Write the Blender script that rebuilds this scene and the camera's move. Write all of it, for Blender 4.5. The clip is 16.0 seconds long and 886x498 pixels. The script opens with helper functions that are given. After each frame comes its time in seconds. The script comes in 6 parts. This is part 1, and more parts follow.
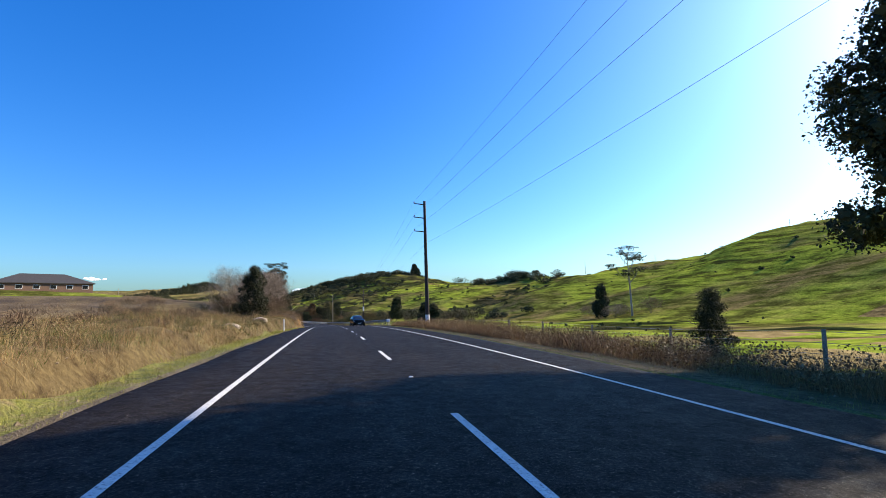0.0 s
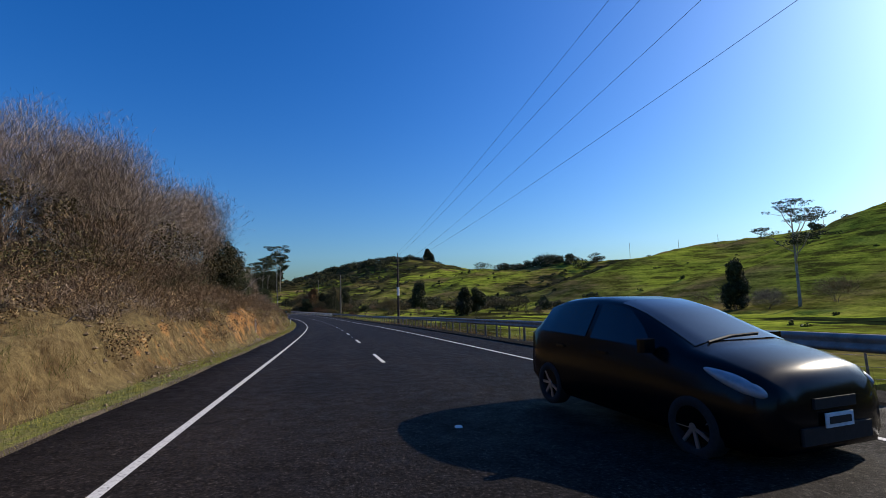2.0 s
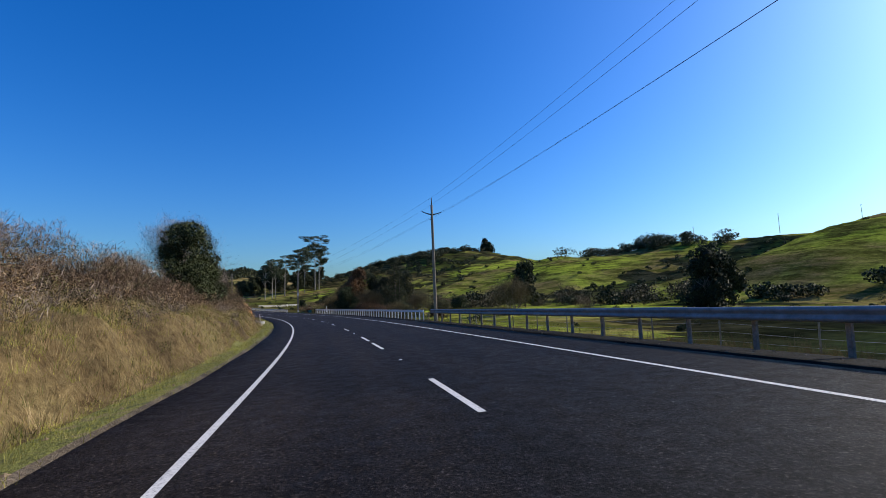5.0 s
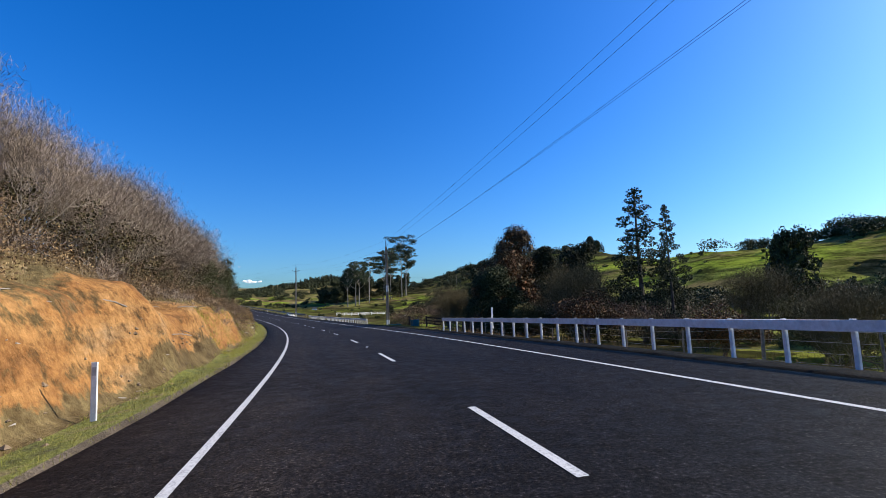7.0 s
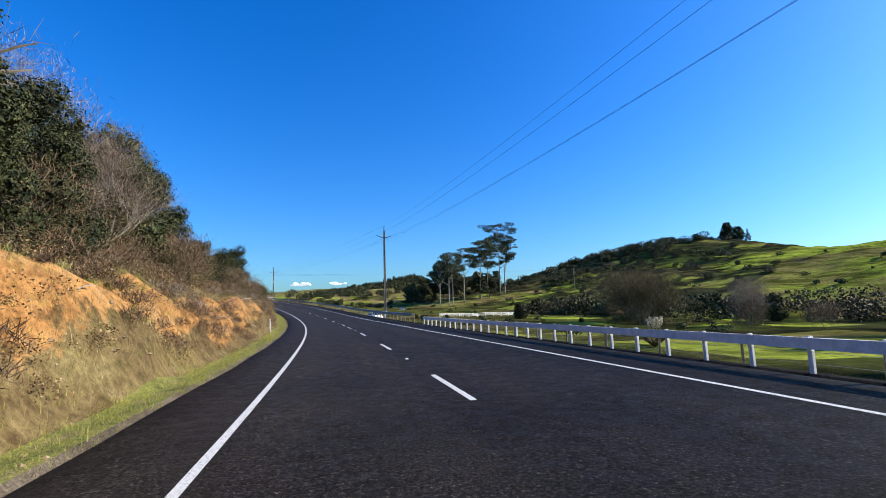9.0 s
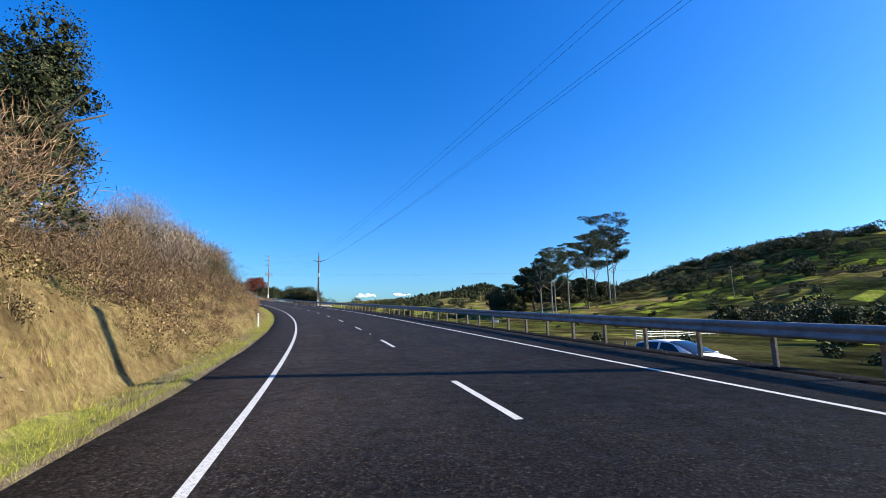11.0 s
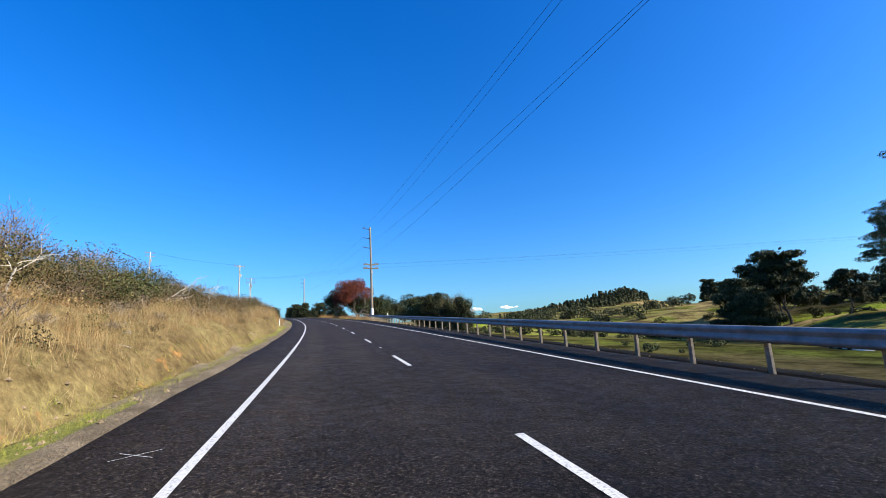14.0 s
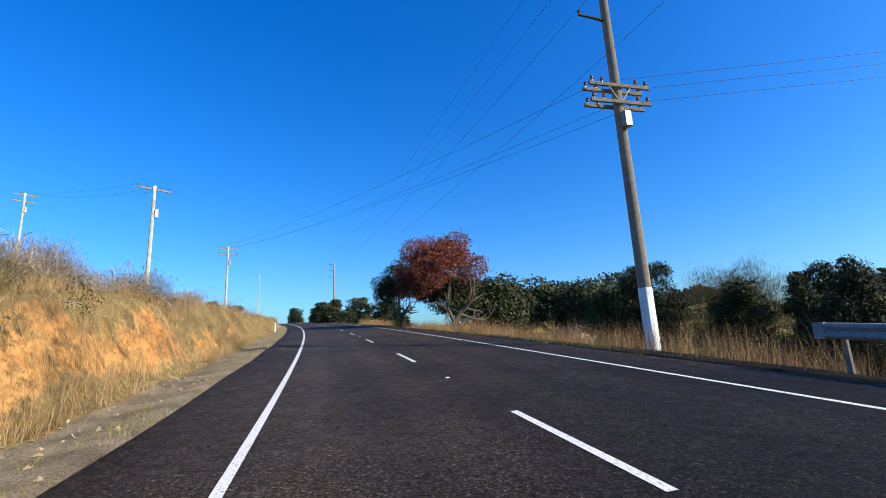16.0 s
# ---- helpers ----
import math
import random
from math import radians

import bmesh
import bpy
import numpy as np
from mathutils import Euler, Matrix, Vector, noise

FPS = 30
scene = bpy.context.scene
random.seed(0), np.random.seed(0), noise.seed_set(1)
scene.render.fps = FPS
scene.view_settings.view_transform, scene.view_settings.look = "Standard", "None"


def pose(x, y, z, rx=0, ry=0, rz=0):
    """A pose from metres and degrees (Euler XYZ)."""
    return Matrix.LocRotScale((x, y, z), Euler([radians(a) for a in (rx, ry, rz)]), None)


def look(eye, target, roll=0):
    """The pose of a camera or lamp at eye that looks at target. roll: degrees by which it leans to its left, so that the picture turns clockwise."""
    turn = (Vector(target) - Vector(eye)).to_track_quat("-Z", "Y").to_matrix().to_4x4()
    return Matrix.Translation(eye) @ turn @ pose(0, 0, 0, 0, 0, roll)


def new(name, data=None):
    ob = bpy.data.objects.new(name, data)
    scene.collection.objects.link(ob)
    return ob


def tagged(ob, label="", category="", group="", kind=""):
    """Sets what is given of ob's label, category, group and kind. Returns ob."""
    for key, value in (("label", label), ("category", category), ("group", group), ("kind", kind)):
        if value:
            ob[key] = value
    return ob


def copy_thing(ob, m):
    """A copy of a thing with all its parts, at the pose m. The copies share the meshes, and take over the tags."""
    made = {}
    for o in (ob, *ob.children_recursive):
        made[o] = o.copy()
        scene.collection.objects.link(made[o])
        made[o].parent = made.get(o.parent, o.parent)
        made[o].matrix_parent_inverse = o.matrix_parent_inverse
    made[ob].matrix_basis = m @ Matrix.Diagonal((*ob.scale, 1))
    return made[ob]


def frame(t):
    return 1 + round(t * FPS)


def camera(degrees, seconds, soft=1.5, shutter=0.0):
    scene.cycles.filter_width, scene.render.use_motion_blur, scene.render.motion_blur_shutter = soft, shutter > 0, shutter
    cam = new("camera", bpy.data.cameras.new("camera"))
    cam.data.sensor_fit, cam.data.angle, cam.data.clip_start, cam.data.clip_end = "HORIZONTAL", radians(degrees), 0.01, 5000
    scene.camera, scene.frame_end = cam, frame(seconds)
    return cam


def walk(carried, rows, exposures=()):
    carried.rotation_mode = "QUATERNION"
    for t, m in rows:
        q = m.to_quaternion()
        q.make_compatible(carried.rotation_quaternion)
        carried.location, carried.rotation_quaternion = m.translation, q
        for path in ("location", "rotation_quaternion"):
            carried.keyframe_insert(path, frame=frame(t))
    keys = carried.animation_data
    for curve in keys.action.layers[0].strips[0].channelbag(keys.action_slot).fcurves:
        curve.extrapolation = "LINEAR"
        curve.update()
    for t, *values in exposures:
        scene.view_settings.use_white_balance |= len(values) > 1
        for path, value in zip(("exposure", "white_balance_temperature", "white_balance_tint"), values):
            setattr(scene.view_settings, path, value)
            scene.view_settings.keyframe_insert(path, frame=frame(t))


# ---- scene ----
cam = camera(87.4, 16.0, 0.65)
PATH = [
    (0, -1.570, -15.419, 1.467, 97.058, 1.324, -13.264),
    (0.5, -1.539, 0.818, 1.446, 96.973, 1.669, -12.855),
    (1, -1.615, 16.789, 1.264, 96.255, 2.490, -12.536),
    (1.5, -1.777, 32.709, 0.936, 96.148, 2.392, -12.737),
    (2, -2.092, 48.774, 0.487, 95.768, 1.080, -12.574),
    (2.5, -2.433, 64.876, -0.079, 95.363, 1.853, -11.986),
    (3, -2.994, 80.968, -0.687, 94.857, 1.907, -11.193),
    (3.5, -3.698, 97.115, -1.311, 95.113, 2.065, -10.762),
    (4, -4.661, 113.416, -1.914, 95.089, 1.834, -9.844),
    (4.5, -5.896, 129.771, -2.431, 95.494, 1.872, -8.772),
    (5, -7.465, 146.165, -2.863, 95.878, 1.909, -7.473),
    (5.5, -9.477, 162.552, -3.219, 96.226, 1.947, -5.765),
    (6, -12.055, 178.879, -3.495, 96.575, 1.985, -3.618),
    (6.5, -15.315, 195.078, -3.711, 96.828, 2.022, -0.954),
    (7, -19.284, 211.120, -3.881, 97.302, 1.959, 2.495),
    (7.5, -24.036, 226.831, -4.009, 97.298, 2.111, 4.923),
    (8, -29.497, 242.426, -4.106, 96.976, 2.238, 7.599),
    (8.5, -35.752, 257.773, -4.162, 97.684, 1.604, 10.225),
    (9, -42.785, 272.958, -4.140, 97.850, 1.563, 12.159),
    (9.5, -50.006, 288.048, -4.041, 98.005, 1.463, 13.569),
    (10, -57.651, 302.911, -3.850, 98.317, 1.362, 15.322),
    (10.5, -65.827, 317.511, -3.527, 98.674, 1.262, 17.422),
    (11, -74.631, 331.816, -3.012, 99.436, 1.161, 19.757),
    (11.5, -84.113, 345.808, -2.241, 100.145, 1.061, 22.195),
    (12, -94.153, 359.544, -1.281, 100.529, 1.182, 24.495),
    (12.5, -104.817, 372.867, -0.240, 100.914, 2.024, 26.794),
    (13, -116.166, 385.928, 0.887, 101.219, 1.803, 29.162),
    (13.5, -127.987, 398.597, 2.064, 101.308, 2.118, 30.892),
    (14, -140.258, 410.804, 3.267, 101.493, 2.739, 32.563),
    (14.5, -152.851, 422.706, 4.494, 101.324, 2.488, 33.860),
    (15, -165.639, 434.192, 5.726, 101.475, 2.477, 35.059),
    (15.5, -178.503, 445.468, 6.976, 101.740, 1.755, 36.037),
    (16, -191.478, 456.559, 8.244, 101.994, 2.666, 36.450),
]
walk(cam, [(r[0], pose(*r[1:])) for r in PATH], exposures=[(0, 1.35, 7100, 10), (0.3, 1.02, 7000, 11), (1.0, 0.5, 6950, 11), (2.0, 0.48, 6900, 11), (4.2, 0.6, 6550, 10), (6.3, 0.82, 6500, 9), (9.0, 1.18, 6500, 6), (12.0, 1.27, 6650, 5), (16.0, 1.22, 6650, 5)])

# ---- light ----
SUN_AZ, SUN_EL = 75.0, 28.0          # degrees from +y towards +x, and above the horizon
world = bpy.data.worlds.new("sky")
scene.world = world
world.use_nodes = True
wn = world.node_tree
sky = wn.nodes.new("ShaderNodeTexSky")
sky.sky_type, sky.sun_disc = "NISHITA", False
sky.sun_elevation, sky.sun_rotation = radians(SUN_EL), radians(SUN_AZ)
sky.altitude = 250
sky.air_density, sky.dust_density, sky.ozone_density = 1.25, 1.7, 4.0
clear = wn.nodes.new("ShaderNodeHueSaturation")
clear.inputs["Saturation"].default_value = 1.4
clear.inputs["Hue"].default_value = 0.502
wn.links.new(sky.outputs[0], clear.inputs["Color"])
tint = wn.nodes.new("ShaderNodeMix")
tint.data_type, tint.blend_type = "RGBA", "MULTIPLY"
tint.inputs["Factor"].default_value = 1.0
tint.inputs["B"].default_value = (0.50, 0.78, 1.16, 1)
wn.links.new(clear.outputs[0], tint.inputs["A"])
wn.links.new(tint.outputs["Result"], wn.nodes["Background"].inputs[0])
wn.nodes["Background"].inputs[1].default_value = 0.092
sun = new("sun", bpy.data.lights.new("sun", "SUN"))
sun.data.energy, sun.data.angle, sun.data.color = 4.6, radians(0.53), (1.0, 0.9, 0.76)
sun.matrix_world = look((0, 0, 0), (-math.sin(radians(SUN_AZ)) * math.cos(radians(SUN_EL)),
                                    -math.cos(radians(SUN_AZ)) * math.cos(radians(SUN_EL)), -math.sin(radians(SUN_EL))))


# ---- materials ----
def material(name, build, rough=0.9, spec=0.3, metal=0.0):
    """A principled material; build(tree, bsdf) wires its colour and relief."""
    m = bpy.data.materials.new(name)
    m.use_nodes = True
    b = m.node_tree.nodes["Principled BSDF"]
    b.inputs["Roughness"].default_value = rough
    b.inputs["Specular IOR Level"].default_value = spec
    b.inputs["Metallic"].default_value = metal
    b.inputs["Diffuse Roughness"].default_value = 1.0 if rough >= 0.8 else 0.0
    build(m.node_tree, b)
    return m


def nz(tree, scale, detail=4.0, rough=0.55, vec=None):
    n = tree.nodes.new("ShaderNodeTexNoise")
    n.inputs["Scale"].default_value, n.inputs["Detail"].default_value, n.inputs["Roughness"].default_value = scale, detail, rough
    if vec is None:
        vec = tree.nodes.new("ShaderNodeTexCoord").outputs["Object"]
    tree.links.new(vec, n.inputs["Vector"])
    return n.outputs["Fac"]


def stretched(tree, sx, sy, sz):
    m = tree.nodes.new("ShaderNodeMapping")
    m.inputs["Scale"].default_value = (sx, sy, sz)
    tree.links.new(tree.nodes.new("ShaderNodeTexCoord").outputs["Object"], m.inputs["Vector"])
    return m.outputs[0]


def ramp(tree, fac, *stops):
    r = tree.nodes.new("ShaderNodeValToRGB")
    el = r.color_ramp.elements
    while len(el) < len(stops):
        el.new(0.5)
    for e, (p, c) in zip(el, stops):
        e.position, e.color = p, (*c, 1)
    tree.links.new(fac, r.inputs[0])
    return r.outputs[0]


def mix(tree, fac, a, b, mode="MIX"):
    n = tree.nodes.new("ShaderNodeMix")
    n.data_type, n.blend_type = "RGBA", mode
    for sock, v in ((n.inputs["Factor"], fac), (n.inputs["A"], a), (n.inputs["B"], b)):
        if isinstance(v, (int, float)):
            sock.default_value = v
        elif isinstance(v, tuple):
            sock.default_value = (*v, 1)
        else:
            tree.links.new(v, sock)
    return n.outputs["Result"]


def bump(tree, b, height, strength=0.5, dist=0.05):
    n = tree.nodes.new("ShaderNodeBump")
    n.inputs["Strength"].default_value, n.inputs["Distance"].default_value = strength, dist
    tree.links.new(height, n.inputs["Height"])
    tree.links.new(n.outputs[0], b.inputs["Normal"])


def paint(tree, b, col):
    tree.links.new(col, b.inputs["Base Color"])


def rnd(tree, kind="island"):
    if kind == "island":
        return tree.nodes.new("ShaderNodeNewGeometry").outputs["Random Per Island"]
    return tree.nodes.new("ShaderNodeObjectInfo").outputs["Random"]


def m_asphalt(t, b):
    chips, grit = nz(t, 26, 5, 0.85), nz(t, 110, 2, 0.6)
    patch = nz(t, 0.3, 4, 0.6)
    c = ramp(t, chips, (0.37, (0.004, 0.0032, 0.0028)), (0.5, (0.016, 0.013, 0.0113)), (0.6, (0.049, 0.0405, 0.035)), (0.7, (0.235, 0.2, 0.175)))
    c = mix(t, 1.0, c, ramp(t, patch, (0.32, (0.72, 0.72, 0.74)), (0.68, (1.2, 1.17, 1.14))), "MULTIPLY")
    wheel = t.nodes.new("ShaderNodeAttribute")
    wheel.attribute_name = "wheel_path"
    c = mix(t, 1.0, c, ramp(t, wheel.outputs["Fac"], (0.0, (0.9, 0.9, 0.92)), (1.0, (1.3, 1.28, 1.24))), "MULTIPLY")
    paint(t, b, c)
    t.links.new(ramp(t, nz(t, 4, 4), (0.3, (0.55, 0.55, 0.55)), (0.75, (0.8, 0.8, 0.8))), b.inputs["Roughness"])
    bump(t, b, mix(t, 0.4, chips, grit), 0.9, 0.02)


def m_line(t, b):
    wear = nz(t, 30, 5, 0.75)
    paint(t, b, ramp(t, wear, (0.34, (0.10, 0.10, 0.10)), (0.47, (0.5, 0.49, 0.47)), (0.72, (0.66, 0.65, 0.62))))
    bump(t, b, wear, 0.3, 0.004)


def two_tone(c1, c2, c3, s1=0.4, s2=9.0, relief=0.4, depth=0.06):
    def build(t, b):
        big, small = nz(t, s1, 4), nz(t, s2, 5, 0.65)
        c = ramp(t, big, (0.3, c1), (0.5, c2), (0.7, c3))
        c = mix(t, 1.0, c, ramp(t, small, (0.25, (0.45, 0.45, 0.45)), (0.7, (1.25, 1.25, 1.25))), "MULTIPLY")
        paint(t, b, c)
        bump(t, b, small, relief, depth)
    return build


def m_bank(t, b):
    """Rough dark soil, with bare orange clay where the cut is fresh."""
    v = stretched(t, 0.5, 0.5, 1.6)
    big, small, grain = nz(t, 0.55, 5, 0.6, v), nz(t, 5, 6, 0.7), nz(t, 1.7, 6, 0.72)
    c = ramp(t, big, (0.28, (0.16, 0.08, 0.034)), (0.43, (0.31, 0.15, 0.05)), (0.57, (0.38, 0.205, 0.075)), (0.72, (0.29, 0.195, 0.105)))
    soil = ramp(t, nz(t, 0.35, 4), (0.3, (0.085, 0.06, 0.028)), (0.5, (0.165, 0.12, 0.054)), (0.7, (0.2, 0.16, 0.07)))
    at_ = t.nodes.new("ShaderNodeAttribute")
    at_.attribute_name = "clay"
    k = t.nodes.new("ShaderNodeMath")
    k.operation = "ADD"
    t.links.new(at_.outputs["Fac"], k.inputs[0])
    t.links.new(grain, k.inputs[1])
    c = mix(t, ramp(t, k.outputs[0], (0.86, (0, 0, 0)), (1.0, (1, 1, 1))), soil, c)
    c = mix(t, 1.0, c, ramp(t, small, (0.27, (0.42, 0.39, 0.37)), (0.65, (1.2, 1.2, 1.2))), "MULTIPLY")
    c = mix(t, 1.0, c, ramp(t, grain, (0.36, (0.58, 0.53, 0.5)), (0.52, (1.0, 1.0, 1.0))), "MULTIPLY")
    paint(t, b, c)
    bump(t, b, mix(t, 0.35, small, grain), 1.0, 0.16)


def pasture(dark, mid_c, light, patch_c):
    def build(t, b):
        v = stretched(t, 1, 1, 7)
        big, mid, fine = nz(t, 0.014, 5, 0.62), nz(t, 0.07, 6, 0.68, v), nz(t, 0.8, 5, 0.7)
        c = ramp(t, mid, (0.41, dark), (0.51, mid_c), (0.63, light))
        c = mix(t, ramp(t, big, (0.44, (0, 0, 0)), (0.57, (1, 1, 1))), c, mix(t, ramp(t, mid, (0.42, (0, 0, 0)), (0.58, (1, 1, 1))), dark, patch_c))
        c = mix(t, 1.0, c, ramp(t, fine, (0.25, (0.45, 0.45, 0.45)), (0.7, (1.3, 1.3, 1.25))), "MULTIPLY")
        paint(t, b, c)
        bump(t, b, mix(t, 0.35, mid, fine), 0.8, 0.9)
    return build


def plain_wear(c1, c2, scale=8.0, relief=0.2):
    def build(t, b):
        n = nz(t, scale, 5, 0.7)
        paint(t, b, ramp(t, n, (0.3, c1), (0.68, c2)))
        bump(t, b, n, relief, 0.01)
    return build


def leafy(c1, c2, c3=None):
    def build(t, b):
        stops = [(0.0, c1), (0.6, c2)] + ([(1.0, c3)] if c3 else [])
        c = ramp(t, rnd(t), *stops)
        c = mix(t, 1.0, c, ramp(t, nz(t, 0.8, 3), (0.3, (0.6, 0.6, 0.6)), (0.7, (1.2, 1.2, 1.2))), "MULTIPLY")
        c = mix(t, 1.0, c, ramp(t, rnd(t, "object"), (0.0, (0.72, 0.7, 0.68)), (0.5, (1.0, 1.0, 1.0)), (1.0, (1.3, 1.27, 1.2))), "MULTIPLY")
        paint(t, b, c)
    return build


MAT = dict(
    asphalt=material("asphalt", m_asphalt, 0.85, 0.04),
    line=material("road_paint", m_line, 0.6),
    gravel=material("verge_gravel", two_tone((0.08, 0.06, 0.038), (0.15, 0.115, 0.075), (0.22, 0.172, 0.12), 1.1, 20, 1.0, 0.09)),
    verge=material("verge_grass", two_tone((0.085, 0.085, 0.025), (0.17, 0.175, 0.03), (0.2, 0.155, 0.07), 1.9, 13, 1.0, 0.1)),
    clay=material("cut_bank", m_bank, 0.95, 0.1),
    slope=material("rough_slope", two_tone((0.055, 0.036, 0.018), (0.12, 0.08, 0.035), (0.17, 0.12, 0.05), 0.35, 6, 0.9, 0.15)),
    pasture=material("pasture", pasture((0.06, 0.064, 0.016), (0.165, 0.215, 0.027), (0.27, 0.315, 0.045), (0.17, 0.135, 0.055)), 0.79, 0.0),
    brown=material("dry_pasture", pasture((0.08, 0.062, 0.03), (0.22, 0.165, 0.075), (0.32, 0.24, 0.115), (0.17, 0.17, 0.05)), 0.79, 0.0),
    # rough grass; its dark tone also serves as shade on the hills
    rough=material("rough_and_shaded_pasture", pasture((0.035, 0.033, 0.013), (0.085, 0.088, 0.022), (0.14, 0.16, 0.03), (0.12, 0.095, 0.042)), 0.9, 0.0),
    # dark shoulder dirt, blackened further to hold the rail's shade
    shaded_dirt=material("dark_shoulder", two_tone((0.008, 0.0075, 0.007), (0.015, 0.014, 0.012), (0.03, 0.026, 0.02), 0.8, 22, 0.9, 0.05), 0.95, 0.05),
    pole=material("pole_timber", plain_wear((0.20, 0.155, 0.11), (0.36, 0.30, 0.23), 5.0), 0.85),
    darkpole=material("pole_dark_timber", plain_wear((0.035, 0.026, 0.02), (0.07, 0.052, 0.04), 6.0), 0.85),
    white=material("white_paint", plain_wear((0.55, 0.54, 0.51), (0.8, 0.8, 0.78), 6.0), 0.6),
    steel=material("galvanised_steel", plain_wear((0.17, 0.165, 0.155), (0.33, 0.32, 0.30), 3.0), 0.6, 0.35, 0.25),
    post=material("guard_post_timber", plain_wear((0.16, 0.12, 0.085), (0.36, 0.30, 0.23), 9.0), 0.9),
    concrete=material("concrete", plain_wear((0.28, 0.27, 0.24), (0.5, 0.48, 0.44), 4.0, 0.5), 0.9),
    old_concrete=material("stained_concrete", plain_wear((0.17, 0.135, 0.1), (0.36, 0.31, 0.25), 3.0, 0.4), 0.9),
    rubble=material("rubble", plain_wear((0.11, 0.075, 0.045), (0.3, 0.22, 0.14), 14.0, 0.6), 0.95),
    wire=material("wire", plain_wear((0.015, 0.015, 0.016), (0.03, 0.03, 0.03)), 0.6),
    insulator=material("porcelain", plain_wear((0.10, 0.045, 0.03), (0.2, 0.09, 0.06)), 0.3, 0.5),
)


# ---- the road's line ----
STEP = 20.0
PHI = [-0.00, 0.35, 0.63, 0.86, 1.21, 1.84, 2.79, 4.08, 5.44, 7.40, 10.01, 13.26, 17.00, 20.35, 22.87, 24.75, 26.57, 28.92, 31.76, 34.76, 37.80, 40.52, 42.88, 44.79, 46.38, 47.62, 48.75, 50.11, 51.68, 53.25, 54.82, 56.39, 57.96, 59.53, 61.11, 62.68, 64.25, 65.82, 67.39, 68.97, 70.54]
GAM = [0.0076, -0.0179, -0.0361, -0.0380, -0.0250, -0.0145, -0.0081, -0.0039, 0.0001, 0.0028, 0.0074, 0.0146, 0.0186, 0.0219, 0.0239, 0.0216, 0.0172, 0.0120, 0.0068, 0.0018, -0.0031]
CROSS = [-0.0463, -0.0130, 0.0241, 0.0338, 0.0235, 0.0176, 0.0183, 0.0310, 0.0084, 0.0162, 0.0050, 0.0032, 0.0022, 0.0018]
S0, S1 = -20.0, 780.0
SG = np.arange(S0, S1, 1.0)
ph_ = np.interp(SG, S0 + STEP * np.arange(len(PHI)), np.radians(PHI))
ga_ = np.interp(SG, S0 + 40.0 * np.arange(len(GAM)), GAM)
RX = np.concatenate([[0], np.cumsum(-np.sin(ph_[:-1]))])
RY = np.concatenate([[0], np.cumsum(np.cos(ph_[:-1]))])
RZ = np.concatenate([[0], np.cumsum(ga_[:-1])])
RX, RY, RZ = RX - RX[20], RY - RY[20], RZ - RZ[20]
CS = np.arange(-20.0, 1100.0, 1.0)
climb_ = np.cumsum(np.interp(CS, *zip(*((250, 0.0), (275, 0.005), (300, 0.009), (330, 0.021), (360, 0.045), (378, 0.052), (880, 0.052), (1000, 0.0)))))
RZ = RZ + np.interp(SG, CS, climb_)


def climb(s):
    """The rise of the road and of the land along it past the dip."""
    return np.interp(s, CS, climb_)


def heading(s):
    return np.interp(s, SG, ph_)


def road_z(s, q=0.0):
    s = np.asarray(s, float)
    z = np.interp(s, SG, RZ) + np.interp(s, S0 + 60.0 * np.arange(len(CROSS)), CROSS) * np.clip(q, -6, 6.5)
    return z


def plan(s, q):
    """World x, y of a place s metres along the road and q metres to its right."""
    s, q = np.asarray(s, float), np.asarray(q, float)
    c = np.clip(s, S0, S1 - 1)
    a = heading(c)
    over = s - c
    return (np.interp(c, SG, RX) - np.sin(a) * over + np.cos(a) * q, np.interp(c, SG, RY) + np.cos(a) * over + np.sin(a) * q)


def fbm(x, y, seed=0.0, octaves=4):
    """Smooth numpy noise, about -1 to 1."""
    out, amp, tot = np.zeros(np.broadcast(x, y).shape), 1.0, 0.0
    for o in range(octaves):
        k = 2.0 ** o
        a = 1.7 * o + seed
        out = out + amp * np.sin(k * (x * math.cos(a) + y * math.sin(a)) + 1.3 * np.sin(k * 0.7 * (y * math.cos(a) - x * math.sin(a)) + a * 3) + a * 7)
        tot += amp
        amp *= 0.55
    return out / tot


def tab(s, *pairs):
    return np.interp(s, [p[0] for p in pairs], [p[1] for p in pairs])


def bank_h(s):      # height of the cut face on the left
    return tab(s, (-200, 0.6), (0, 0.7), (30, 0.8), (45, 1.0), (70, 1.6), (85, 2.3), (130, 1.9), (190, 1.2), (212, 1.9), (225, 2.3), (262, 1.7),
               (285, 2.3), (330, 2.2), (365, 1.9), (385, 2.3), (415, 2.0), (440, 0.9), (480, 0.8), (520, 1.75), (545, 2.0), (575, 0.9), (700, 0.4))


def back_slope(s):  # gradient of the land above the cut
    return tab(s, (-200, 0.04), (0, 0.045), (35, 0.06), (50, 0.16), (70, 0.3), (100, 0.42), (130, 0.4), (190, 0.22), (220, 0.3), (300, 0.34), (380, 0.36), (410, 0.32), (445, 0.42), (475, 0.42), (508, 0.18), (560, 0.1), (700, 0.08))


def floor_z(s):     # valley floor on the right
    return tab(s, (-300, -0.6), (0, -1.6), (60, -3.6), (130, -5.2), (200, -6.6), (270, -7.2), (330, -8.2), (420, -9.2), (500, -9.0), (560, -7.0), (700, -4.0))


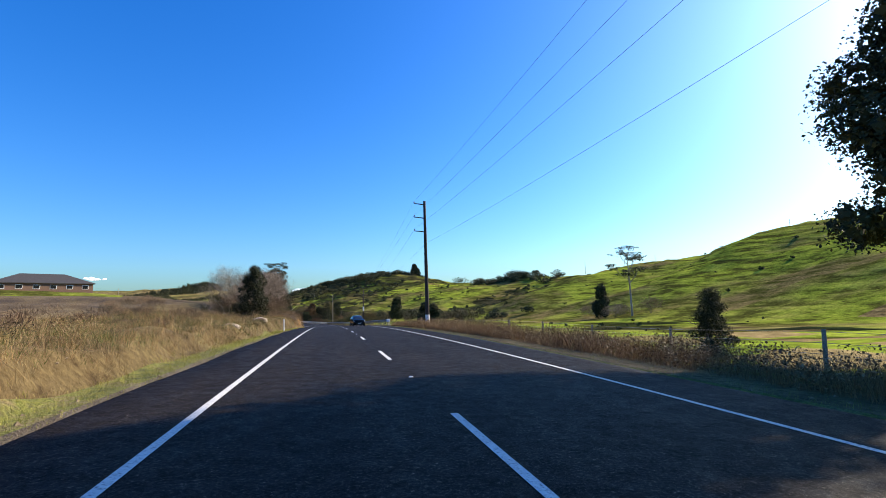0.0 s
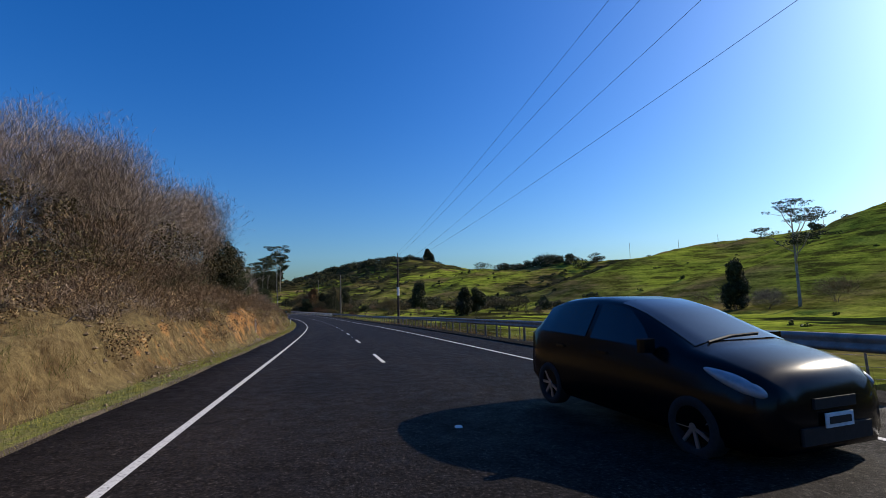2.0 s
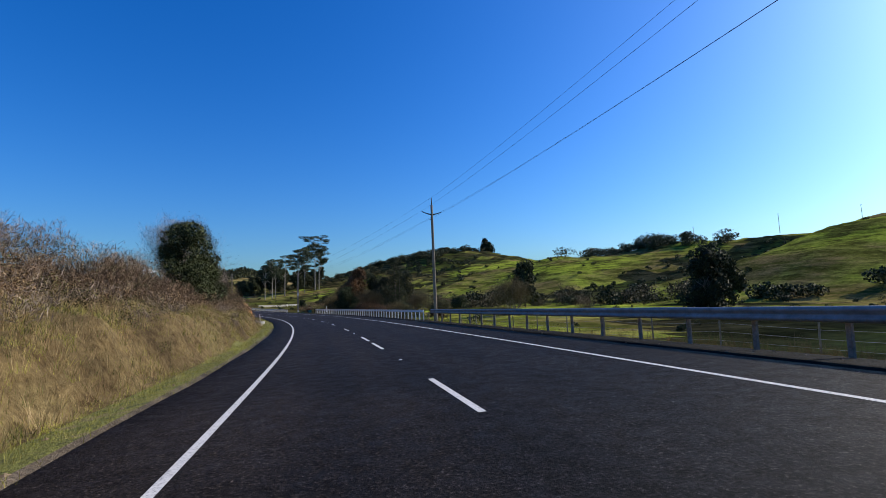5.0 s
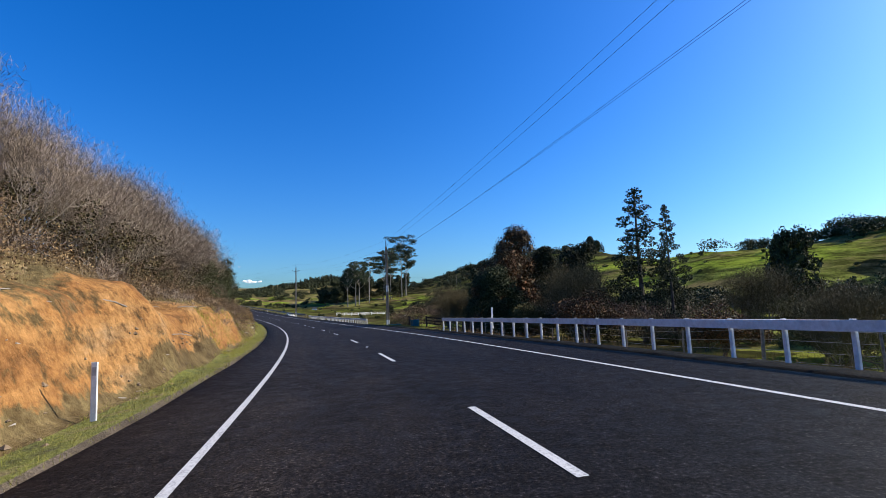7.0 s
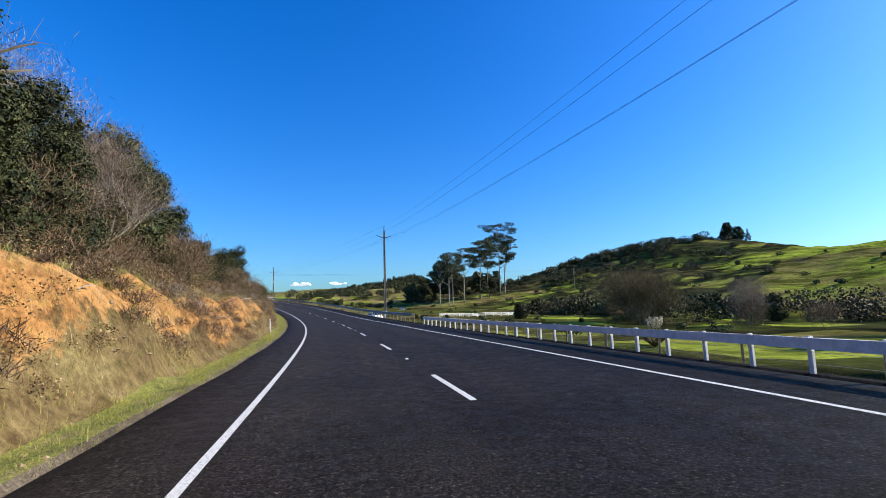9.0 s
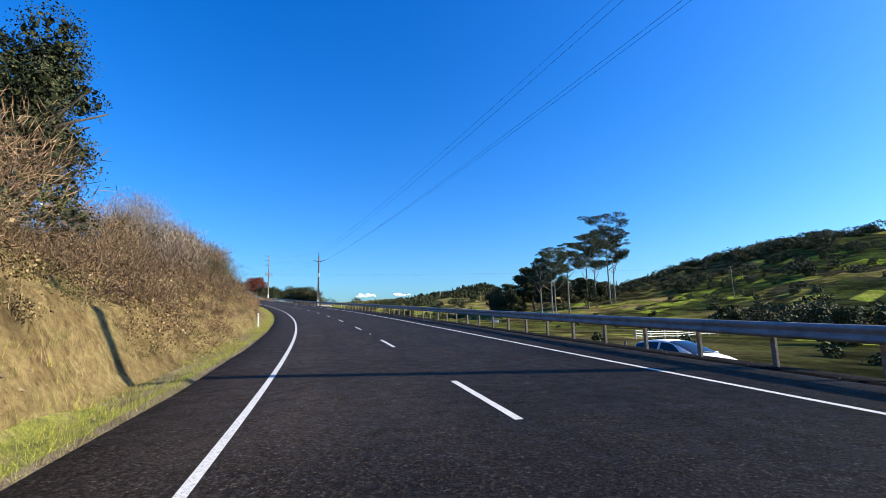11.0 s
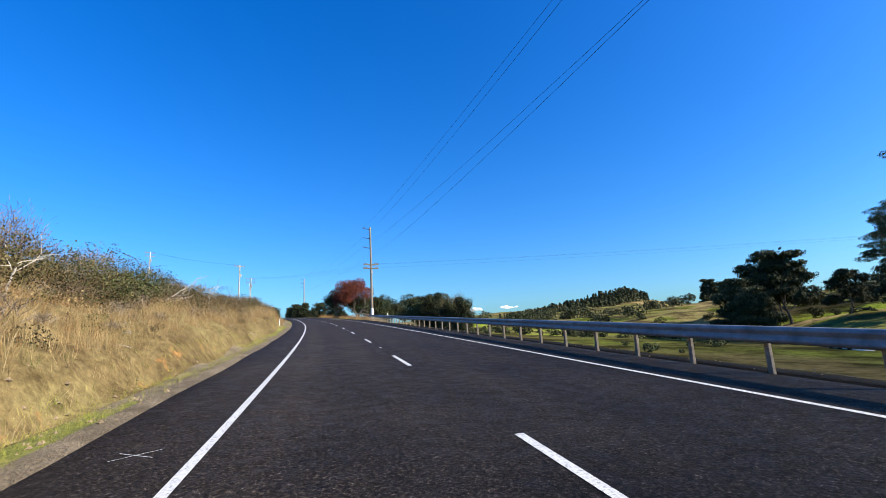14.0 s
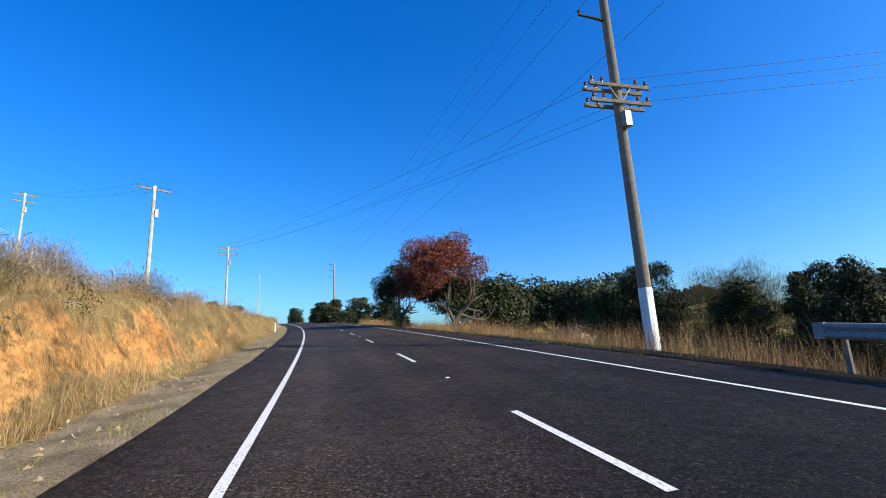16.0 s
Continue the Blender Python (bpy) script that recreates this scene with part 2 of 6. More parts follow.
def land(s, q):
    """Height of the ground at s along, q right of the road's middle."""
    s, q = np.asarray(s, float), np.asarray(q, float)
    x, y = plan(s, q)
    rz = road_z(s, q)
    # left: verge, ditch, cut face, land above
    d = -q
    hb = bank_h(s) * (1 + 0.12 * np.sin(s * 0.31) + 0.1 * np.sin(s * 0.83 + 1))
    foot = 6.1 + 2.2 * np.exp(-((s - 205) / 7.0) ** 2) + 0.8 * np.clip((s - 514) / 8, 0, 1) * np.clip((572 - s) / 14, 0, 1) + 0.25 * np.sin(s * 0.21) + 0.15 * np.sin(s * 0.9)
    face = np.clip((d - foot) / (0.55 * hb + 0.25), 0, 1)
    face = face * face * (3 - 2 * face)
    beyond = np.clip(d - foot - (0.55 * hb + 0.25), 0, None)
    reach = tab(s, (120, 13), (165, 50))
    top = back_slope(s) * reach * (1 - np.exp(-beyond / reach))
    lumps = 0.35 * fbm(x * 0.35, y * 0.35, 2.0) * np.clip((d - 6.2) / 3, 0, 1) + 1.2 * fbm(x * 0.05, y * 0.05, 5.0) * np.clip((d - 12) / 20, 0, 1)
    rough = np.clip(d - 6.0, 0, 0.6) / 0.6 * np.exp(-np.clip(d - 9, 0, None) / 5)
    lumps = lumps + rough * (0.27 * fbm(x * 1.1, y * 1.1, 7.0) + 0.13 * fbm(x * 2.7, y * 2.7, 1.5) + 0.02 * fbm(x * 6.3, y * 6.3, 3.1) + 0.025 * np.abs(fbm(s * 1.9, q * 0.4, 0.7)))
    left = -0.10 * np.clip(d - 4.7, 0, 1.2) + hb * face + top + lumps
    # right: shoulder, fall to the valley floor, hills
    share = tab(q, (40, 1.0), (125, 0.57), (500, 0.5))
    share = share + (1 - share) * np.clip((s - tab(q, (160, 600), (260, 515))) / 90, 0, 1)
    fz = floor_z(s) + climb(s) * share - rz
    lip = tab(s, (44, 7.2), (56, 7.6), (100, 8.3), (180, 7.6), (240, 7.3), (262, 8.2), (272, 6.5), (318, 6.5), (330, 6.8), (450, 6.9), (520, 6.9), (532, 7.4))
    drop = np.clip((q - lip) / 13, 0, 1)
    soft_ = drop * drop * (3 - 2 * drop)
    railed = tab(s, (46, 0), (58, 1), (243, 1), (252, 0.3), (262, 0.3), (270, 1), (522, 1), (530, 0))
    drop = soft_ + (1 - (1 - drop) ** 2 - soft_) * railed
    right = -0.06 * np.clip(q - 5.9, 0, 1.8) + fz * drop + 0.25 * fbm(x * 0.25, y * 0.25, 1.0) * np.clip((q - 8) / 5, 0, 1)
    ridge = tab(s, (-300, 46), (0, 46), (120, 46), (200, 43.5), (240, 38), (280, 33), (330, 32), (375, 29), (412, 30), (470, 40), (560, 41), (628, 24), (690, 6), (750, 9),
                (817, 18), (888, 21), (1200, 24))
    far = tab(s, (-300, 230), (0, 240), (100, 270), (220, 340), (280, 330), (340, 310), (424, 330), (475, 420), (600, 480), (700, 500), (1200, 560))
    start = tab(s, (-300, 60), (100, 105), (250, 120), (400, 125), (480, 105), (545, 115), (620, 230), (720, 280), (1200, 250))
    rise = np.clip((q - start) / (far - start), 0, 1.0)
    hill = (ridge - floor_z(s)) * (rise * rise * (3 - 2 * np.clip(rise, 0, 1)) * 0.25 + 0.75 * rise)
    amp = np.clip((q - 40) / 150, 0, 1)
    hill = hill * (1 + 0.08 * fbm(x * 0.012, y * 0.012, 3.0) * np.clip(rise * 2, 0, 1)) + amp * (3.4 * fbm(x * 0.022, y * 0.022, 4.0) + 1.7 * fbm(x * 0.09, y * 0.09, 9.0) + 0.5 * fbm(x * 0.23, y * 0.23, 2.0)) * np.clip(rise * 6 + 0.15, 0.15, 1)
    hill = hill + 14 * np.exp(-((s - 508) / 45) ** 2 - ((q - 372) / 80) ** 2) + 10 * np.exp(-((s - 745) / 75) ** 2 - ((q - 350) / 70) ** 2)
    hill = hill + 9.5 * np.exp(-((s - 638) / 34) ** 2 - ((q - 262) / 62) ** 2) + 9 * np.exp(-((s - 815) / 40) ** 2 - ((q - 500) / 60) ** 2)
    run_ = np.clip((q - 135) / 50, 0, 1) * np.clip((350 - q) / 60, 0, 1)
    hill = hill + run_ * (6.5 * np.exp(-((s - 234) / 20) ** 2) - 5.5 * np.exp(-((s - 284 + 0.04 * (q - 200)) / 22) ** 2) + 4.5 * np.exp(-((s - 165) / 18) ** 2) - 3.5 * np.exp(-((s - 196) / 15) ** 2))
    hill = np.where(q > far, hill - 0.02 * (q - far), hill)
    right = right + np.where(q > 20, hill, 0)
    z = rz + np.where(q < -4.7, left, np.where(q > 5.9, right, 0.0))
    z = np.where((q > -5.0) & (q < 5.9), rz - 0.16, z)
    return z


def at(s, q, dz=0.0):
    """A point of the ground, or dz above it."""
    x, y = plan(s, q)
    return Vector((float(x), float(y), float(land(s, q)) + dz))


def grid_mesh(name, V, rows, cols, mats, index=None, smooth=True):
    me = bpy.data.meshes.new(name)
    i, j = np.meshgrid(np.arange(rows - 1), np.arange(cols - 1), indexing="ij")
    a = (i * cols + j).ravel()
    F = np.stack([a, a + 1, a + cols + 1, a + cols], 1)
    raw_mesh(me, V.reshape(-1, 3), F)
    for m in mats:
        me.materials.append(m)
    if index is not None:
        me.polygons.foreach_set("material_index", index.ravel().astype(np.int32))
    if smooth:
        me.polygons.foreach_set("use_smooth", np.ones(len(F), bool))
    me.update()
    return me


def raw_mesh(me, V, F):
    """Vertices and faces of one size, from arrays."""
    n = F.shape[1]
    me.vertices.add(len(V))
    me.vertices.foreach_set("co", np.asarray(V, np.float32).ravel())
    me.loops.add(F.size)
    me.loops.foreach_set("vertex_index", F.ravel().astype(np.int32))
    me.polygons.add(len(F))
    me.polygons.foreach_set("loop_start", np.arange(0, F.size, n, dtype=np.int32))
    me.polygons.foreach_set("loop_total", np.full(len(F), n, np.int32))
    me.update(calc_edges=True)


# ---- ground ----
sa = np.concatenate([np.array([-3500, -2200, -1400, -900, -600, -420, -300]), np.arange(-220, -40, 14.0), np.arange(-40, -16, 1.25), np.arange(-16, 600, 0.6), np.arange(600, 780, 8.0),
                     np.arange(790, 1300, 30.0), np.array([1400, 1600, 1900, 2400, 3200, 4400])])
qa = np.concatenate([-np.array([4000, 2500, 1600, 1000, 650, 420, 300, 220, 170, 135, 110, 92, 78, 66, 56, 48, 42, 37, 33, 29.5, 26.5, 24, 22, 20, 18.2, 16.6, 15.2, 14, 13, 12.2, 11.5,
                               10.8, 10.2, 9.7, 9.2, 8.8, 8.4, 8.0, 7.7, 7.4, 7.1, 6.8, 6.5, 6.25, 6.0, 5.7, 5.4, 5.1, 4.8, 4.6]),
                     np.array([5.4, 5.85, 6.05, 6.4, 6.8, 7.2, 7.6, 8.3, 9.2, 10.3, 11.6, 13, 14.6, 16.5, 19, 22, 26, 31, 37, 44, 52, 60]), np.arange(70, 500, 11.0),
                     np.array([520, 560, 610, 680, 780, 900, 1080, 1350, 1700, 2300, 3100, 4000])])
SS, QQ = np.meshgrid(sa, qa, indexing="ij")
GX, GY = plan(SS, QQ)
GZ = land(SS, QQ)
# far out the sheet opens into a plain fan, so that its rows never cross
c0, c1 = np.array(plan(-300.0, 0.0)), np.array(plan(900.0, 0.0))
along = (c1 - c0) / np.linalg.norm(c1 - c0)
side = np.array([along[1], -along[0]])
mid_t = (SS - 300.0) * 1.0
for k, lim in ((-1, 135.0), (1, 500.0)):
    w = np.clip((k * QQ - lim) / (4000 - lim), 0, 1) ** 0.5
    fx = c0[0] + along[0] * (SS + 300) + side[0] * QQ
    fy = c0[1] + along[1] * (SS + 300) + side[1] * QQ
    GX, GY = GX * (1 - w) + fx * w, GY * (1 - w) + fy * w
GZ = np.where(QQ < -110, np.minimum(GZ, 18 + 6 * fbm(GX * 0.004, GY * 0.004, 8.0)), GZ)
V = np.stack([GX, GY, GZ], -1)
sm, qm = (SS[:-1, :-1] + SS[1:, 1:]) / 2, (QQ[:-1, :-1] + QQ[1:, 1:]) / 2
grassy = fbm(sm * 0.13, qm * 0.5, 6.0)
ix = np.full(sm.shape, 4)
lip_m = tab(sm, (44, 8.2), (56, 7.4), (100, 8.2), (180, 7.5), (240, 7.2), (262, 8.2), (272, 6.35), (318, 6.3), (330, 7.0), (450, 7.2), (520, 7.2), (532, 8.2))
ix[qm < -5.9] = 2
ix[qm < -24] = 3
ix[(qm < -4.4) & (qm >= -5.95)] = 1
ix[(qm < -4.4) & (qm >= np.where(sm > 440, -5.3, -4.95))] = 0
ix[(qm < -5.45) & (qm >= -5.9) & (grassy > -0.05) & (((sm > 62) & (sm < 122)) | ((sm > 350) & (sm < 500)))] = 0
ix[(qm < -5.3) & (qm >= -6.3) & (sm > 518)] = 0
ix[(qm < -4.4) & (qm >= -5.55) & (sm > 490)] = 0
# right shoulder strip: dark dirt with the rail's shade in its colour
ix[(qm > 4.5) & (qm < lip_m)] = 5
ix[(qm > lip_m) & (qm < 13) & (grassy > 0.1)] = 3
ix[(qm > 5.2) & (qm < 6.2) & (sm < 52)] = 1
ix[(qm > 6.2) & (qm < 8.2) & (sm < 52)] = 2
ix[(qm > 240) & (sm > 560)] = 6
ix[(qm > 60) & (sm > 700)] = 6
ix[(qm > 30) & (qm < 240) & (sm > 455) & (grassy > 0.1)] = 6
ix[(qm > 110) & (qm < 480) & (sm > 430) & (sm < 640) & (grassy > -0.25)] = 6
ix[(qm > lip_m) & (qm < 125) & (sm > 322) & (sm < 600) & (grassy > tab(sm, (400, -0.4), (450, -0.9)))] = 7
ix[(qm > lip_m) & (qm < 14) & (sm > 54) & (sm < 322) & (grassy > -0.1)] = 7
ix[(qm > 9) & (qm < 104) & (sm < 330) & (fbm(sm * 0.05, qm * 0.11, 2.2) > 0.12)] = 7
# the gully's shade, put in as a darker pasture colour
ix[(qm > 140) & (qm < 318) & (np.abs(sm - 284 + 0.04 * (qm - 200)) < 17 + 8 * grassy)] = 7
# bush-covered slopes: dark ground and the slope's shade in one colour
ix[(qm > 215) & (qm < 480) & (sm > 425) & (sm < 615) & (grassy > -0.45)] = 7
ix[(qm > 128) & (qm < 240) & (sm > 392) & (sm < 505) & (grassy > -0.2)] = 7
ix[(qm > 9) & (qm < 110) & (sm < 60) & (grassy > 0.3)] = 6
ix[qm < -60] = 4
ground = tagged(new("ground", grid_mesh("ground", V, len(sa), len(qa), [MAT[k] for k in ("gravel", "verge", "clay", "slope", "pasture", "shaded_dirt", "brown", "rough")], ix)),
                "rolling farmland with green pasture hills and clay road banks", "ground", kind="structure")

# where the cut is bare: stretches along the road, reach up the face, strength
clay = np.zeros(SS.shape)
for a, b, q0, q1, k in ((60, 108, -5.9, -7.8, 0.44), (210, 254, -6.1, -8.9, 0.62), (283, 326, -6.4, -8.6, 0.66), (398, 430, -6.4, -9.2, 0.56), (372, 398, -6.2, -7.2, 0.4), (426, 442, -6.1, -8.4, 0.36), (434, 476, -5.9, -6.9, 0.4), (520, 558, -6.6, -8.2, 0.46)):
    edge = np.clip((SS - a) / 5, 0, 1) * np.clip((b - SS) / 5, 0, 1) * np.clip((q0 - QQ) / 0.5, 0, 1) * np.clip((QQ - q1) / 0.7, 0, 1)
    clay = np.maximum(clay, edge * (k + 0.2 * fbm(SS * 0.2, QQ * 0.8, 6.0)))
lay = ground.data.attributes.new("clay", "FLOAT", "POINT")
lay.data.foreach_set("value", clay.ravel().astype(np.float32))

# ---- road ----
SEAL_L, SEAL_R, LINE_L, LINE_R = -4.8, 5.75, -3.33, 3.98
rs = np.concatenate([[-400, -200, -100], np.arange(-60, 640, 2.0), np.arange(640, 1300, 20.0)])
rq = np.array([SEAL_L - 0.25, SEAL_L, -3.9, -3.3, -2.95, -2.6, -2.25, -1.9, -1.5, -1.15, -0.8, -0.4, 0, 0.4, 0.8, 1.15, 1.5, 1.9, 2.25, 2.6, 2.95, 3.3, 3.9, SEAL_R - 0.3, SEAL_R, SEAL_R + 0.3])
RS, RQ = np.meshgrid(rs, rq, indexing="ij")
rx, ry = plan(RS, RQ)
rz = road_z(RS, RQ)
rz[:, 0] -= 0.25
rz[:, -1] -= 0.25
rz[:, 1] += 0.02 * np.sin(rs * 0.7)
road = tagged(new("road", grid_mesh("road", np.stack([rx, ry, rz], -1), len(rs), len(rq), [MAT["asphalt"]])), "dark grey chip-sealed two-lane rural road", "road", kind="structure")

worn = sum(np.exp(-((RQ - c_) / 0.42) ** 2) for c_ in (-2.6, -0.95, 0.95, 2.6)) * (0.62 + 0.38 * fbm(RS * 0.11, RQ * 0.7, 2.0))
lay = road.data.attributes.new("wheel_path", "FLOAT", "POINT")
lay.data.foreach_set("value", np.clip(worn, 0, 1).ravel().astype(np.float32))


def strip(s_list, q0, q1, lift=0.006):
    s_list = np.asarray(s_list, float)
    S, Q = np.meshgrid(s_list, np.array([q0, q1]), indexing="ij")
    x, y = plan(S, Q)
    return np.stack([x, y, road_z(S, Q) + lift], -1)


def child(name, me, parent, label=""):
    ob = new(name, me)
    ob.parent = parent
    if label:
        tagged(ob, label)
    return ob


for nm, q in (("edge_line", LINE_L), ("edge_line", LINE_R)):
    ls = np.arange(-60, 640, 1.0)
    child(nm, grid_mesh(nm, strip(ls, q - 0.055, q + 0.055), len(ls), 2, [MAT["line"]], smooth=False), road, "worn solid white edge line")
dashes = []
for ph0, a, b in ((-2.09, -20, 52), (2.3, 54, 165), (-3.47, 166, 318), (2.25, 320, 640)):
    k = math.ceil((a - ph0) / 10)
    while ph0 + 10 * k < b:
        dashes.append(ph0 + 10 * k)
        k += 1
for d in dashes:
    ls = np.linspace(d, d + 3.0, 5)
    child("lane_dash", grid_mesh("lane_dash", strip(ls, -0.055, 0.055), 5, 2, [MAT["line"]], smooth=False), road)


# survey crosses sprayed on the shoulder
for s_, q_ in ((491.6, -4.2), (456.0, -4.0)):
    for k in (-1, 1):
        line = np.array([[(s_ - 0.150, q_ - 0.20 * k), (s_ - 0.142, q_ - 0.208 * k)], [(s_ + 0.142, q_ + 0.208 * k), (s_ + 0.150, q_ + 0.20 * k)]])
        x_, y_ = plan(line[..., 0], line[..., 1])
        child("spray_mark", grid_mesh("spray_mark", np.stack([x_, y_, road_z(line[..., 0], line[..., 1]) + 0.006 + 0.001 * k], -1), 2, 2, [MAT["line"]], smooth=False), road, "thin white sprayed survey cross")


# ---- building blocks ----
def place(s, q, dz=0.0, turn=0.0, lean=(0.0, 0.0), size=1.0):
    """A pose on the ground at s, q; turn in degrees from the road's own heading."""
    p = at(s, q, dz)
    return pose(p.x, p.y, p.z, lean[0], lean[1], math.degrees(float(heading(min(max(s, S0), S1 - 1)))) + turn) @ Matrix.Scale(size, 4)


class Build:
    """Collects faces for one mesh."""

    def __init__(self):
        self.v, self.f, self.m = [], [], []

    def add(self, verts, faces, mat=0):
        o = len(self.v)
        self.v += [tuple(x) for x in verts]
        self.f += [tuple(o + i for i in f) for f in faces]
        self.m += [mat] * len(faces)

    def box(self, c, size, rot=None, mat=0, taper=1.0, bevel=0.0):
        x, y, z = (a / 2 for a in size)
        b = min(bevel, x * 0.6, y * 0.6)
        ring = lambda k, zz: [(sx * k, sy * k, zz) for sx, sy in (((-x + b, -y)), (x - b, -y), (x, -y + b), (x, y - b), (x - b, y), (-x + b, y), (-x, y - b), (-x, -y + b))] if b > 0 else \
            [(-x * k, -y * k, zz), (x * k, -y * k, zz), (x * k, y * k, zz), (-x * k, y * k, zz)]
        lo, hi = ring(1.0, -z), ring(taper, z)
        n = len(lo)
        vs = [Vector(p) for p in lo + hi]
        if rot is not None:
            vs = [rot @ p for p in vs]
        vs = [p + Vector(c) for p in vs]
        self.add(vs, [tuple(range(n))[::-1], tuple(range(n, 2 * n))] + [(i, (i + 1) % n, n + (i + 1) % n, n + i) for i in range(n)], mat)

    def tube(self, pts, radii, sides=6, mat=0, cap=True):
        pts = [Vector(p) for p in pts]
        rings = []
        for i, p in enumerate(pts):
            d = (pts[min(i + 1, len(pts) - 1)] - pts[max(i - 1, 0)]).normalized()
            a = d.orthogonal().normalized() if abs(d.z) < 0.98 else Vector((1, 0, 0))
            a = (a - d * a.dot(d)).normalized()
            b = d.cross(a)
            rings.append([p + (a * math.cos(2 * math.pi * k / sides) + b * math.sin(2 * math.pi * k / sides)) * radii[i] for k in range(sides)])
        vs = [v for r in rings for v in r]
        fs = [(i * sides + k, i * sides + (k + 1) % sides, (i + 1) * sides + (k + 1) % sides, (i + 1) * sides + k) for i in range(len(pts) - 1) for k in range(sides)]
        if cap:
            fs += [tuple(range(sides))[::-1], tuple(range((len(pts) - 1) * sides, len(pts) * sides))]
        self.add(vs, fs, mat)

    def mesh(self, name, *mats, smooth=False):
        me = bpy.data.meshes.new(name)
        me.from_pydata(self.v, [], self.f)
        for m in mats:
            me.materials.append(m)
        if len(mats) > 1:
            me.polygons.foreach_set("material_index", np.array(self.m, np.int32))
        if smooth:
            me.polygons.foreach_set("use_smooth", np.ones(len(self.f), bool))
        me.update()
        return me


def thing(name, m, label, category, group="", kind=""):
    ob = new(name)
    ob.matrix_world = m
    return tagged(ob, label, category, group, kind)


def part(name, b, mats, parent, label="", smooth=False):
    me = b if isinstance(b, bpy.types.Mesh) else b.mesh(name, *(mats if isinstance(mats, (list, tuple)) else [mats]), smooth=smooth)
    return child(name, me, parent, label)


# ---- power poles and lines on the right ----
def insulator(parent, p, up=0.22):
    b = Build()
    x, y, z = p
    b.tube([(x, y, z), (x, y, z + up * 0.35), (x, y, z + up * 0.4), (x, y, z + up * 0.7), (x, y, z + up * 0.75), (x, y, z + up)], [0.02, 0.02, 0.07, 0.05, 0.075, 0.03], 7)
    return part("insulator", b, MAT["insulator"], parent)


def above(s, q, top):
    """Height from the ground for a head that stands so far above the road."""
    return float(road_z(s, 0.0)) + top - float(land(s, q))


def pole_shaft(parent, h, r0, r1, mat, sink=0.6):
    b = Build()
    n = 8
    b.tube([(0, 0, -sink + (h + sink) * i / n) for i in range(n + 1)], [r0 + (r1 - r0) * i / n for i in range(n + 1)], 12)
    return part("shaft", b, mat, parent, smooth=True)


def grooved_shaft(parent, h, r0, r1, mat, sink=0.6):
    """Tapered concrete shaft of I section: two flanges, a web set back between them."""
    b = Build()
    n = 10
    for i in range(n + 1):
        z, k = -sink + (h + sink) * i / n, r0 + (r1 - r0) * i / n
        ring = [(-1.0, -1.0), (1.0, -1.0), (1.0, -0.52), (0.36, -0.42), (0.36, 0.42), (1.0, 0.52), (1.0, 1.0), (-1.0, 1.0), (-1.0, 0.52), (-0.36, 0.42), (-0.36, -0.42), (-1.0, -0.52)]
        b.v += [(y * k * 0.85, x * k * 1.05, z) for x, y in ring]
    for i in range(n):
        for j in range(12):
            b.f.append((i * 12 + j, i * 12 + (j + 1) % 12, (i + 1) * 12 + (j + 1) % 12, (i + 1) * 12 + j))
    b.f += [tuple(range(12))[::-1], tuple(range(n * 12, n * 12 + 12))]
    b.m = [0] * len(b.f)
    return part("shaft", b, mat, parent)


def band(parent, r, z0, z1):
    b = Build()
    b.tube([(0, 0, z0), (0, 0, z1)], [r + 0.012, r + 0.008], 12)
    return part("painted_band", b, MAT["white"], parent, "white painted band")


def arm_pole(s, q, h, arms, label, mat="pole", double=None, band_top=1.5):
    """Tall pole with single side arms towards the road; arms: heights."""
    t = thing("power_pole", place(s, q, 0, 0, (0, -0.5)), label, "power pole", "power poles along the road")
    pole_shaft(t, h, 0.24, 0.15, MAT[mat])
    band(t, 0.235, -0.1, band_top)
    tips = []
    for z in arms:
        b = Build()
        b.tube([(0, 0, z - 0.08), (-0.5, 0, z), (-1.25, 0, z + 0.06)], [0.07, 0.06, 0.05], 7)
        a = part("side_arm", b, MAT["darkpole"], t)
        insulator(a, (-1.22, 0, z + 0.08))
        tips.append((-1.22, 0, z + 0.3))
    if double:
        for z in double:
            for dy in (-0.22, 0.22):
                b = Build()
                b.box((0.0, dy, z), (2.7, 0.1, 0.13), bevel=0.02)
                a = part("crossarm", b, MAT["pole"], t)
                for x in (-1.2, -0.75, 0.75, 1.2):
                    insulator(a, (x, dy, z + 0.06), 0.26)
        b = Build()
        for dx in (-0.5, 0.5):
            b.tube([(dx, -0.22, double[0] - 0.02), (0, -0.2, double[0] - 0.75)], [0.03, 0.03], 5)
        part("brace", b, MAT["steel"], t)
        b = Build()
        b.box((0.05, -0.3, double[-1] - 0.75), (0.35, 0.25, 0.6), bevel=0.04)
        part("fuse_box", b, MAT["steel"], t)
    return t, tips


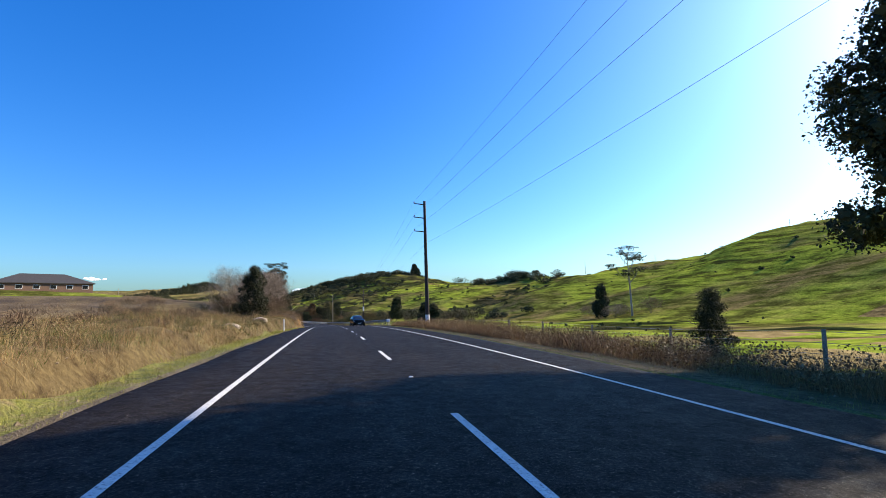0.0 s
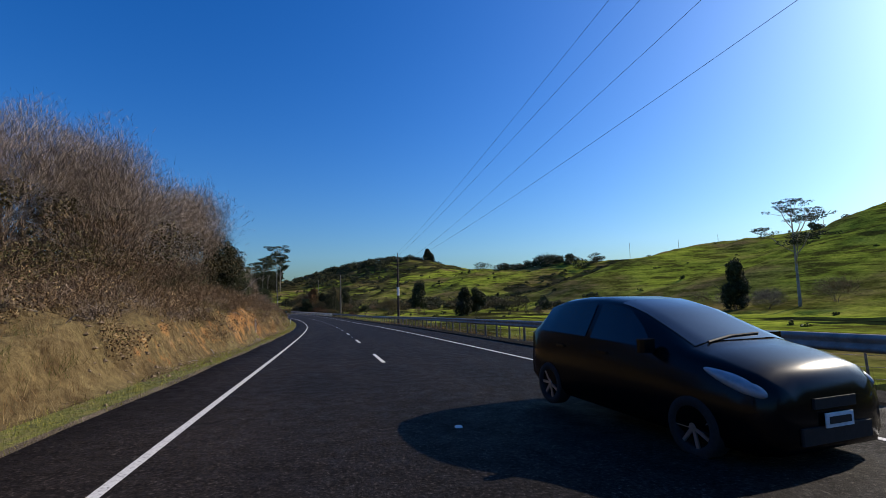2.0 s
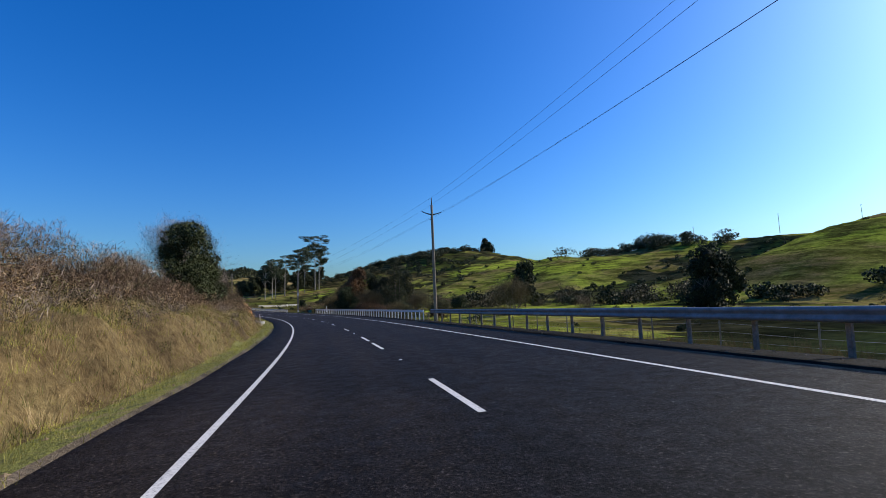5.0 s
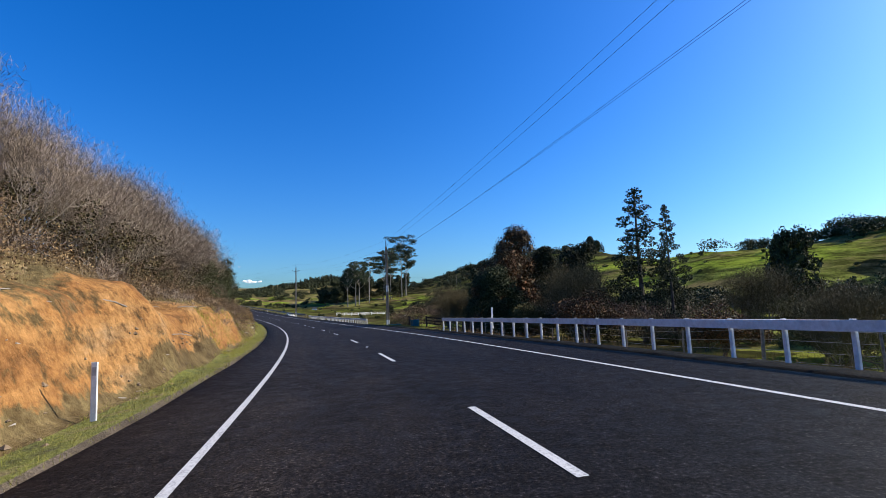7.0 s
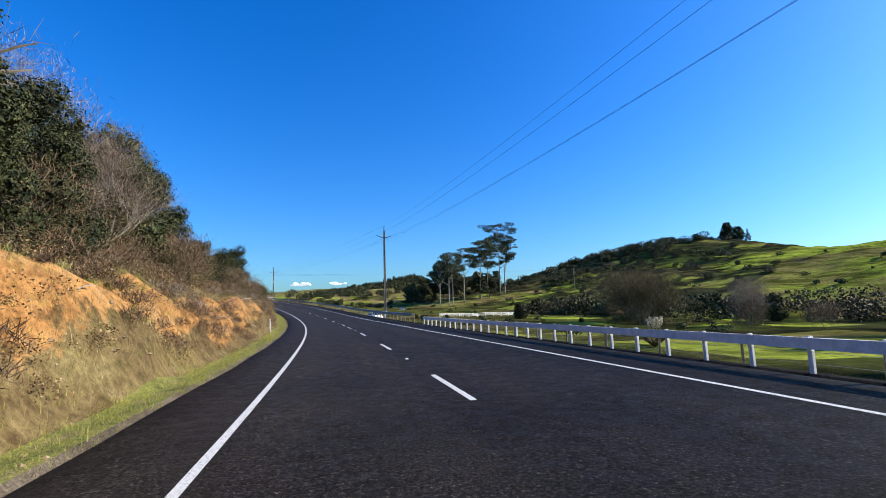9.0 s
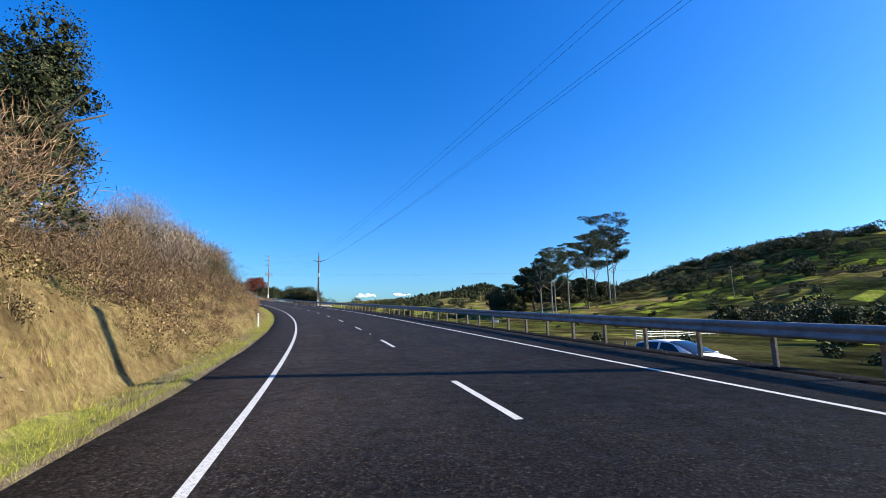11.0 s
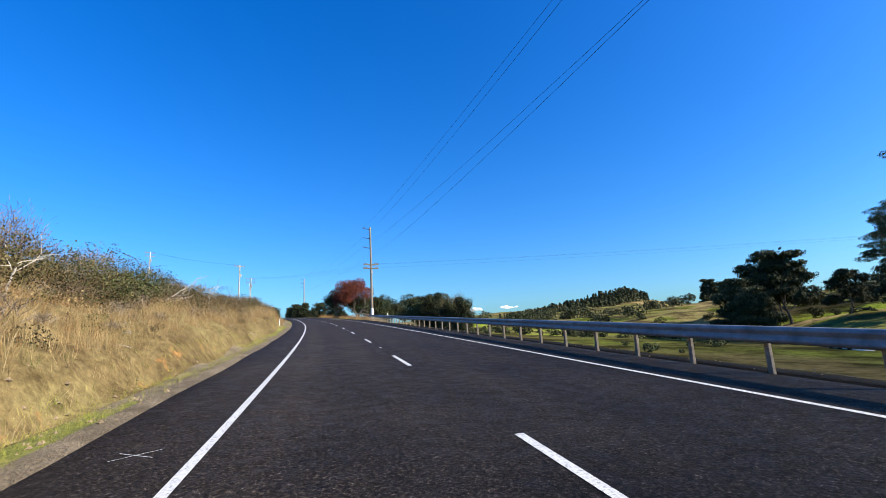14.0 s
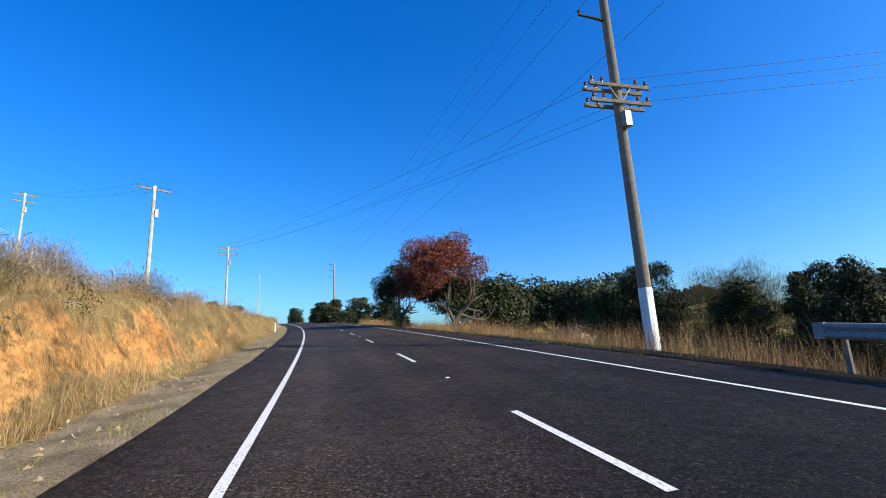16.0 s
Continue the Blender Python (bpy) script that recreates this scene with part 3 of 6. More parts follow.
def vee_pole(s, q, h, label, mat="pole", band_at=None, foot=None, grooved=False):
    """Pole with a pin at its head and two arms that rise outwards."""
    t = thing("power_pole", place(s, q, 0, 0, (0, -0.5)), label, "power pole", "power poles along the road")
    (grooved_shaft if grooved else pole_shaft)(t, h - 0.9, 0.2, 0.13, MAT[mat])
    b = Build()
    b.tube([(0, 0, h - 1.1), (0, 0, h - 0.4), (0, 0, h)], [0.07, 0.06, 0.045], 8)
    part("head_pin", b, MAT["darkpole"], t, "dark steel pole-top pin")
    tips = [(0, 0, h)]
    for k in (-1, 1):
        b = Build()
        b.tube([(0.1 * k, 0, h - 1.95), (0.6 * k, 0, h - 1.85), (1.2 * k, 0, h - 1.62)], [0.07, 0.06, 0.045], 7)
        a = part("side_arm", b, MAT["darkpole"], t)
        tips.append((1.2 * k, 0, h - 1.55))
    b = Build()
    b.tube([(-0.3, 0, h - 2.5), (0.0, -0.02, h - 2.5)], [0.05, 0.05], 6)
    part("bracket", b, MAT["steel"], t)
    tips.append((-0.3, 0, h - 2.5))
    for zz in ([band_at] if band_at else []) + ([(-0.1, foot)] if foot else []):
        if grooved:
            b = Build()
            k = 0.2 - 0.07 * (zz[0] + 0.6) / (h - 0.3)
            for side_ in (-1, 1):
                b.box((side_ * k * 0.645, 0, (zz[0] + zz[1]) / 2), (k * 0.43, k * 2.16, zz[1] - zz[0]), bevel=0.01)
            b.box((0, 0, (zz[0] + zz[1]) / 2), (k * 0.86, k * 0.84, zz[1] - zz[0]))
            part("painted_band", b, MAT["white"], t, "white painted band")
        else:
            band(t, 0.2, *zz)
    return t, tips


POLES = []
POLES.append(arm_pole(-58, 9.0, 14.0, (13.7, 12.2, 10.7), "tall timber power pole with three side arms"))
POLES.append(arm_pole(36.25, 9.2, above(36.25, 9.2, 14.2), (14.2, 12.6, 11.0), "tall dark timber power pole with three side arms beside the fence", "darkpole"))
POLES.append(vee_pole(122.5, 10.7, above(122.5, 10.7, 11.1), "dark timber power pole with a white band behind the guard rail", "darkpole", (4.8, 6.1)))
POLES.append(vee_pole(196.2, 12.1, above(196.2, 12.1, 13.5), "weathered timber power pole with two upswept arms", "pole"))
POLES.append(vee_pole(275.0, 10.5, above(275, 10.5, 11.2), "grey grooved concrete power pole with white bands behind the white fence", "old_concrete", (5.2, 6.0), 1.4, True))
POLES.append(vee_pole(352.75, 10.4, above(352.75, 10.4, 14.3), "grey grooved concrete power pole with a whitened foot", "old_concrete", None, 1.9, True))
POLES.append(vee_pole(443.2, 5.85, above(443.2, 5.85, 11.0), "brown-stained grooved concrete power pole with white bands behind the guard rail", "old_concrete", (5.9, 6.7), 1.4, True))
POLES.append(arm_pole(533.25, 8.7, above(533.25, 8.7, 16.9), (16.75, 15.0, 13.2), "tall timber power pole with side arms and two double crossarms", "pole", (10.1, 9.4), 2.2))
POLES.append(arm_pole(640.0, 9.0, 15.5, (15.2, 13.6, 12.0), "distant tall timber power pole with side arms"))


def span(name, a, b, sag, label, r=0.007, n=14):
    """One hanging wire between two points."""
    bb = Build()
    pts = [a.lerp(b, i / n) - Vector((0, 0, sag * 4 * (i / n) * (1 - i / n))) for i in range(n + 1)]
    bb.tube(pts, [r] * (n + 1), 4)
    return bb, pts


def wires(pa, pb, pairs, sag, label="thin black power wires hanging between poles"):
    t = thing("power_line", Matrix(), label, "power line", "power lines along the road")
    for a, b in pairs:
        bb, _ = span("wire", pa[0].matrix_world @ Vector(a), pb[0].matrix_world @ Vector(b), sag, label)
        part("wire", bb, MAT["wire"], t)


bpy.context.view_layer.update()
for (pa, ta), (pb, tb) in zip(POLES[:-1], POLES[1:]):
    n = min(len(ta), len(tb))
    prs = list(zip(ta[:n], tb[:n]))
    if len(ta) == 3:
        prs.append(((0.16, 0, ta[2][2] - 1.6), tb[3] if len(tb) > 3 else (0.16, 0, tb[2][2] - 1.6)))
    elif len(tb) == 3:
        prs.append((ta[3], (0.16, 0, tb[2][2] - 1.6)))
    wires((pa, ta), (pb, tb), prs, 0.9)


def simple_pole(s, q, h, label, arms=1, turn=0.0, mat="concrete"):
    t = thing("power_pole", place(s, q, 0, turn), label, "power pole", "pale power poles on the bank")
    pole_shaft(t, h, 0.17, 0.11, MAT[mat])
    for i in range(arms):
        b = Build()
        b.box((0, 0.12, h - 0.25 - 0.9 * i), (2.4, 0.1, 0.12), bevel=0.02)
        a = part("crossarm", b, MAT["pole"], t)
        for x in (-1.1, -0.5, 0.5, 1.1):
            insulator(a, (x, 0.12, h - 0.2 - 0.9 * i), 0.22)
    b = Build()
    b.box((0.22, -0.05, h - 2.3), (0.3, 0.3, 0.7), bevel=0.05)
    part("transformer", b, MAT["steel"], t)
    return t, [(-1.1, 0.12, h + 0.02), (1.1, 0.12, h + 0.02), (0.5, 0.12, h + 0.02)]


LP = [simple_pole(560.0, -15.1, 10.0, "pale concrete power pole with a crossarm on the grassy bank", 1, 30),
      simple_pole(592.0, -37.8, 15.0, "pale concrete power pole far up the bank", 2, 30),
      simple_pole(590.0, -13.0, 10.2, "pale concrete power pole with two crossarms on the bank", 2),
      simple_pole(684.0, -6.5, 16.0, "thin distant power pole with one crossarm", 1)]
bpy.context.view_layer.update()
wires(LP[0], LP[1], list(zip(LP[0][1], LP[1][1])), 0.5)
wires(POLES[7], LP[2], [((-1.2, 0.22, 10.1), LP[2][1][0]), ((1.2, 0.22, 10.1), LP[2][1][1]), ((0.75, 0.22, 9.45), LP[2][1][2])], 0.7)
wires(LP[2], LP[3], list(zip(LP[2][1], LP[3][1])), 1.0)
EP = simple_pole(470.0, 190.0, 14.0, "timber power pole standing in the far paddock", 1, 0, "pole")
bpy.context.view_layer.update()
wires(POLES[7], EP, [((-1.2, -0.22, 10.1), EP[1][0]), ((1.2, -0.22, 10.1), EP[1][1]), ((0.75, -0.22, 9.45), EP[1][2])], 1.5)
for s, q in ((284, 326), (258, 333), (240, 334), (206, 334), (180, 318), (316, 316), (345, 309), (330, 312)):
    t = thing("power_pole", place(s, q, 0, 40), "small grey power pole on the hill's skyline", "power pole", "poles on the hill")
    b = Build()
    b.tube([(0, 0, -0.5), (0, 0, 9 + (s % 5))], [0.16, 0.11], 6)
    part("shaft", b, MAT["pole"], t)
    b = Build()
    b.box((0, 0.1, 8.5 + (s % 5)), (2.4, 0.12, 0.14), bevel=0.02)
    part("crossarm", b, MAT["pole"], t)


# ---- guard rails ----
def beam_profile():
    """W section, as offsets towards the road and heights."""
    return [(0.0, 0.305), (0.028, 0.300), (0.083, 0.262), (0.083, 0.215), (0.02, 0.165), (0.02, 0.14), (0.083, 0.09), (0.083, 0.043), (0.028, 0.005), (0.0, 0.0)]


def road_point(s, q, z):
    x, y = plan(s, q)
    return Vector((float(x), float(y), float(road_z(s, q)) + z))


def guard_rail(s0, s1, qf, label, foot_white=False):
    t = thing("guard_rail", Matrix(), label, "guard rail", "guard rails beside the road")
    ss = np.arange(s0, s1 + 0.01, 1.905)
    prof = beam_profile()
    k = 0
    # rail in lapped lengths of about 7.6 m
    while k < len(ss) - 1:
        e = min(k + 4, len(ss) - 1)
        seg = np.linspace(ss[k] - (0.15 if k else 0), ss[e] + 0.15, 9)
        b = Build()
        for i, s in enumerate(seg):
            lift = 0.003 * ((k // 4) % 2)
            b.v += [tuple(road_point(s, qf(s) - o - lift, 0.56 + z)) for o, z in prof]
        for i in range(len(seg) - 1):
            for j in range(len(prof) - 1):
                a = i * len(prof) + j
                b.f.append((a, a + 1, a + 1 + len(prof), a + len(prof)))
                b.m.append(0)
        # its thickness
        n0 = len(b.v)
        for i, s in enumerate(seg):
            b.v += [tuple(road_point(s, qf(s) + 0.006 - o - lift, 0.56 + z)) for o, z in prof]
        b.f += [tuple(n0 + x for x in f[::-1]) for f in b.f[:]]
        b.m = [0] * len(b.f)
        part("rail", b, MAT["steel"], t, smooth=True)
        k = e
    rng = random.Random(int(s0))
    for s in ss:
        p = road_point(s, qf(s) + 0.2, 0.0)
        g = float(land(s, qf(s) + 0.2))
        h = p.z + 0.80 - g + 0.3
        b = Build()
        rot = Matrix.Rotation(float(heading(s)), 3, "Z") @ Matrix.Rotation(rng.uniform(-0.02, 0.02), 3, "X")
        b.box((p.x, p.y, g - 0.3 + h / 2), (0.085, 0.1, h), rot, bevel=0.012)
        po = part("post", b, MAT["post"], t)
        p2 = road_point(s, qf(s) + 0.07, 0.71)
        b = Build()
        b.box(p2, (0.1, 0.085, 0.3), Matrix.Rotation(float(heading(s)), 3, "Z"), bevel=0.01)
        part("spacer_block", b, MAT["post"], po)
    return t


rail1 = guard_rail(54.0, 182.0, lambda s: tab(s, (50, 7.0), (70, 7.2), (105, 7.8), (150, 7.2), (185, 6.9)), "galvanised W-beam guard rail on timber posts")
rail2 = guard_rail(322.0, 525.9, lambda s: tab(s, (320, 6.1), (370, 6.3), (405, 5.9), (430, 5.45), (443, 5.3), (456, 5.6), (510, 6.1), (526, 6.8)), "long galvanised W-beam guard rail on weathered timber posts")
# terminal block of the first rail
b = Build()
p = road_point(53.2, 6.97, 0.69)
b.box(p, (0.5, 0.75, 0.42), Matrix.Rotation(float(heading(53.0)), 3, "Z"), bevel=0.05)
part("end_terminal", b, MAT["white"], rail1, "whitish boxed end terminal")
b = Build()
for dq in (-0.12, 0.12):
    b.tube([road_point(53.3, 7.0 + dq, 0.5), road_point(51.9, 7.05 + dq, -0.1)], [0.03, 0.03], 5)
part("anchor_strut", b, MAT["steel"], rail1)
b = Build()
p = road_point(526.08, 6.76, 0.712)
b.box(p, (0.1, 0.22, 0.315), Matrix.Rotation(float(heading(526.0)), 3, "Z"), bevel=0.04)
part("end_terminal", b, MAT["steel"], rail2, "dull steel fishtail end")


# ---- white sight-rail fences ----
def white_fence(s0, s1, qf, top, step, label):
    t = thing("white_fence", Matrix(), label, "fence", "white roadside fences")
    ss = np.arange(s0, s1 + 0.01, step)
    rng = random.Random(int(s0) + 5)
    for k in range(0, len(ss) - 1, 3):
        e = min(k + 3, len(ss) - 1)
        b = Build()
        for s in (ss[k], ss[e]):
            for o, z in ((-0.02, top - 0.2), (-0.02, top), (0.025, top), (0.025, top - 0.2)):
                b.v.append(tuple(road_point(s + (-0.06 if s == ss[k] else 0.06), qf(s) - 0.075 + o, z + rng.uniform(-0.006, 0.006))))
        b.f = [(0, 1, 5, 4), (1, 2, 6, 5), (2, 3, 7, 6), (3, 0, 4, 7), (3, 2, 1, 0), (4, 5, 6, 7)]
        b.m = [0] * 6
        part("board", b, MAT["white"], t)
    for s in ss:
        p = road_point(s, qf(s), 0)
        g = float(land(s, qf(s)))
        h = p.z + top + 0.02 - g + 0.3
        b = Build()
        b.box((p.x, p.y, g - 0.3 + h / 2), (0.08, 0.085, h), Matrix.Rotation(float(heading(s)), 3, "Z") @ Matrix.Rotation(rng.uniform(-0.025, 0.025), 3, "Y"), bevel=0.012)
        part("post", b, MAT["white"], t)
    return t


white_fence(185.0, 243.6, lambda s: tab(s, (185, 7.2), (222, 7.1), (243, 6.7)), 0.8, 1.27, "white painted timber board fence beside the road")
white_fence(268.2, 318.5, lambda s: tab(s, (268, 6.15), (286, 6.15), (320, 6.05)), 0.62, 1.2, "low white painted timber board fence along the shoulder")


# ---- wire fences ----
def wire_fence(s0, s1, qf, step, label, h=1.05, thick=0.12, mat="post", wires_n=4):
    t = thing("wire_fence", Matrix(), label, "fence", "farm fences")
    ss = np.arange(s0, s1, step)
    rng = random.Random(int(s0) + 9)
    tops = []
    for i, s in enumerate(ss):
        p = at(s, qf(s))
        hh = h * rng.uniform(0.92, 1.1) * (1.15 if i % 5 == 0 else 1.0)
        w = thick * (1.3 if i % 5 == 0 else 0.85)
        b = Build()
        lean = Vector((rng.uniform(-0.05, 0.05), rng.uniform(-0.05, 0.05), 0))
        b.tube([p - Vector((0, 0, 0.3)), p + Vector((0, 0, hh * 0.5)) + lean * 0.5, p + Vector((0, 0, hh)) + lean], [w / 2, w / 2, w / 2.2], 7)
        part("fence_post", b, MAT[mat], t)
        tops.append((p, hh))
    for k in range(wires_n):
        b = Build()
        pts = [p + Vector((0, 0, hh * (0.25 + 0.7 * k / max(1, wires_n - 1)))) for p, hh in tops]
        b.tube(pts, [0.006] * len(pts), 3)
        part("fence_wire", b, MAT["steel"], t)
    return t


wire_fence(-12.0, 52.0, lambda s: 10.0 + 0.4 * math.sin(s * 0.1), 5.4, "old timber post and wire fence in dry grass", 1.1)
wire_fence(54.0, 186.0, lambda s: 10.6 + 0.5 * math.sin(s * 0.05), 3.2, "thin grey batten and wire fence below the road", 1.15, 0.07)
wire_fence(194.0, 250.0, lambda s: 10.5, 3.0, "thin timber post and wire fence behind the white fence", 1.1, 0.08)
wire_fence(280.0, 372.0, lambda s: 9.8 + 1.2 * math.sin(s * 0.04), 3.4, "timber post and wire fence at the foot of the roadside", 1.1, 0.09)
wire_fence(430.0, 620.0, lambda s: 30.0 + 4 * math.sin(s * 0.03), 4.0, "post and wire paddock fence", 1.2, 0.1)


# ---- edge marker posts ----
def marker_post(s, q, red, label, m=None):
    t = thing("marker_post", m or place(s, q, 0, 0, (random.Random(int(s)).uniform(-3, 3), random.Random(int(s) + 1).uniform(-3, 3))), label, "marker post", "edge marker posts")
    b = Build()
    b.box((0, 0, 0.42), (0.1, 0.035, 1.1), bevel=0.012)
    part("post", b, MAT["white"], t)
    b = Build()
    b.box((0, -0.021, 0.82), (0.075, 0.006, 0.14), bevel=0.003)
    part("reflector", b, MAT["red" if red else "grey"], t, "red reflector" if red else "grey reflector")
    return t


MAT["red"] = material("red_reflector", plain_wear((0.5, 0.03, 0.02), (0.7, 0.07, 0.03)), 0.35, 0.5)
MAT["grey"] = material("grey_reflector", plain_wear((0.3, 0.3, 0.3), (0.5, 0.5, 0.5)), 0.3, 0.5)
for s, q in ((24.8, -5.2), (84.4, -6.4), (150.0, -5.9), (222.3, -5.75), (318.7, -6.0), (381.3, -5.75), (448.2, -6.05), (511.0, -6.3), (570.0, -6.0)):
    marker_post(s, q, False, "white plastic edge marker post on the grassy verge")
for s, q in ((236.0, 7.0), (378.0, 8.2), (432.0, 8.0), (511.8, 7.2)):
    marker_post(s, q, True, "white edge marker post with a red reflector beside the rail", place(s, q, 0.45, 180))
b = Build()
b.tube([(0, 0, -0.3), (0.02, 0, 0.55), (0.02, 0.01, 1.05)], [0.05, 0.05, 0.045], 7)
t = thing("stake", place(453.6, -8.2), "thin weathered timber stake in dry grass", "stake")
part("shaft", b, MAT["post"], t)

# ---- road studs ----
for d in dashes[::2]:
    t = thing("road_stud", pose(*road_point(d + 6.5, 0.0, 0.004), 0, 0, math.degrees(float(heading(d + 6.5)))), "small white reflective road stud on the centre line", "road stud", "road studs")
    b = Build()
    b.box((0, 0, 0.007), (0.095, 0.085, 0.017), taper=0.75, bevel=0.015)
    part("stud", b, MAT["white"], t)

# ---- concrete ring and boulders on the left verge ----
t = thing("concrete_ring", place(208.4, -6.55, 0.02), "pale precast concrete manhole ring lying on the bank", "concrete ring")
b = Build()
n = 28
pr = [(0.86, -0.25), (0.86, 0.18), (0.875, 0.2), (0.875, 0.23), (0.86, 0.25), (0.86, 0.43), (0.84, 0.45), (0.70, 0.45), (0.68, 0.43), (0.68, -0.25)]
b.v = [(r * math.cos(2 * math.pi * i / n), r * math.sin(2 * math.pi * i / n), z) for i in range(n) for r, z in pr]
b.f = [(i * len(pr) + j, ((i + 1) % n) * len(pr) + j, ((i + 1) % n) * len(pr) + j + 1, i * len(pr) + j + 1) for i in range(n) for j in range(len(pr) - 1)]
b.m = [0] * len(b.f)
part("ring_wall", b, MAT["concrete"], t)


MAT["limestone"] = material("limestone", plain_wear((0.22, 0.16, 0.10), (0.58, 0.5, 0.38), 5.0, 0.9), 0.95)


def boulder(s, q, r, label, mat):
    bm = bmesh.new()
    bmesh.ops.create_icosphere(bm, subdivisions=3, radius=1)
    for v in bm.verts:
        k = 1 + 0.28 * noise.noise(v.co * 1.3 + Vector((s, q, 0))) + 0.1 * noise.noise(v.co * 4)
        v.co = Vector((v.co.x * 1.3, v.co.y, v.co.z * 0.62)) * k * r
    me = bpy.data.meshes.new("boulder")
    bm.to_mesh(me)
    bm.free()
    me.materials.append(mat)
    ob = new("boulder", me)
    ob.matrix_world = place(s, q, -r * 0.05, s * 40)
    tagged(ob, label, "boulder", "boulders on the bank")


for s, q, r in ((12.6, -7.0, 0.5), (13.4, -7.2, 0.32), (22.1, -6.7, 0.42), (22.8, -6.9, 0.3), (393, -6.4, 0.14), (400, -6.3, 0.1), (448.5, -6.9, 0.3), (447.6, -7.2, 0.22), (262, -6.3, 0.16), (202.2, -6.3, 0.28), (202.9, -6.6, 0.2), (201.5, -6.2, 0.16)):
    boulder(s, q, r, "pale limestone boulder half sunk in the verge", MAT["limestone"])


# ---- plants ----
def leaf_mat(name, *cols):
    return material(name, leafy(*cols), 0.75, 0.2)


MAT["leaf_dark"] = leaf_mat("dark_leaves", (0.013, 0.019, 0.008), (0.036, 0.044, 0.016), (0.078, 0.078, 0.03))
MAT["leaf_green"] = leaf_mat("green_leaves", (0.018, 0.028, 0.009), (0.046, 0.06, 0.019), (0.085, 0.09, 0.032))
MAT["leaf_olive"] = leaf_mat("olive_leaves", (0.05, 0.05, 0.015), (0.10, 0.095, 0.03), (0.16, 0.13, 0.045))
MAT["leaf_euc"] = leaf_mat("gum_leaves", (0.018, 0.028, 0.014), (0.045, 0.06, 0.03), (0.085, 0.1, 0.05))
MAT["leaf_red"] = leaf_mat("autumn_leaves", (0.07, 0.016, 0.01), (0.135, 0.033, 0.02), (0.19, 0.065, 0.035))
MAT["leaf_rust"] = leaf_mat("rusty_leaves", (0.035, 0.03, 0.012), (0.10, 0.055, 0.022), (0.18, 0.08, 0.03))
MAT["twig"] = leaf_mat("twigs", (0.1, 0.074, 0.054), (0.21, 0.163, 0.125), (0.34, 0.275, 0.215))
MAT["leaf_under"] = leaf_mat("creeper_leaves", (0.025, 0.024, 0.01), (0.07, 0.058, 0.024), (0.13, 0.1, 0.042))
MAT["twig_brown"] = leaf_mat("brown_twigs", (0.08, 0.053, 0.033), (0.17, 0.112, 0.066), (0.28, 0.19, 0.115))
MAT["twig_olive"] = leaf_mat("olive_twigs", (0.05, 0.04, 0.015), (0.11, 0.085, 0.035), (0.19, 0.145, 0.06))
MAT["dead_leaf"] = leaf_mat("dead_leaves", (0.075, 0.045, 0.022), (0.19, 0.12, 0.058), (0.34, 0.25, 0.13))
MAT["bark"] = material("bark", plain_wear((0.07, 0.055, 0.042), (0.17, 0.14, 0.11), 3.0, 0.6), 0.95)
MAT["bark_grey"] = material("grey_bark", plain_wear((0.14, 0.115, 0.09), (0.3, 0.255, 0.205), 3.0, 0.5), 0.95)
MAT["bark_pale"] = material("pale_bark", plain_wear((0.22, 0.19, 0.16), (0.42, 0.38, 0.33), 2.0, 0.4), 0.9)
MAT["dry"] = leaf_mat("dry_grass", (0.20, 0.13, 0.055), (0.34, 0.24, 0.11), (0.48, 0.37, 0.20))
MAT["dry_red"] = leaf_mat("reddish_dry_grass", (0.13, 0.07, 0.03), (0.24, 0.14, 0.06), (0.34, 0.22, 0.10))
MAT["short"] = leaf_mat("short_grass", (0.13, 0.145, 0.02), (0.25, 0.255, 0.038), (0.36, 0.31, 0.09))
MAT["lush"] = leaf_mat("lush_grass", (0.05, 0.075, 0.012), (0.1, 0.14, 0.02), (0.17, 0.19, 0.04))


def quads(C, N, T, w, l):
    """Leaf quads: centres, normals, long axes, half widths and half lengths."""
    S = np.cross(N, T)
    S /= np.linalg.norm(S, axis=1)[:, None] + 1e-9
    w, l = w[:, None], l[:, None]
    V = np.stack([C - T * l, C + S * w - T * l * 0.1, C + T * l, C - S * w - T * l * 0.1], 1).reshape(-1, 3)
    return V


def quad_mesh(name, V, mat):
    me = bpy.data.meshes.new(name)
    F = np.arange(len(V)).reshape(-1, 4)
    raw_mesh(me, V, F)
    me.materials.append(mat)
    return me


def unit(rs, n):
    v = rs.normal(size=(n, 3))
    return v / np.linalg.norm(v, axis=1)[:, None]


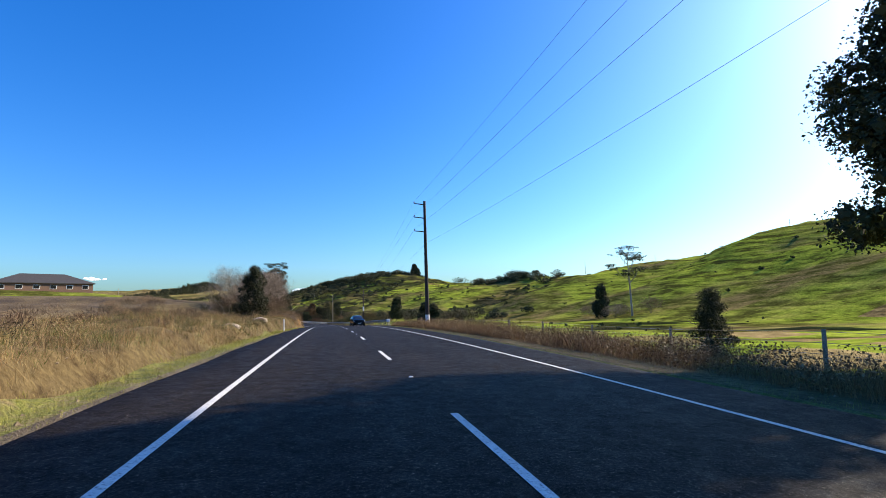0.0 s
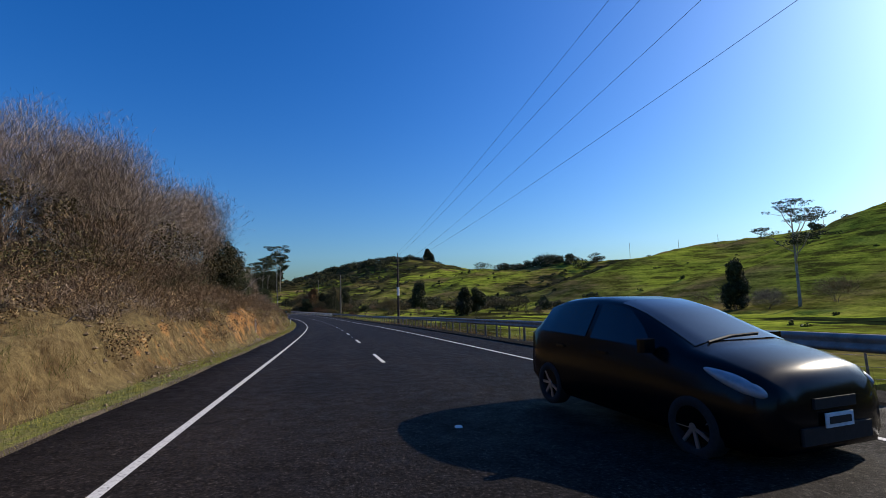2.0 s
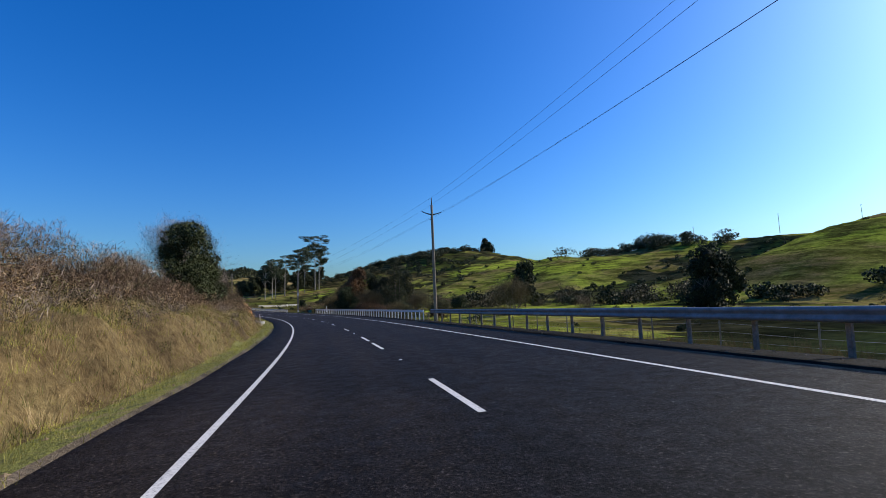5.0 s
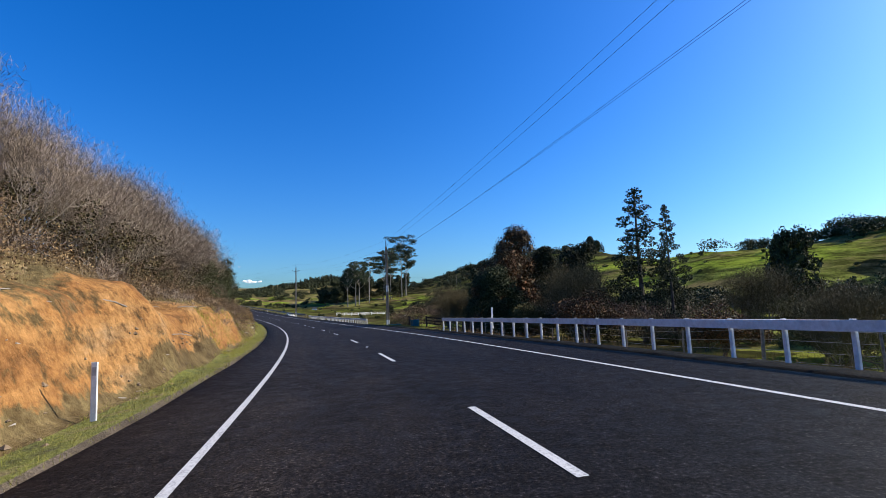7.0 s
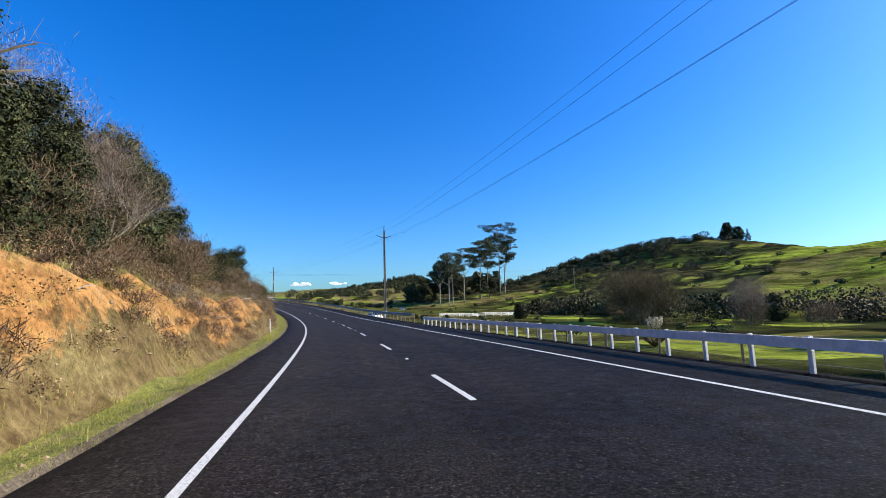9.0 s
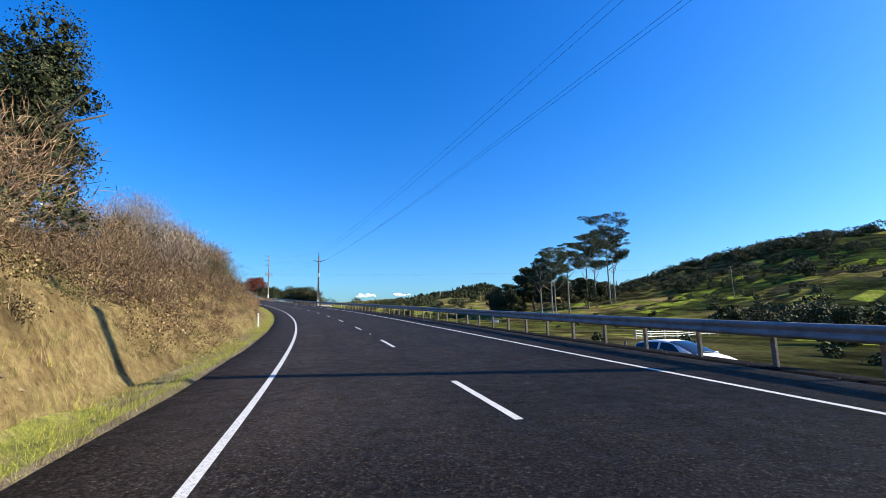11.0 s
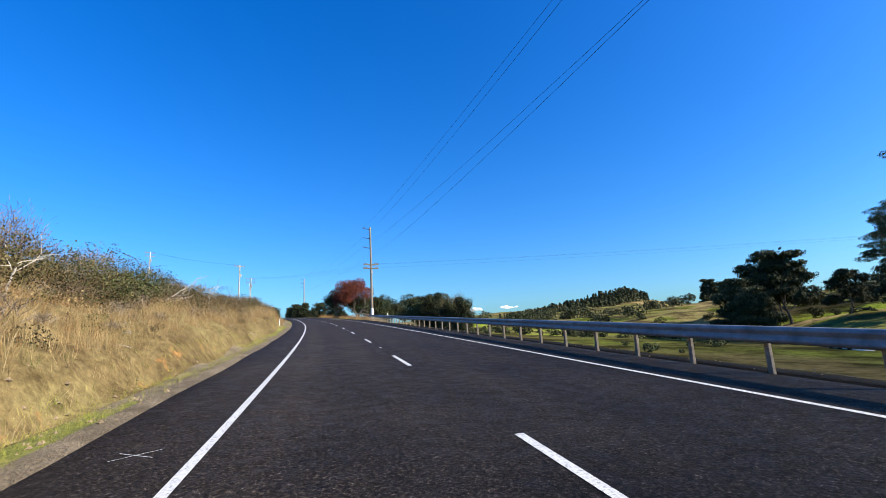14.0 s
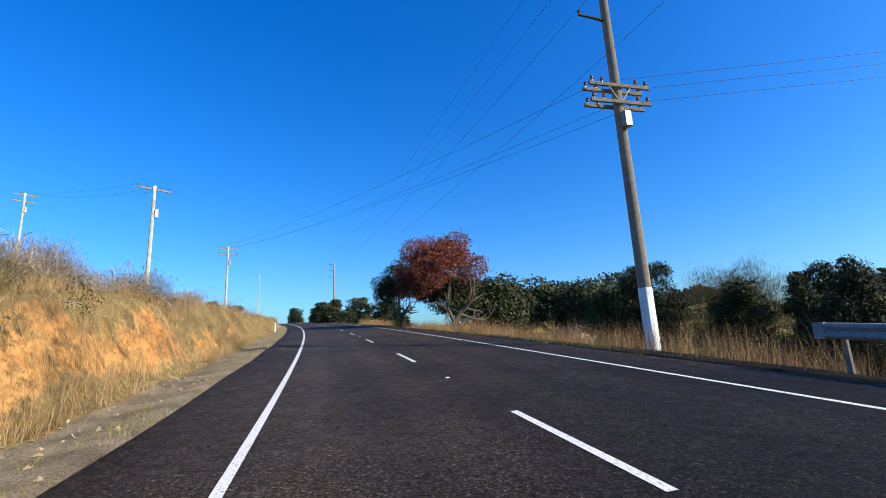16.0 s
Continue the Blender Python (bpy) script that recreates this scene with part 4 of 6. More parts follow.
def foliage(rs, blobs, n, size, flat=0.0, droop=0.0):
    """Leaves in blobs (x, y, z, rx, ry, rz), thicker towards their skin."""
    B = np.array(blobs, float)
    wgt = (B[:, 3] * B[:, 4] + B[:, 4] * B[:, 5] + B[:, 3] * B[:, 5])
    k = rs.choice(len(B), n, p=wgt / wgt.sum())
    d = unit(rs, n)
    r = rs.uniform(0.35, 1.0, n) ** 0.45
    r = r * (1 + 0.16 * np.sin(d[:, 0] * 7 + k) * np.sin(d[:, 1] * 6 + 2 * k) + 0.06 * rs.normal(size=n))
    C = B[k, :3] + d * r[:, None] * B[k, 3:]
    N = d * 0.6 + unit(rs, n) * 0.8 + np.array([0, 0, flat])
    N /= np.linalg.norm(N, axis=1)[:, None]
    T = np.cross(N, unit(rs, n)) - np.array([0, 0, droop])
    T /= np.linalg.norm(T, axis=1)[:, None]
    s = size * rs.uniform(0.55, 1.35, n)
    return quads(C, N, T, s * 0.42, s * 0.62)


def branches(rs, start, direct, length, radius, depth, spread, up, out, twigs, kids=3, keep=0.7):
    """Grows limbs (polylines with radii) into out, and the ends of the finest into twigs."""
    n = 4
    p, d = np.array(start, float), np.array(direct, float)
    pts = [p.copy()]
    for i in range(n):
        d = d + rs.normal(size=3) * 0.16 + np.array([0, 0, up * 0.25])
        d /= np.linalg.norm(d)
        p = p + d * length / n
        pts.append(p.copy())
    out.append((pts, [radius * (1 - 0.5 * i / n) for i in range(n + 1)]))
    if depth == 0:
        twigs.append((pts[1], pts[2] - pts[1], length))
        twigs.append((pts[-1], d, length))
        return
    for j in range(kids):
        i = 2 + (j % (n - 1))
        e = d * keep + rs.normal(size=3) * spread + np.array([0, 0, up * 0.4])
        e /= np.linalg.norm(e)
        branches(rs, pts[min(i, n)], e, length * rs.uniform(0.6, 0.85), radius * 0.52, depth - 1, spread, up, out, twigs, kids, keep)


def limb_mesh(limbs, sides=(7, 5, 3)):
    b = Build()
    for pts, rad in limbs:
        b.tube(pts, [max(r, 0.006) for r in rad], sides[0] if rad[0] > 0.1 else sides[1] if rad[0] > 0.04 else sides[2], cap=False)
    return b


def twig_fuzz(rs, twigs, n, length, width, spread=0.55, up=0.35):
    """Fine bare twigs, as thin blades round the ends of the limbs."""
    k = rs.integers(0, len(twigs), n)
    P = np.array([t[0] for t in twigs])[k]
    D = np.array([t[1] / (np.linalg.norm(t[1]) + 1e-9) for t in twigs])[k]
    L = np.array([t[2] for t in twigs])[k]
    P = P + rs.normal(size=(n, 3)) * (L * 0.28)[:, None]
    T = D + rs.normal(size=(n, 3)) * spread + np.array([0, 0, up])
    T /= np.linalg.norm(T, axis=1)[:, None]
    l = length * rs.uniform(0.5, 1.3, n)
    return quads(P + T * l[:, None], unit(rs, n), T, np.full(n, width), l)


PROTO = {}


def plant(kind, build, m, label, category, group=""):
    """The first of a kind is built, the others are copies of it."""
    if kind not in PROTO:
        ob = thing(category.replace(" ", "_"), m, label, category, group)
        build(ob)
        PROTO[kind] = ob
        return ob
    ob = copy_thing(PROTO[kind], m @ Matrix.Diagonal([1 / v for v in PROTO[kind].scale] + [1]))
    return tagged(ob, label, category, group)


def evergreen(seed, h=8.0, w=5.6, n=20000, leaf=0.12, mat="leaf_dark", low=0.12, taper=0.55, layered=False):
    def build(ob):
        rs = np.random.default_rng(seed)
        limbs, tw = [], []
        branches(rs, (0, 0, -0.3), (0.03, 0.02, 1), h * 0.34, h * 0.024, 2, 0.33, 0.3, limbs, tw, 4)
        part("trunk", limb_mesh(limbs), MAT["bark"], ob)
        blobs = []
        for i in range(40):
            z = h * (low + (0.93 - low) * (i + rs.uniform()) / 40)
            k = 1 - taper * max(0, (z / h - 0.35) / 0.65) ** 1.3
            a = rs.uniform(0, 2 * math.pi)
            r = w / 2 * k * rs.uniform(0.3, 0.78)
            s = w * 0.185 * rs.uniform(0.65, 1.25) * (0.7 + 0.3 * k)
            if layered:
                r, s = w / 2 * k * rs.uniform(0.35, 1.0), s * 1.15
            blobs.append((r * math.cos(a), r * math.sin(a), z, s, s, s * (rs.uniform(0.28, 0.45) if layered else rs.uniform(0.65, 1.0))))
        inner = [(x, y, z, a * 0.72, b * 0.72, c * 0.72) for x, y, z, a, b, c in blobs] + [(0, 0, h * (low + 0.4), w * 0.22, w * 0.22, h * 0.3)]
        leaves = np.concatenate([foliage(rs, blobs, n, leaf), foliage(rs, inner, n // 10, leaf * 3.2)])
        part("crown", quad_mesh("crown", leaves, MAT[mat]), None, ob)
    return build


def dome_twigs(rs, n, h, w, low, length, width, wild=0.4):
    """Fine twigs that fill a rounded crown and point outwards and up."""
    d = unit(rs, n)
    d[:, 2] = np.where(d[:, 2] < -0.35, -d[:, 2], d[:, 2])
    r = rs.uniform(0.12, 1.0, n) ** 0.5
    lump = 1 + 0.2 * np.sin(6 * d[:, 0] + 3 * d[:, 1] + 1) * np.sin(5 * d[:, 2] + 3 * d[:, 1]) + 0.09 * np.sin(13 * d[:, 0] - 9 * d[:, 1] + 7 * d[:, 2]) + 0.07 * rs.normal(size=n)
    mid, rz = h * (low + 1) / 2, h * (1 - low) / 2
    C = d * (r * lump)[:, None] * np.array([w / 2, w / 2, rz]) * 0.93 + np.array([0, 0, mid])
    T = C - np.array([0, 0, h * 0.05])
    T = T / np.linalg.norm(T, axis=1)[:, None] + rs.normal(size=(n, 3)) * wild + np.array([0, 0, 0.25])
    T /= np.linalg.norm(T, axis=1)[:, None]
    l = length * rs.uniform(0.5, 1.3, n)
    return quads(C, unit(rs, n), T, width * rs.uniform(0.7, 1.4, n), l)


def bare_tree(seed, h=8.0, w=6.0, n=9500, mat="twig", stems=6, green=2600, creeper="leaf_under"):
    def build(ob):
        rs = np.random.default_rng(seed)
        limbs, tw = [], []
        for i in range(stems):
            a = 2 * math.pi * (i + rs.uniform(0, 0.6)) / stems
            o = rs.uniform(0.2, 0.6) * w / h
            branches(rs, (0.2 * math.cos(a), 0.2 * math.sin(a), -0.3), (o * math.cos(a), o * math.sin(a), 1.0), h * 0.34, h * 0.009, 3, 0.36, 0.25, limbs, tw, 3, 0.95)
        part("trunk", limb_mesh(limbs), MAT["bark_grey"], ob)
        fine = np.concatenate([dome_twigs(rs, n, h, w, 0.16, h * 0.03, h * 0.00065, 0.7), twig_fuzz(rs, tw, n // 2, h * 0.045, h * 0.0008, 0.6, 0.3)])
        part("crown", quad_mesh("crown", fine, MAT[mat]), None, ob, "dense leafless twigs")
        blobs = [(rs.normal() * w * 0.24, rs.normal() * w * 0.24, h * rs.uniform(0.04, 0.5), w * 0.12, w * 0.12, h * 0.08) for _ in range(18)]
        part("undergrowth", quad_mesh("undergrowth", foliage(rs, blobs, green, 0.11), MAT[creeper]), None, ob, "olive and brown creeper in the lower limbs")
    return build


def scrub_bush(seed, h=3.0, w=3.4, n=2400, leaves=600, mat="twig_brown", leafm="leaf_olive"):
    def build(ob):
        rs = np.random.default_rng(seed)
        limbs, tw = [], []
        for i in range(4):
            a = rs.uniform(0, 2 * math.pi)
            o = rs.uniform(0.1, 0.7)
            branches(rs, (0.5 * o * math.cos(a), 0.5 * o * math.sin(a), -0.25), (o * math.cos(a), o * math.sin(a), 1), h * 0.4, h * 0.007, 2, 0.45, 0.2, limbs, tw, 3, 0.8)
        part("stem_clump", limb_mesh(limbs, (5, 4, 3)), MAT["bark"], ob)
        tagged(part("twig_mass", quad_mesh("twig_mass", dome_twigs(rs, n, h, w, -0.15, h * 0.062, h * 0.0024, 0.6), MAT[mat]), None, ob), kind="stuff")
        if leaves:
            blobs = [(rs.normal() * w * 0.25, rs.normal() * w * 0.25, h * rs.uniform(0.12, 0.6), w * 0.17, w * 0.17, h * 0.15) for _ in range(12)]
            tagged(part("leaf_mass", quad_mesh("leaf_mass", foliage(rs, blobs, leaves * 3, 0.042), MAT[leafm]), None, ob), kind="stuff")
    return build


def dead_tree(seed, h=3.6):
    def build(ob):
        rs = np.random.default_rng(seed)
        limbs, tw = [], []
        branches(rs, (0, 0, -0.3), (0.25, 0.1, 1), h * 0.6, h * 0.02, 2, 0.55, 0.1, limbs, tw, 3, 0.7)
        part("trunk", limb_mesh(limbs), MAT["bark_pale"], ob, "bleached grey dead limbs")
    return build


def gum_tree(seed, h=38.0, w=20.0, n=30000, limbs=9):
    """Bare trunk, limbs that fan upwards, and a ragged roof of flat leaf clumps with gaps."""
    def build(ob):
        rs = np.random.default_rng(seed)
        b = Build()
        bend = rs.normal(size=2) * 0.025 * h
        mid = lambda z: np.array([bend[0] * (z / h) ** 2, bend[1] * (z / h) ** 2, z])
        b.tube([mid(-0.5 + h * 0.9 * i / 8) for i in range(9)], [h * 0.0125 * (1 - 0.1 * i) + 0.03 for i in range(9)], 8)
        blobs = []
        for i in range(limbs):
            z0 = h * (0.4 + 0.38 * i / limbs) + rs.uniform(-1, 1)
            a = i * 2.4 + rs.uniform(-0.5, 0.5)
            out = w * 0.5 * rs.uniform(0.6, 1.0) * (1 - 0.25 * i / limbs)
            z1 = min(h * 0.97, z0 + h * rs.uniform(0.16, 0.26))
            end = mid(z1) + np.array([out * math.cos(a), out * math.sin(a), 0])
            knee = mid(z0) * 0.45 + end * 0.55 - np.array([0, 0, h * 0.03])
            b.tube([mid(z0), knee, end], [h * 0.0058, h * 0.004, h * 0.0018], 5)
            for k in range(5):
                f = rs.uniform(0.35, 1.0)
                tip = knee * (1 - f) + end * f + rs.normal(size=3) * np.array([0.1, 0.1, 0.022]) * w + np.array([0, 0, h * 0.028])
                b.tube([knee * (1 - f * 0.8) + end * f * 0.8, tip], [h * 0.0022, h * 0.001], 3)
                r = w * rs.uniform(0.06, 0.11)
                blobs.append((*tip, r * 1.5, r * 1.5, r * 0.5))
                blobs.append((*(tip + rs.normal(size=3) * r * np.array([1.1, 1.1, 0.35])), r * 0.85, r * 0.85, r * 0.32))
        for k in range(9):
            a, f = k * 2.4, math.sqrt((k + 0.5) / 9)
            tip = mid(h * (1.0 - 0.045 * f * f)) + np.array([math.cos(a), math.sin(a), 0]) * f * w * 0.3
            b.tube([mid(h * 0.84), tip], [h * 0.003, h * 0.001], 3)
            blobs.append((*tip, w * 0.1, w * 0.1, w * 0.03))
        part("trunk", b, MAT["bark_pale"], ob, smooth=True)
        part("crown", quad_mesh("crown", foliage(rs, blobs, n, 0.27, 0.2, 0.3), MAT["leaf_euc"]), None, ob, "flat clumps of grey-green gum leaves")
    return build


def conifer(seed, h=18.0, w=8.0, n=4200, mat="leaf_dark", leaf=0.022):
    def build(ob):
        rs = np.random.default_rng(seed)
        b = Build()
        b.tube([(0, 0, -0.5), (0.05, 0, h * 0.5), (0, 0, h * 0.96)], [h * 0.018, h * 0.011, 0.04], 7)
        part("trunk", b, MAT["bark"], ob)
        blobs = []
        for i in range(80):
            z = h * (0.06 + 0.93 * i / 80)
            a = i * 2.4 + rs.uniform(-0.7, 0.7)
            r = w / 2 * (1 - (z / h) ** 1.25) * rs.uniform(0.25, 1.05) + 0.1
            s = w * 0.095 * (1.2 - z / h) * rs.uniform(0.7, 1.3) + 0.12
            blobs.append((r * math.cos(a), r * math.sin(a), z - r * 0.12, s * 1.3, s * 1.3, s * 0.6))
        part("crown", quad_mesh("crown", foliage(rs, blobs, n, h * leaf, 0.1, 0.25), MAT[mat]), None, ob)
    return build


def round_tree(seed, h=9.0, w=9.0, n=7000, leaf=0.25, mat="leaf_green", low=0.2):
    def build(ob):
        rs = np.random.default_rng(seed)
        limbs, tw = [], []
        branches(rs, (0, 0, -0.4), (0.02, 0.02, 1), h * 0.33, h * 0.03, 2, 0.6, 0.2, limbs, tw, 5)
        part("trunk", limb_mesh(limbs), MAT["bark"], ob)
        blobs = []
        for i in range(30):
            d = unit(rs, 1)[0]
            d[2] = abs(d[2]) * 1.3 - 0.35
            r = rs.uniform(0.45, 0.8)
            s = w * rs.uniform(0.12, 0.19)
            blobs.append((d[0] * r * w / 2, d[1] * r * w / 2, h * (low + (1 - low) * 0.42) + d[2] * r * h * 0.45, s, s, s * 0.8))
        part("crown", quad_mesh("crown", foliage(rs, blobs, n, leaf), MAT[mat]), None, ob)
    return build


def tree(kind, i, s, q, h, label, category="tree", group="", turn=None, dz=-0.1, wide=1.0):
    """Places one plant of the wanted height."""
    build, nominal = KINDS[kind][i % len(KINDS[kind])]
    r = random.Random(int(s * 13 + q * 7))
    k = h / nominal
    m = place(s, q, dz, r.uniform(0, 360) if turn is None else turn) @ Matrix.Diagonal((k * wide, k * wide, k, 1))
    return plant((kind, i % len(KINDS[kind])), build, m, label, category, group)


KINDS = dict(
    ever=[(evergreen(1, 8.0, 5.8, 38000, 0.07), 8.0), (evergreen(2, 8.0, 5.2, 34000, 0.07, "leaf_dark", 0.04, 0.75), 8.0), (evergreen(3, 8.0, 6.4, 40000, 0.07, "leaf_green", 0.06), 8.0)],
    bare=[(bare_tree(11), 8.0), (bare_tree(12, 8.0, 6.6, 10000, "twig", 6, 4200), 8.0), (bare_tree(13, 8.0, 6.0, 9000, "twig", 5, 3600), 8.0)],
    scrub=[(scrub_bush(21), 3.0), (scrub_bush(22, 3.0, 3.8, 2600, 300), 3.0), (scrub_bush(23, 3.0, 3.2, 2000, 1100, "twig_brown", "leaf_green"), 3.0), (scrub_bush(24, 3.0, 3.4, 2600, 100, "twig"), 3.0)],
    dead=[(dead_tree(31), 3.6), (dead_tree(32), 3.6)],
    gum=[(gum_tree(41), 38.0), (gum_tree(42, 38.0, 17.0, 24000, 8), 38.0), (gum_tree(43, 38.0, 23.0, 34000, 10), 38.0)],
    sparse=[(gum_tree(44, 27.0, 12.0, 4500, 6), 27.0)],
    conifer=[(conifer(51), 18.0), (conifer(52, 18.0, 9.5), 18.0)],
    broad=[(evergreen(61, 18.0, 17.0, 9000, 0.5, "leaf_dark", 0.15, 0.5), 18.0), (evergreen(62, 18.0, 14.0, 9000, 0.45, "leaf_dark", 0.1, 0.6), 18.0)],
    cypress=[(evergreen(66, 18.0, 17.0, 16000, 0.34, "leaf_dark", 0.22, 0.35, True), 18.0), (evergreen(67, 18.0, 14.0, 16000, 0.32, "leaf_dark", 0.25, 0.5, True), 18.0)],
    near=[(evergreen(63, 12.0, 9.5, 44000, 0.12, "leaf_dark", 0.03, 0.55), 12.0), (evergreen(64, 12.0, 7.0, 36000, 0.115, "leaf_dark", 0.02, 0.95), 12.0)],
    small=[(evergreen(71, 9.0, 9.0, 6000, 0.28, "leaf_dark", 0.05, 0.5), 9.0), (evergreen(72, 9.0, 8.0, 6000, 0.28, "leaf_green", 0.05, 0.55), 9.0), (conifer(73, 9.0, 5.0, 1300), 9.0)],
    shade=[(evergreen(65, 16.0, 8.5, 50000, 0.12, "leaf_dark", 0.34, 0.5), 16.0)],
    spire=[(conifer(54, 13.0, 6.6, 24000, "leaf_dark", 0.0095), 13.0)],
    leafy=[(round_tree(84, 5.0, 5.5, 15000, 0.1, "leaf_rust", 0.0), 5.0), (round_tree(85, 5.0, 5.0, 15000, 0.1, "leaf_olive", 0.0), 5.0), (round_tree(86, 5.0, 5.2, 15000, 0.1, "leaf_under", 0.0), 5.0), (round_tree(87, 5.0, 5.0, 15000, 0.1, "leaf_green", 0.0), 5.0)],
    red=[(round_tree(81, 9.0, 9.2, 34000, 0.11, "leaf_red"), 9.0)],
    green=[(round_tree(82, 9.0, 9.0, 12000, 0.2), 9.0), (round_tree(83, 9.0, 9.5, 12000, 0.2, "leaf_dark"), 9.0)],
    rust=[(evergreen(91, 12.0, 8.5, 40000, 0.12, "leaf_rust", 0.03, 0.7), 12.0)],
    willow=[(bare_tree(95, 10.0, 12.0, 26000, "twig_olive", 8, 12000, "leaf_olive"), 10.0)],
)

EVER = "dark evergreen tree with dense small leaves on the bank"
BARE = "leafless winter tree with dense grey-brown twigs"
SCRUB = "tangled brown scrub bush with a few olive leaves"
LEFT = "trees on the cut bank"
i = 0
for kind, s, q, h in (
        ("bare", 45.0, -13.5, 6.2), ("ever", 42.5, -10.2, 6.2), ("bare", 62, -13, 6.3), ("bare", 66, -14.5, 6.5), ("bare", 73, -13, 8.2), ("bare", 79, -13.5, 7.4), ("bare", 84.5, -12.5, 7.6),
        ("bare", 88, -12, 8.3), ("bare", 91.5, -12.3, 9.0), ("ever", 92.5, -10.5, 5.6), ("ever", 95.2, -10.2, 5.6), ("ever", 97.8, -10.0, 4.6), ("bare", 109.0, -12.5, 6.0), ("bare", 155, -18.5, 7.4), ("bare", 143.4, -15, 5.6),
        ("bare", 152, -15, 4.0), ("bare", 161.6, -17, 5.6), ("ever", 185.8, -11, 7.0), ("ever", 189, -10.2, 4.7), ("bare", 206, -15, 9.5), ("bare", 230.7, -15, 8.0), ("bare", 238.3, -13.6, 7.6), ("bare", 245, -13, 7.4),
        ("bare", 249, -14.5, 8.0), ("bare", 253.6, -12.4, 7.4), ("bare", 258.5, -12.4, 7.4), ("bare", 263, -14, 7.8), ("bare", 266.8, -11.7, 7.8), ("ever", 268.8, -11, 5.2), ("bare", 273, -15, 9.0), ("ever", 277.9, -10.2, 5.2),
        ("ever", 282.5, -11, 5.0), ("bare", 292, -14, 9.0), ("ever", 290.1, -11, 6.8), ("ever", 297, -11.4, 6.2), ("ever", 304.5, -12.4, 7.2), ("bare", 300, -14.5, 8.2), ("ever", 315.5, -12.5, 5.8), ("ever", 323, -11.8, 4.6), ("ever", 334, -12, 4.6),
        ("bare", 227, -13.5, 5.4), ("bare", 233, -12.8, 6.2), ("bare", 236, -15.5, 7.6), ("bare", 241, -12.6, 6.6), ("bare", 243, -16, 8.2), ("bare", 247.5, -12.4, 7.2), ("bare", 252, -16.5, 8.4), ("bare", 256, -14.2, 7.8),
        ("bare", 261, -12.4, 8.0), ("bare", 265, -16.5, 9.6), ("bare", 270, -13, 7.6), ("bare", 274, -13.2, 7.6), ("bare", 277, -16, 9.2), ("bare", 72, -11.6, 7.2), ("bare", 76, -12.6, 8.0), ("bare", 69, -13.5, 6.8),
        ("ever", 264, -10.9, 4.6), ("ever", 267.5, -10.4, 4.9), ("ever", 271, -10.9, 5.0), ("ever", 275, -10.6, 4.6), ("ever", 285.5, -10.8, 5.4), ("ever", 293.5, -11.2, 5.6), ("bare", 300.5, -11.6, 6.6), ("ever", 308.5, -12.2, 6.6), ("ever", 345, -12, 4.6), ("ever", 356, -12.5, 5.6), ("ever", 365, -12.4, 8.0),
        ("bare", 378, -12.5, 4.6), ("bare", 386, -12, 4.4), ("bare", 395, -13, 4.2), ("bare", 403, -12.5, 4.0), ("bare", 410, -13, 4.0), ("bare", 418, -12.5, 4.2), ("bare", 425, -13.5, 3.6), ("bare", 431, -13, 3.2)):
    tree(kind, i, s, q, h, EVER if kind == "ever" else BARE, "tree", LEFT)
    i += 1
for s, q, h in ((380.8, -10.5, 3.8), (401.5, -11.3, 3.0), (413, -11.5, 3.6), (421.5, -11, 3.8), (425, -10.6, 3.0), (447, -9.6, 2.2), (458, -12, 2.6), (466, -11, 2.2), (477, -10.2, 2.6), (489, -10.4, 2.9), (498, -10.8, 2.7), (505, -13, 3.0), (95, -10.5, 3.8), (214, -9.8, 2.8)):
    tree("dead", i, s, q, h, "bleached dead sapling leaning on the bank", "dead tree", "dead trees")
    i += 1
rr = random.Random(4)


def scrub_zone(s0, s1, q0, q1, n, h0, h1, label=SCRUB):
    for _ in range(n):
        s, q = rr.uniform(s0, s1), rr.uniform(q0, q1)
        tree("scrub", rr.randrange(4), s, q, rr.uniform(h0, h1), label, "bush", "scrub on the bank", wide=rr.uniform(0.95, 1.35))


scrub_zone(44, 62, -16, -11, 8, 1.8, 3.0)
scrub_zone(34, 52, -26, -15, 6, 1.4, 2.2)
scrub_zone(62, 110, -17, -9.3, 24, 1.9, 3.3)
scrub_zone(108, 170, -18, -9.2, 42, 1.6, 2.7)
scrub_zone(165, 200, -16, -10, 12, 1.9, 3.1)
scrub_zone(200, 275, -15, -9.8, 20, 1.8, 3.0)
scrub_zone(275, 345, -15, -9.6, 22, 2.0, 3.6)
scrub_zone(345, 402, -15, -8.6, 40, 1.8, 3.6)
scrub_zone(380, 442, -16, -10.0, 40, 1.8, 3.4)
scrub_zone(436, 505, -19, -11, 26, 1.2, 2.6)
scrub_zone(486, 545, -14, -8.8, 22, 1.2, 2.2)
scrub_zone(530, 604, -17, -9.8, 20, 1.2, 2.2)

# right of the road: the roadside clump, the valley, the hills
RIGHT = "trees right of the road"
tree("shade", 0, -4.5, 20.3, 16.5, "huge dark evergreen tree that shades the road", "tree", RIGHT, turn=20)
tree("shade", 0, -13.2, 22.0, 15.5, "dark evergreen tree in the same roadside row", "tree", RIGHT, turn=140)
tree("ever", 1, 9.5, 22.0, 4.4, "dark dense shrub beside the paddock fence", "tree", RIGHT)
tree("sparse", 0, 133.5, 115.5, 27.0, "tall thin half-bare tree in the paddock", "tree", RIGHT, wide=1.15)
tree("broad", 1, 147.5, 114.0, 14.5, "rounded dark tree at the foot of the hill", "tree", RIGHT, wide=0.7)
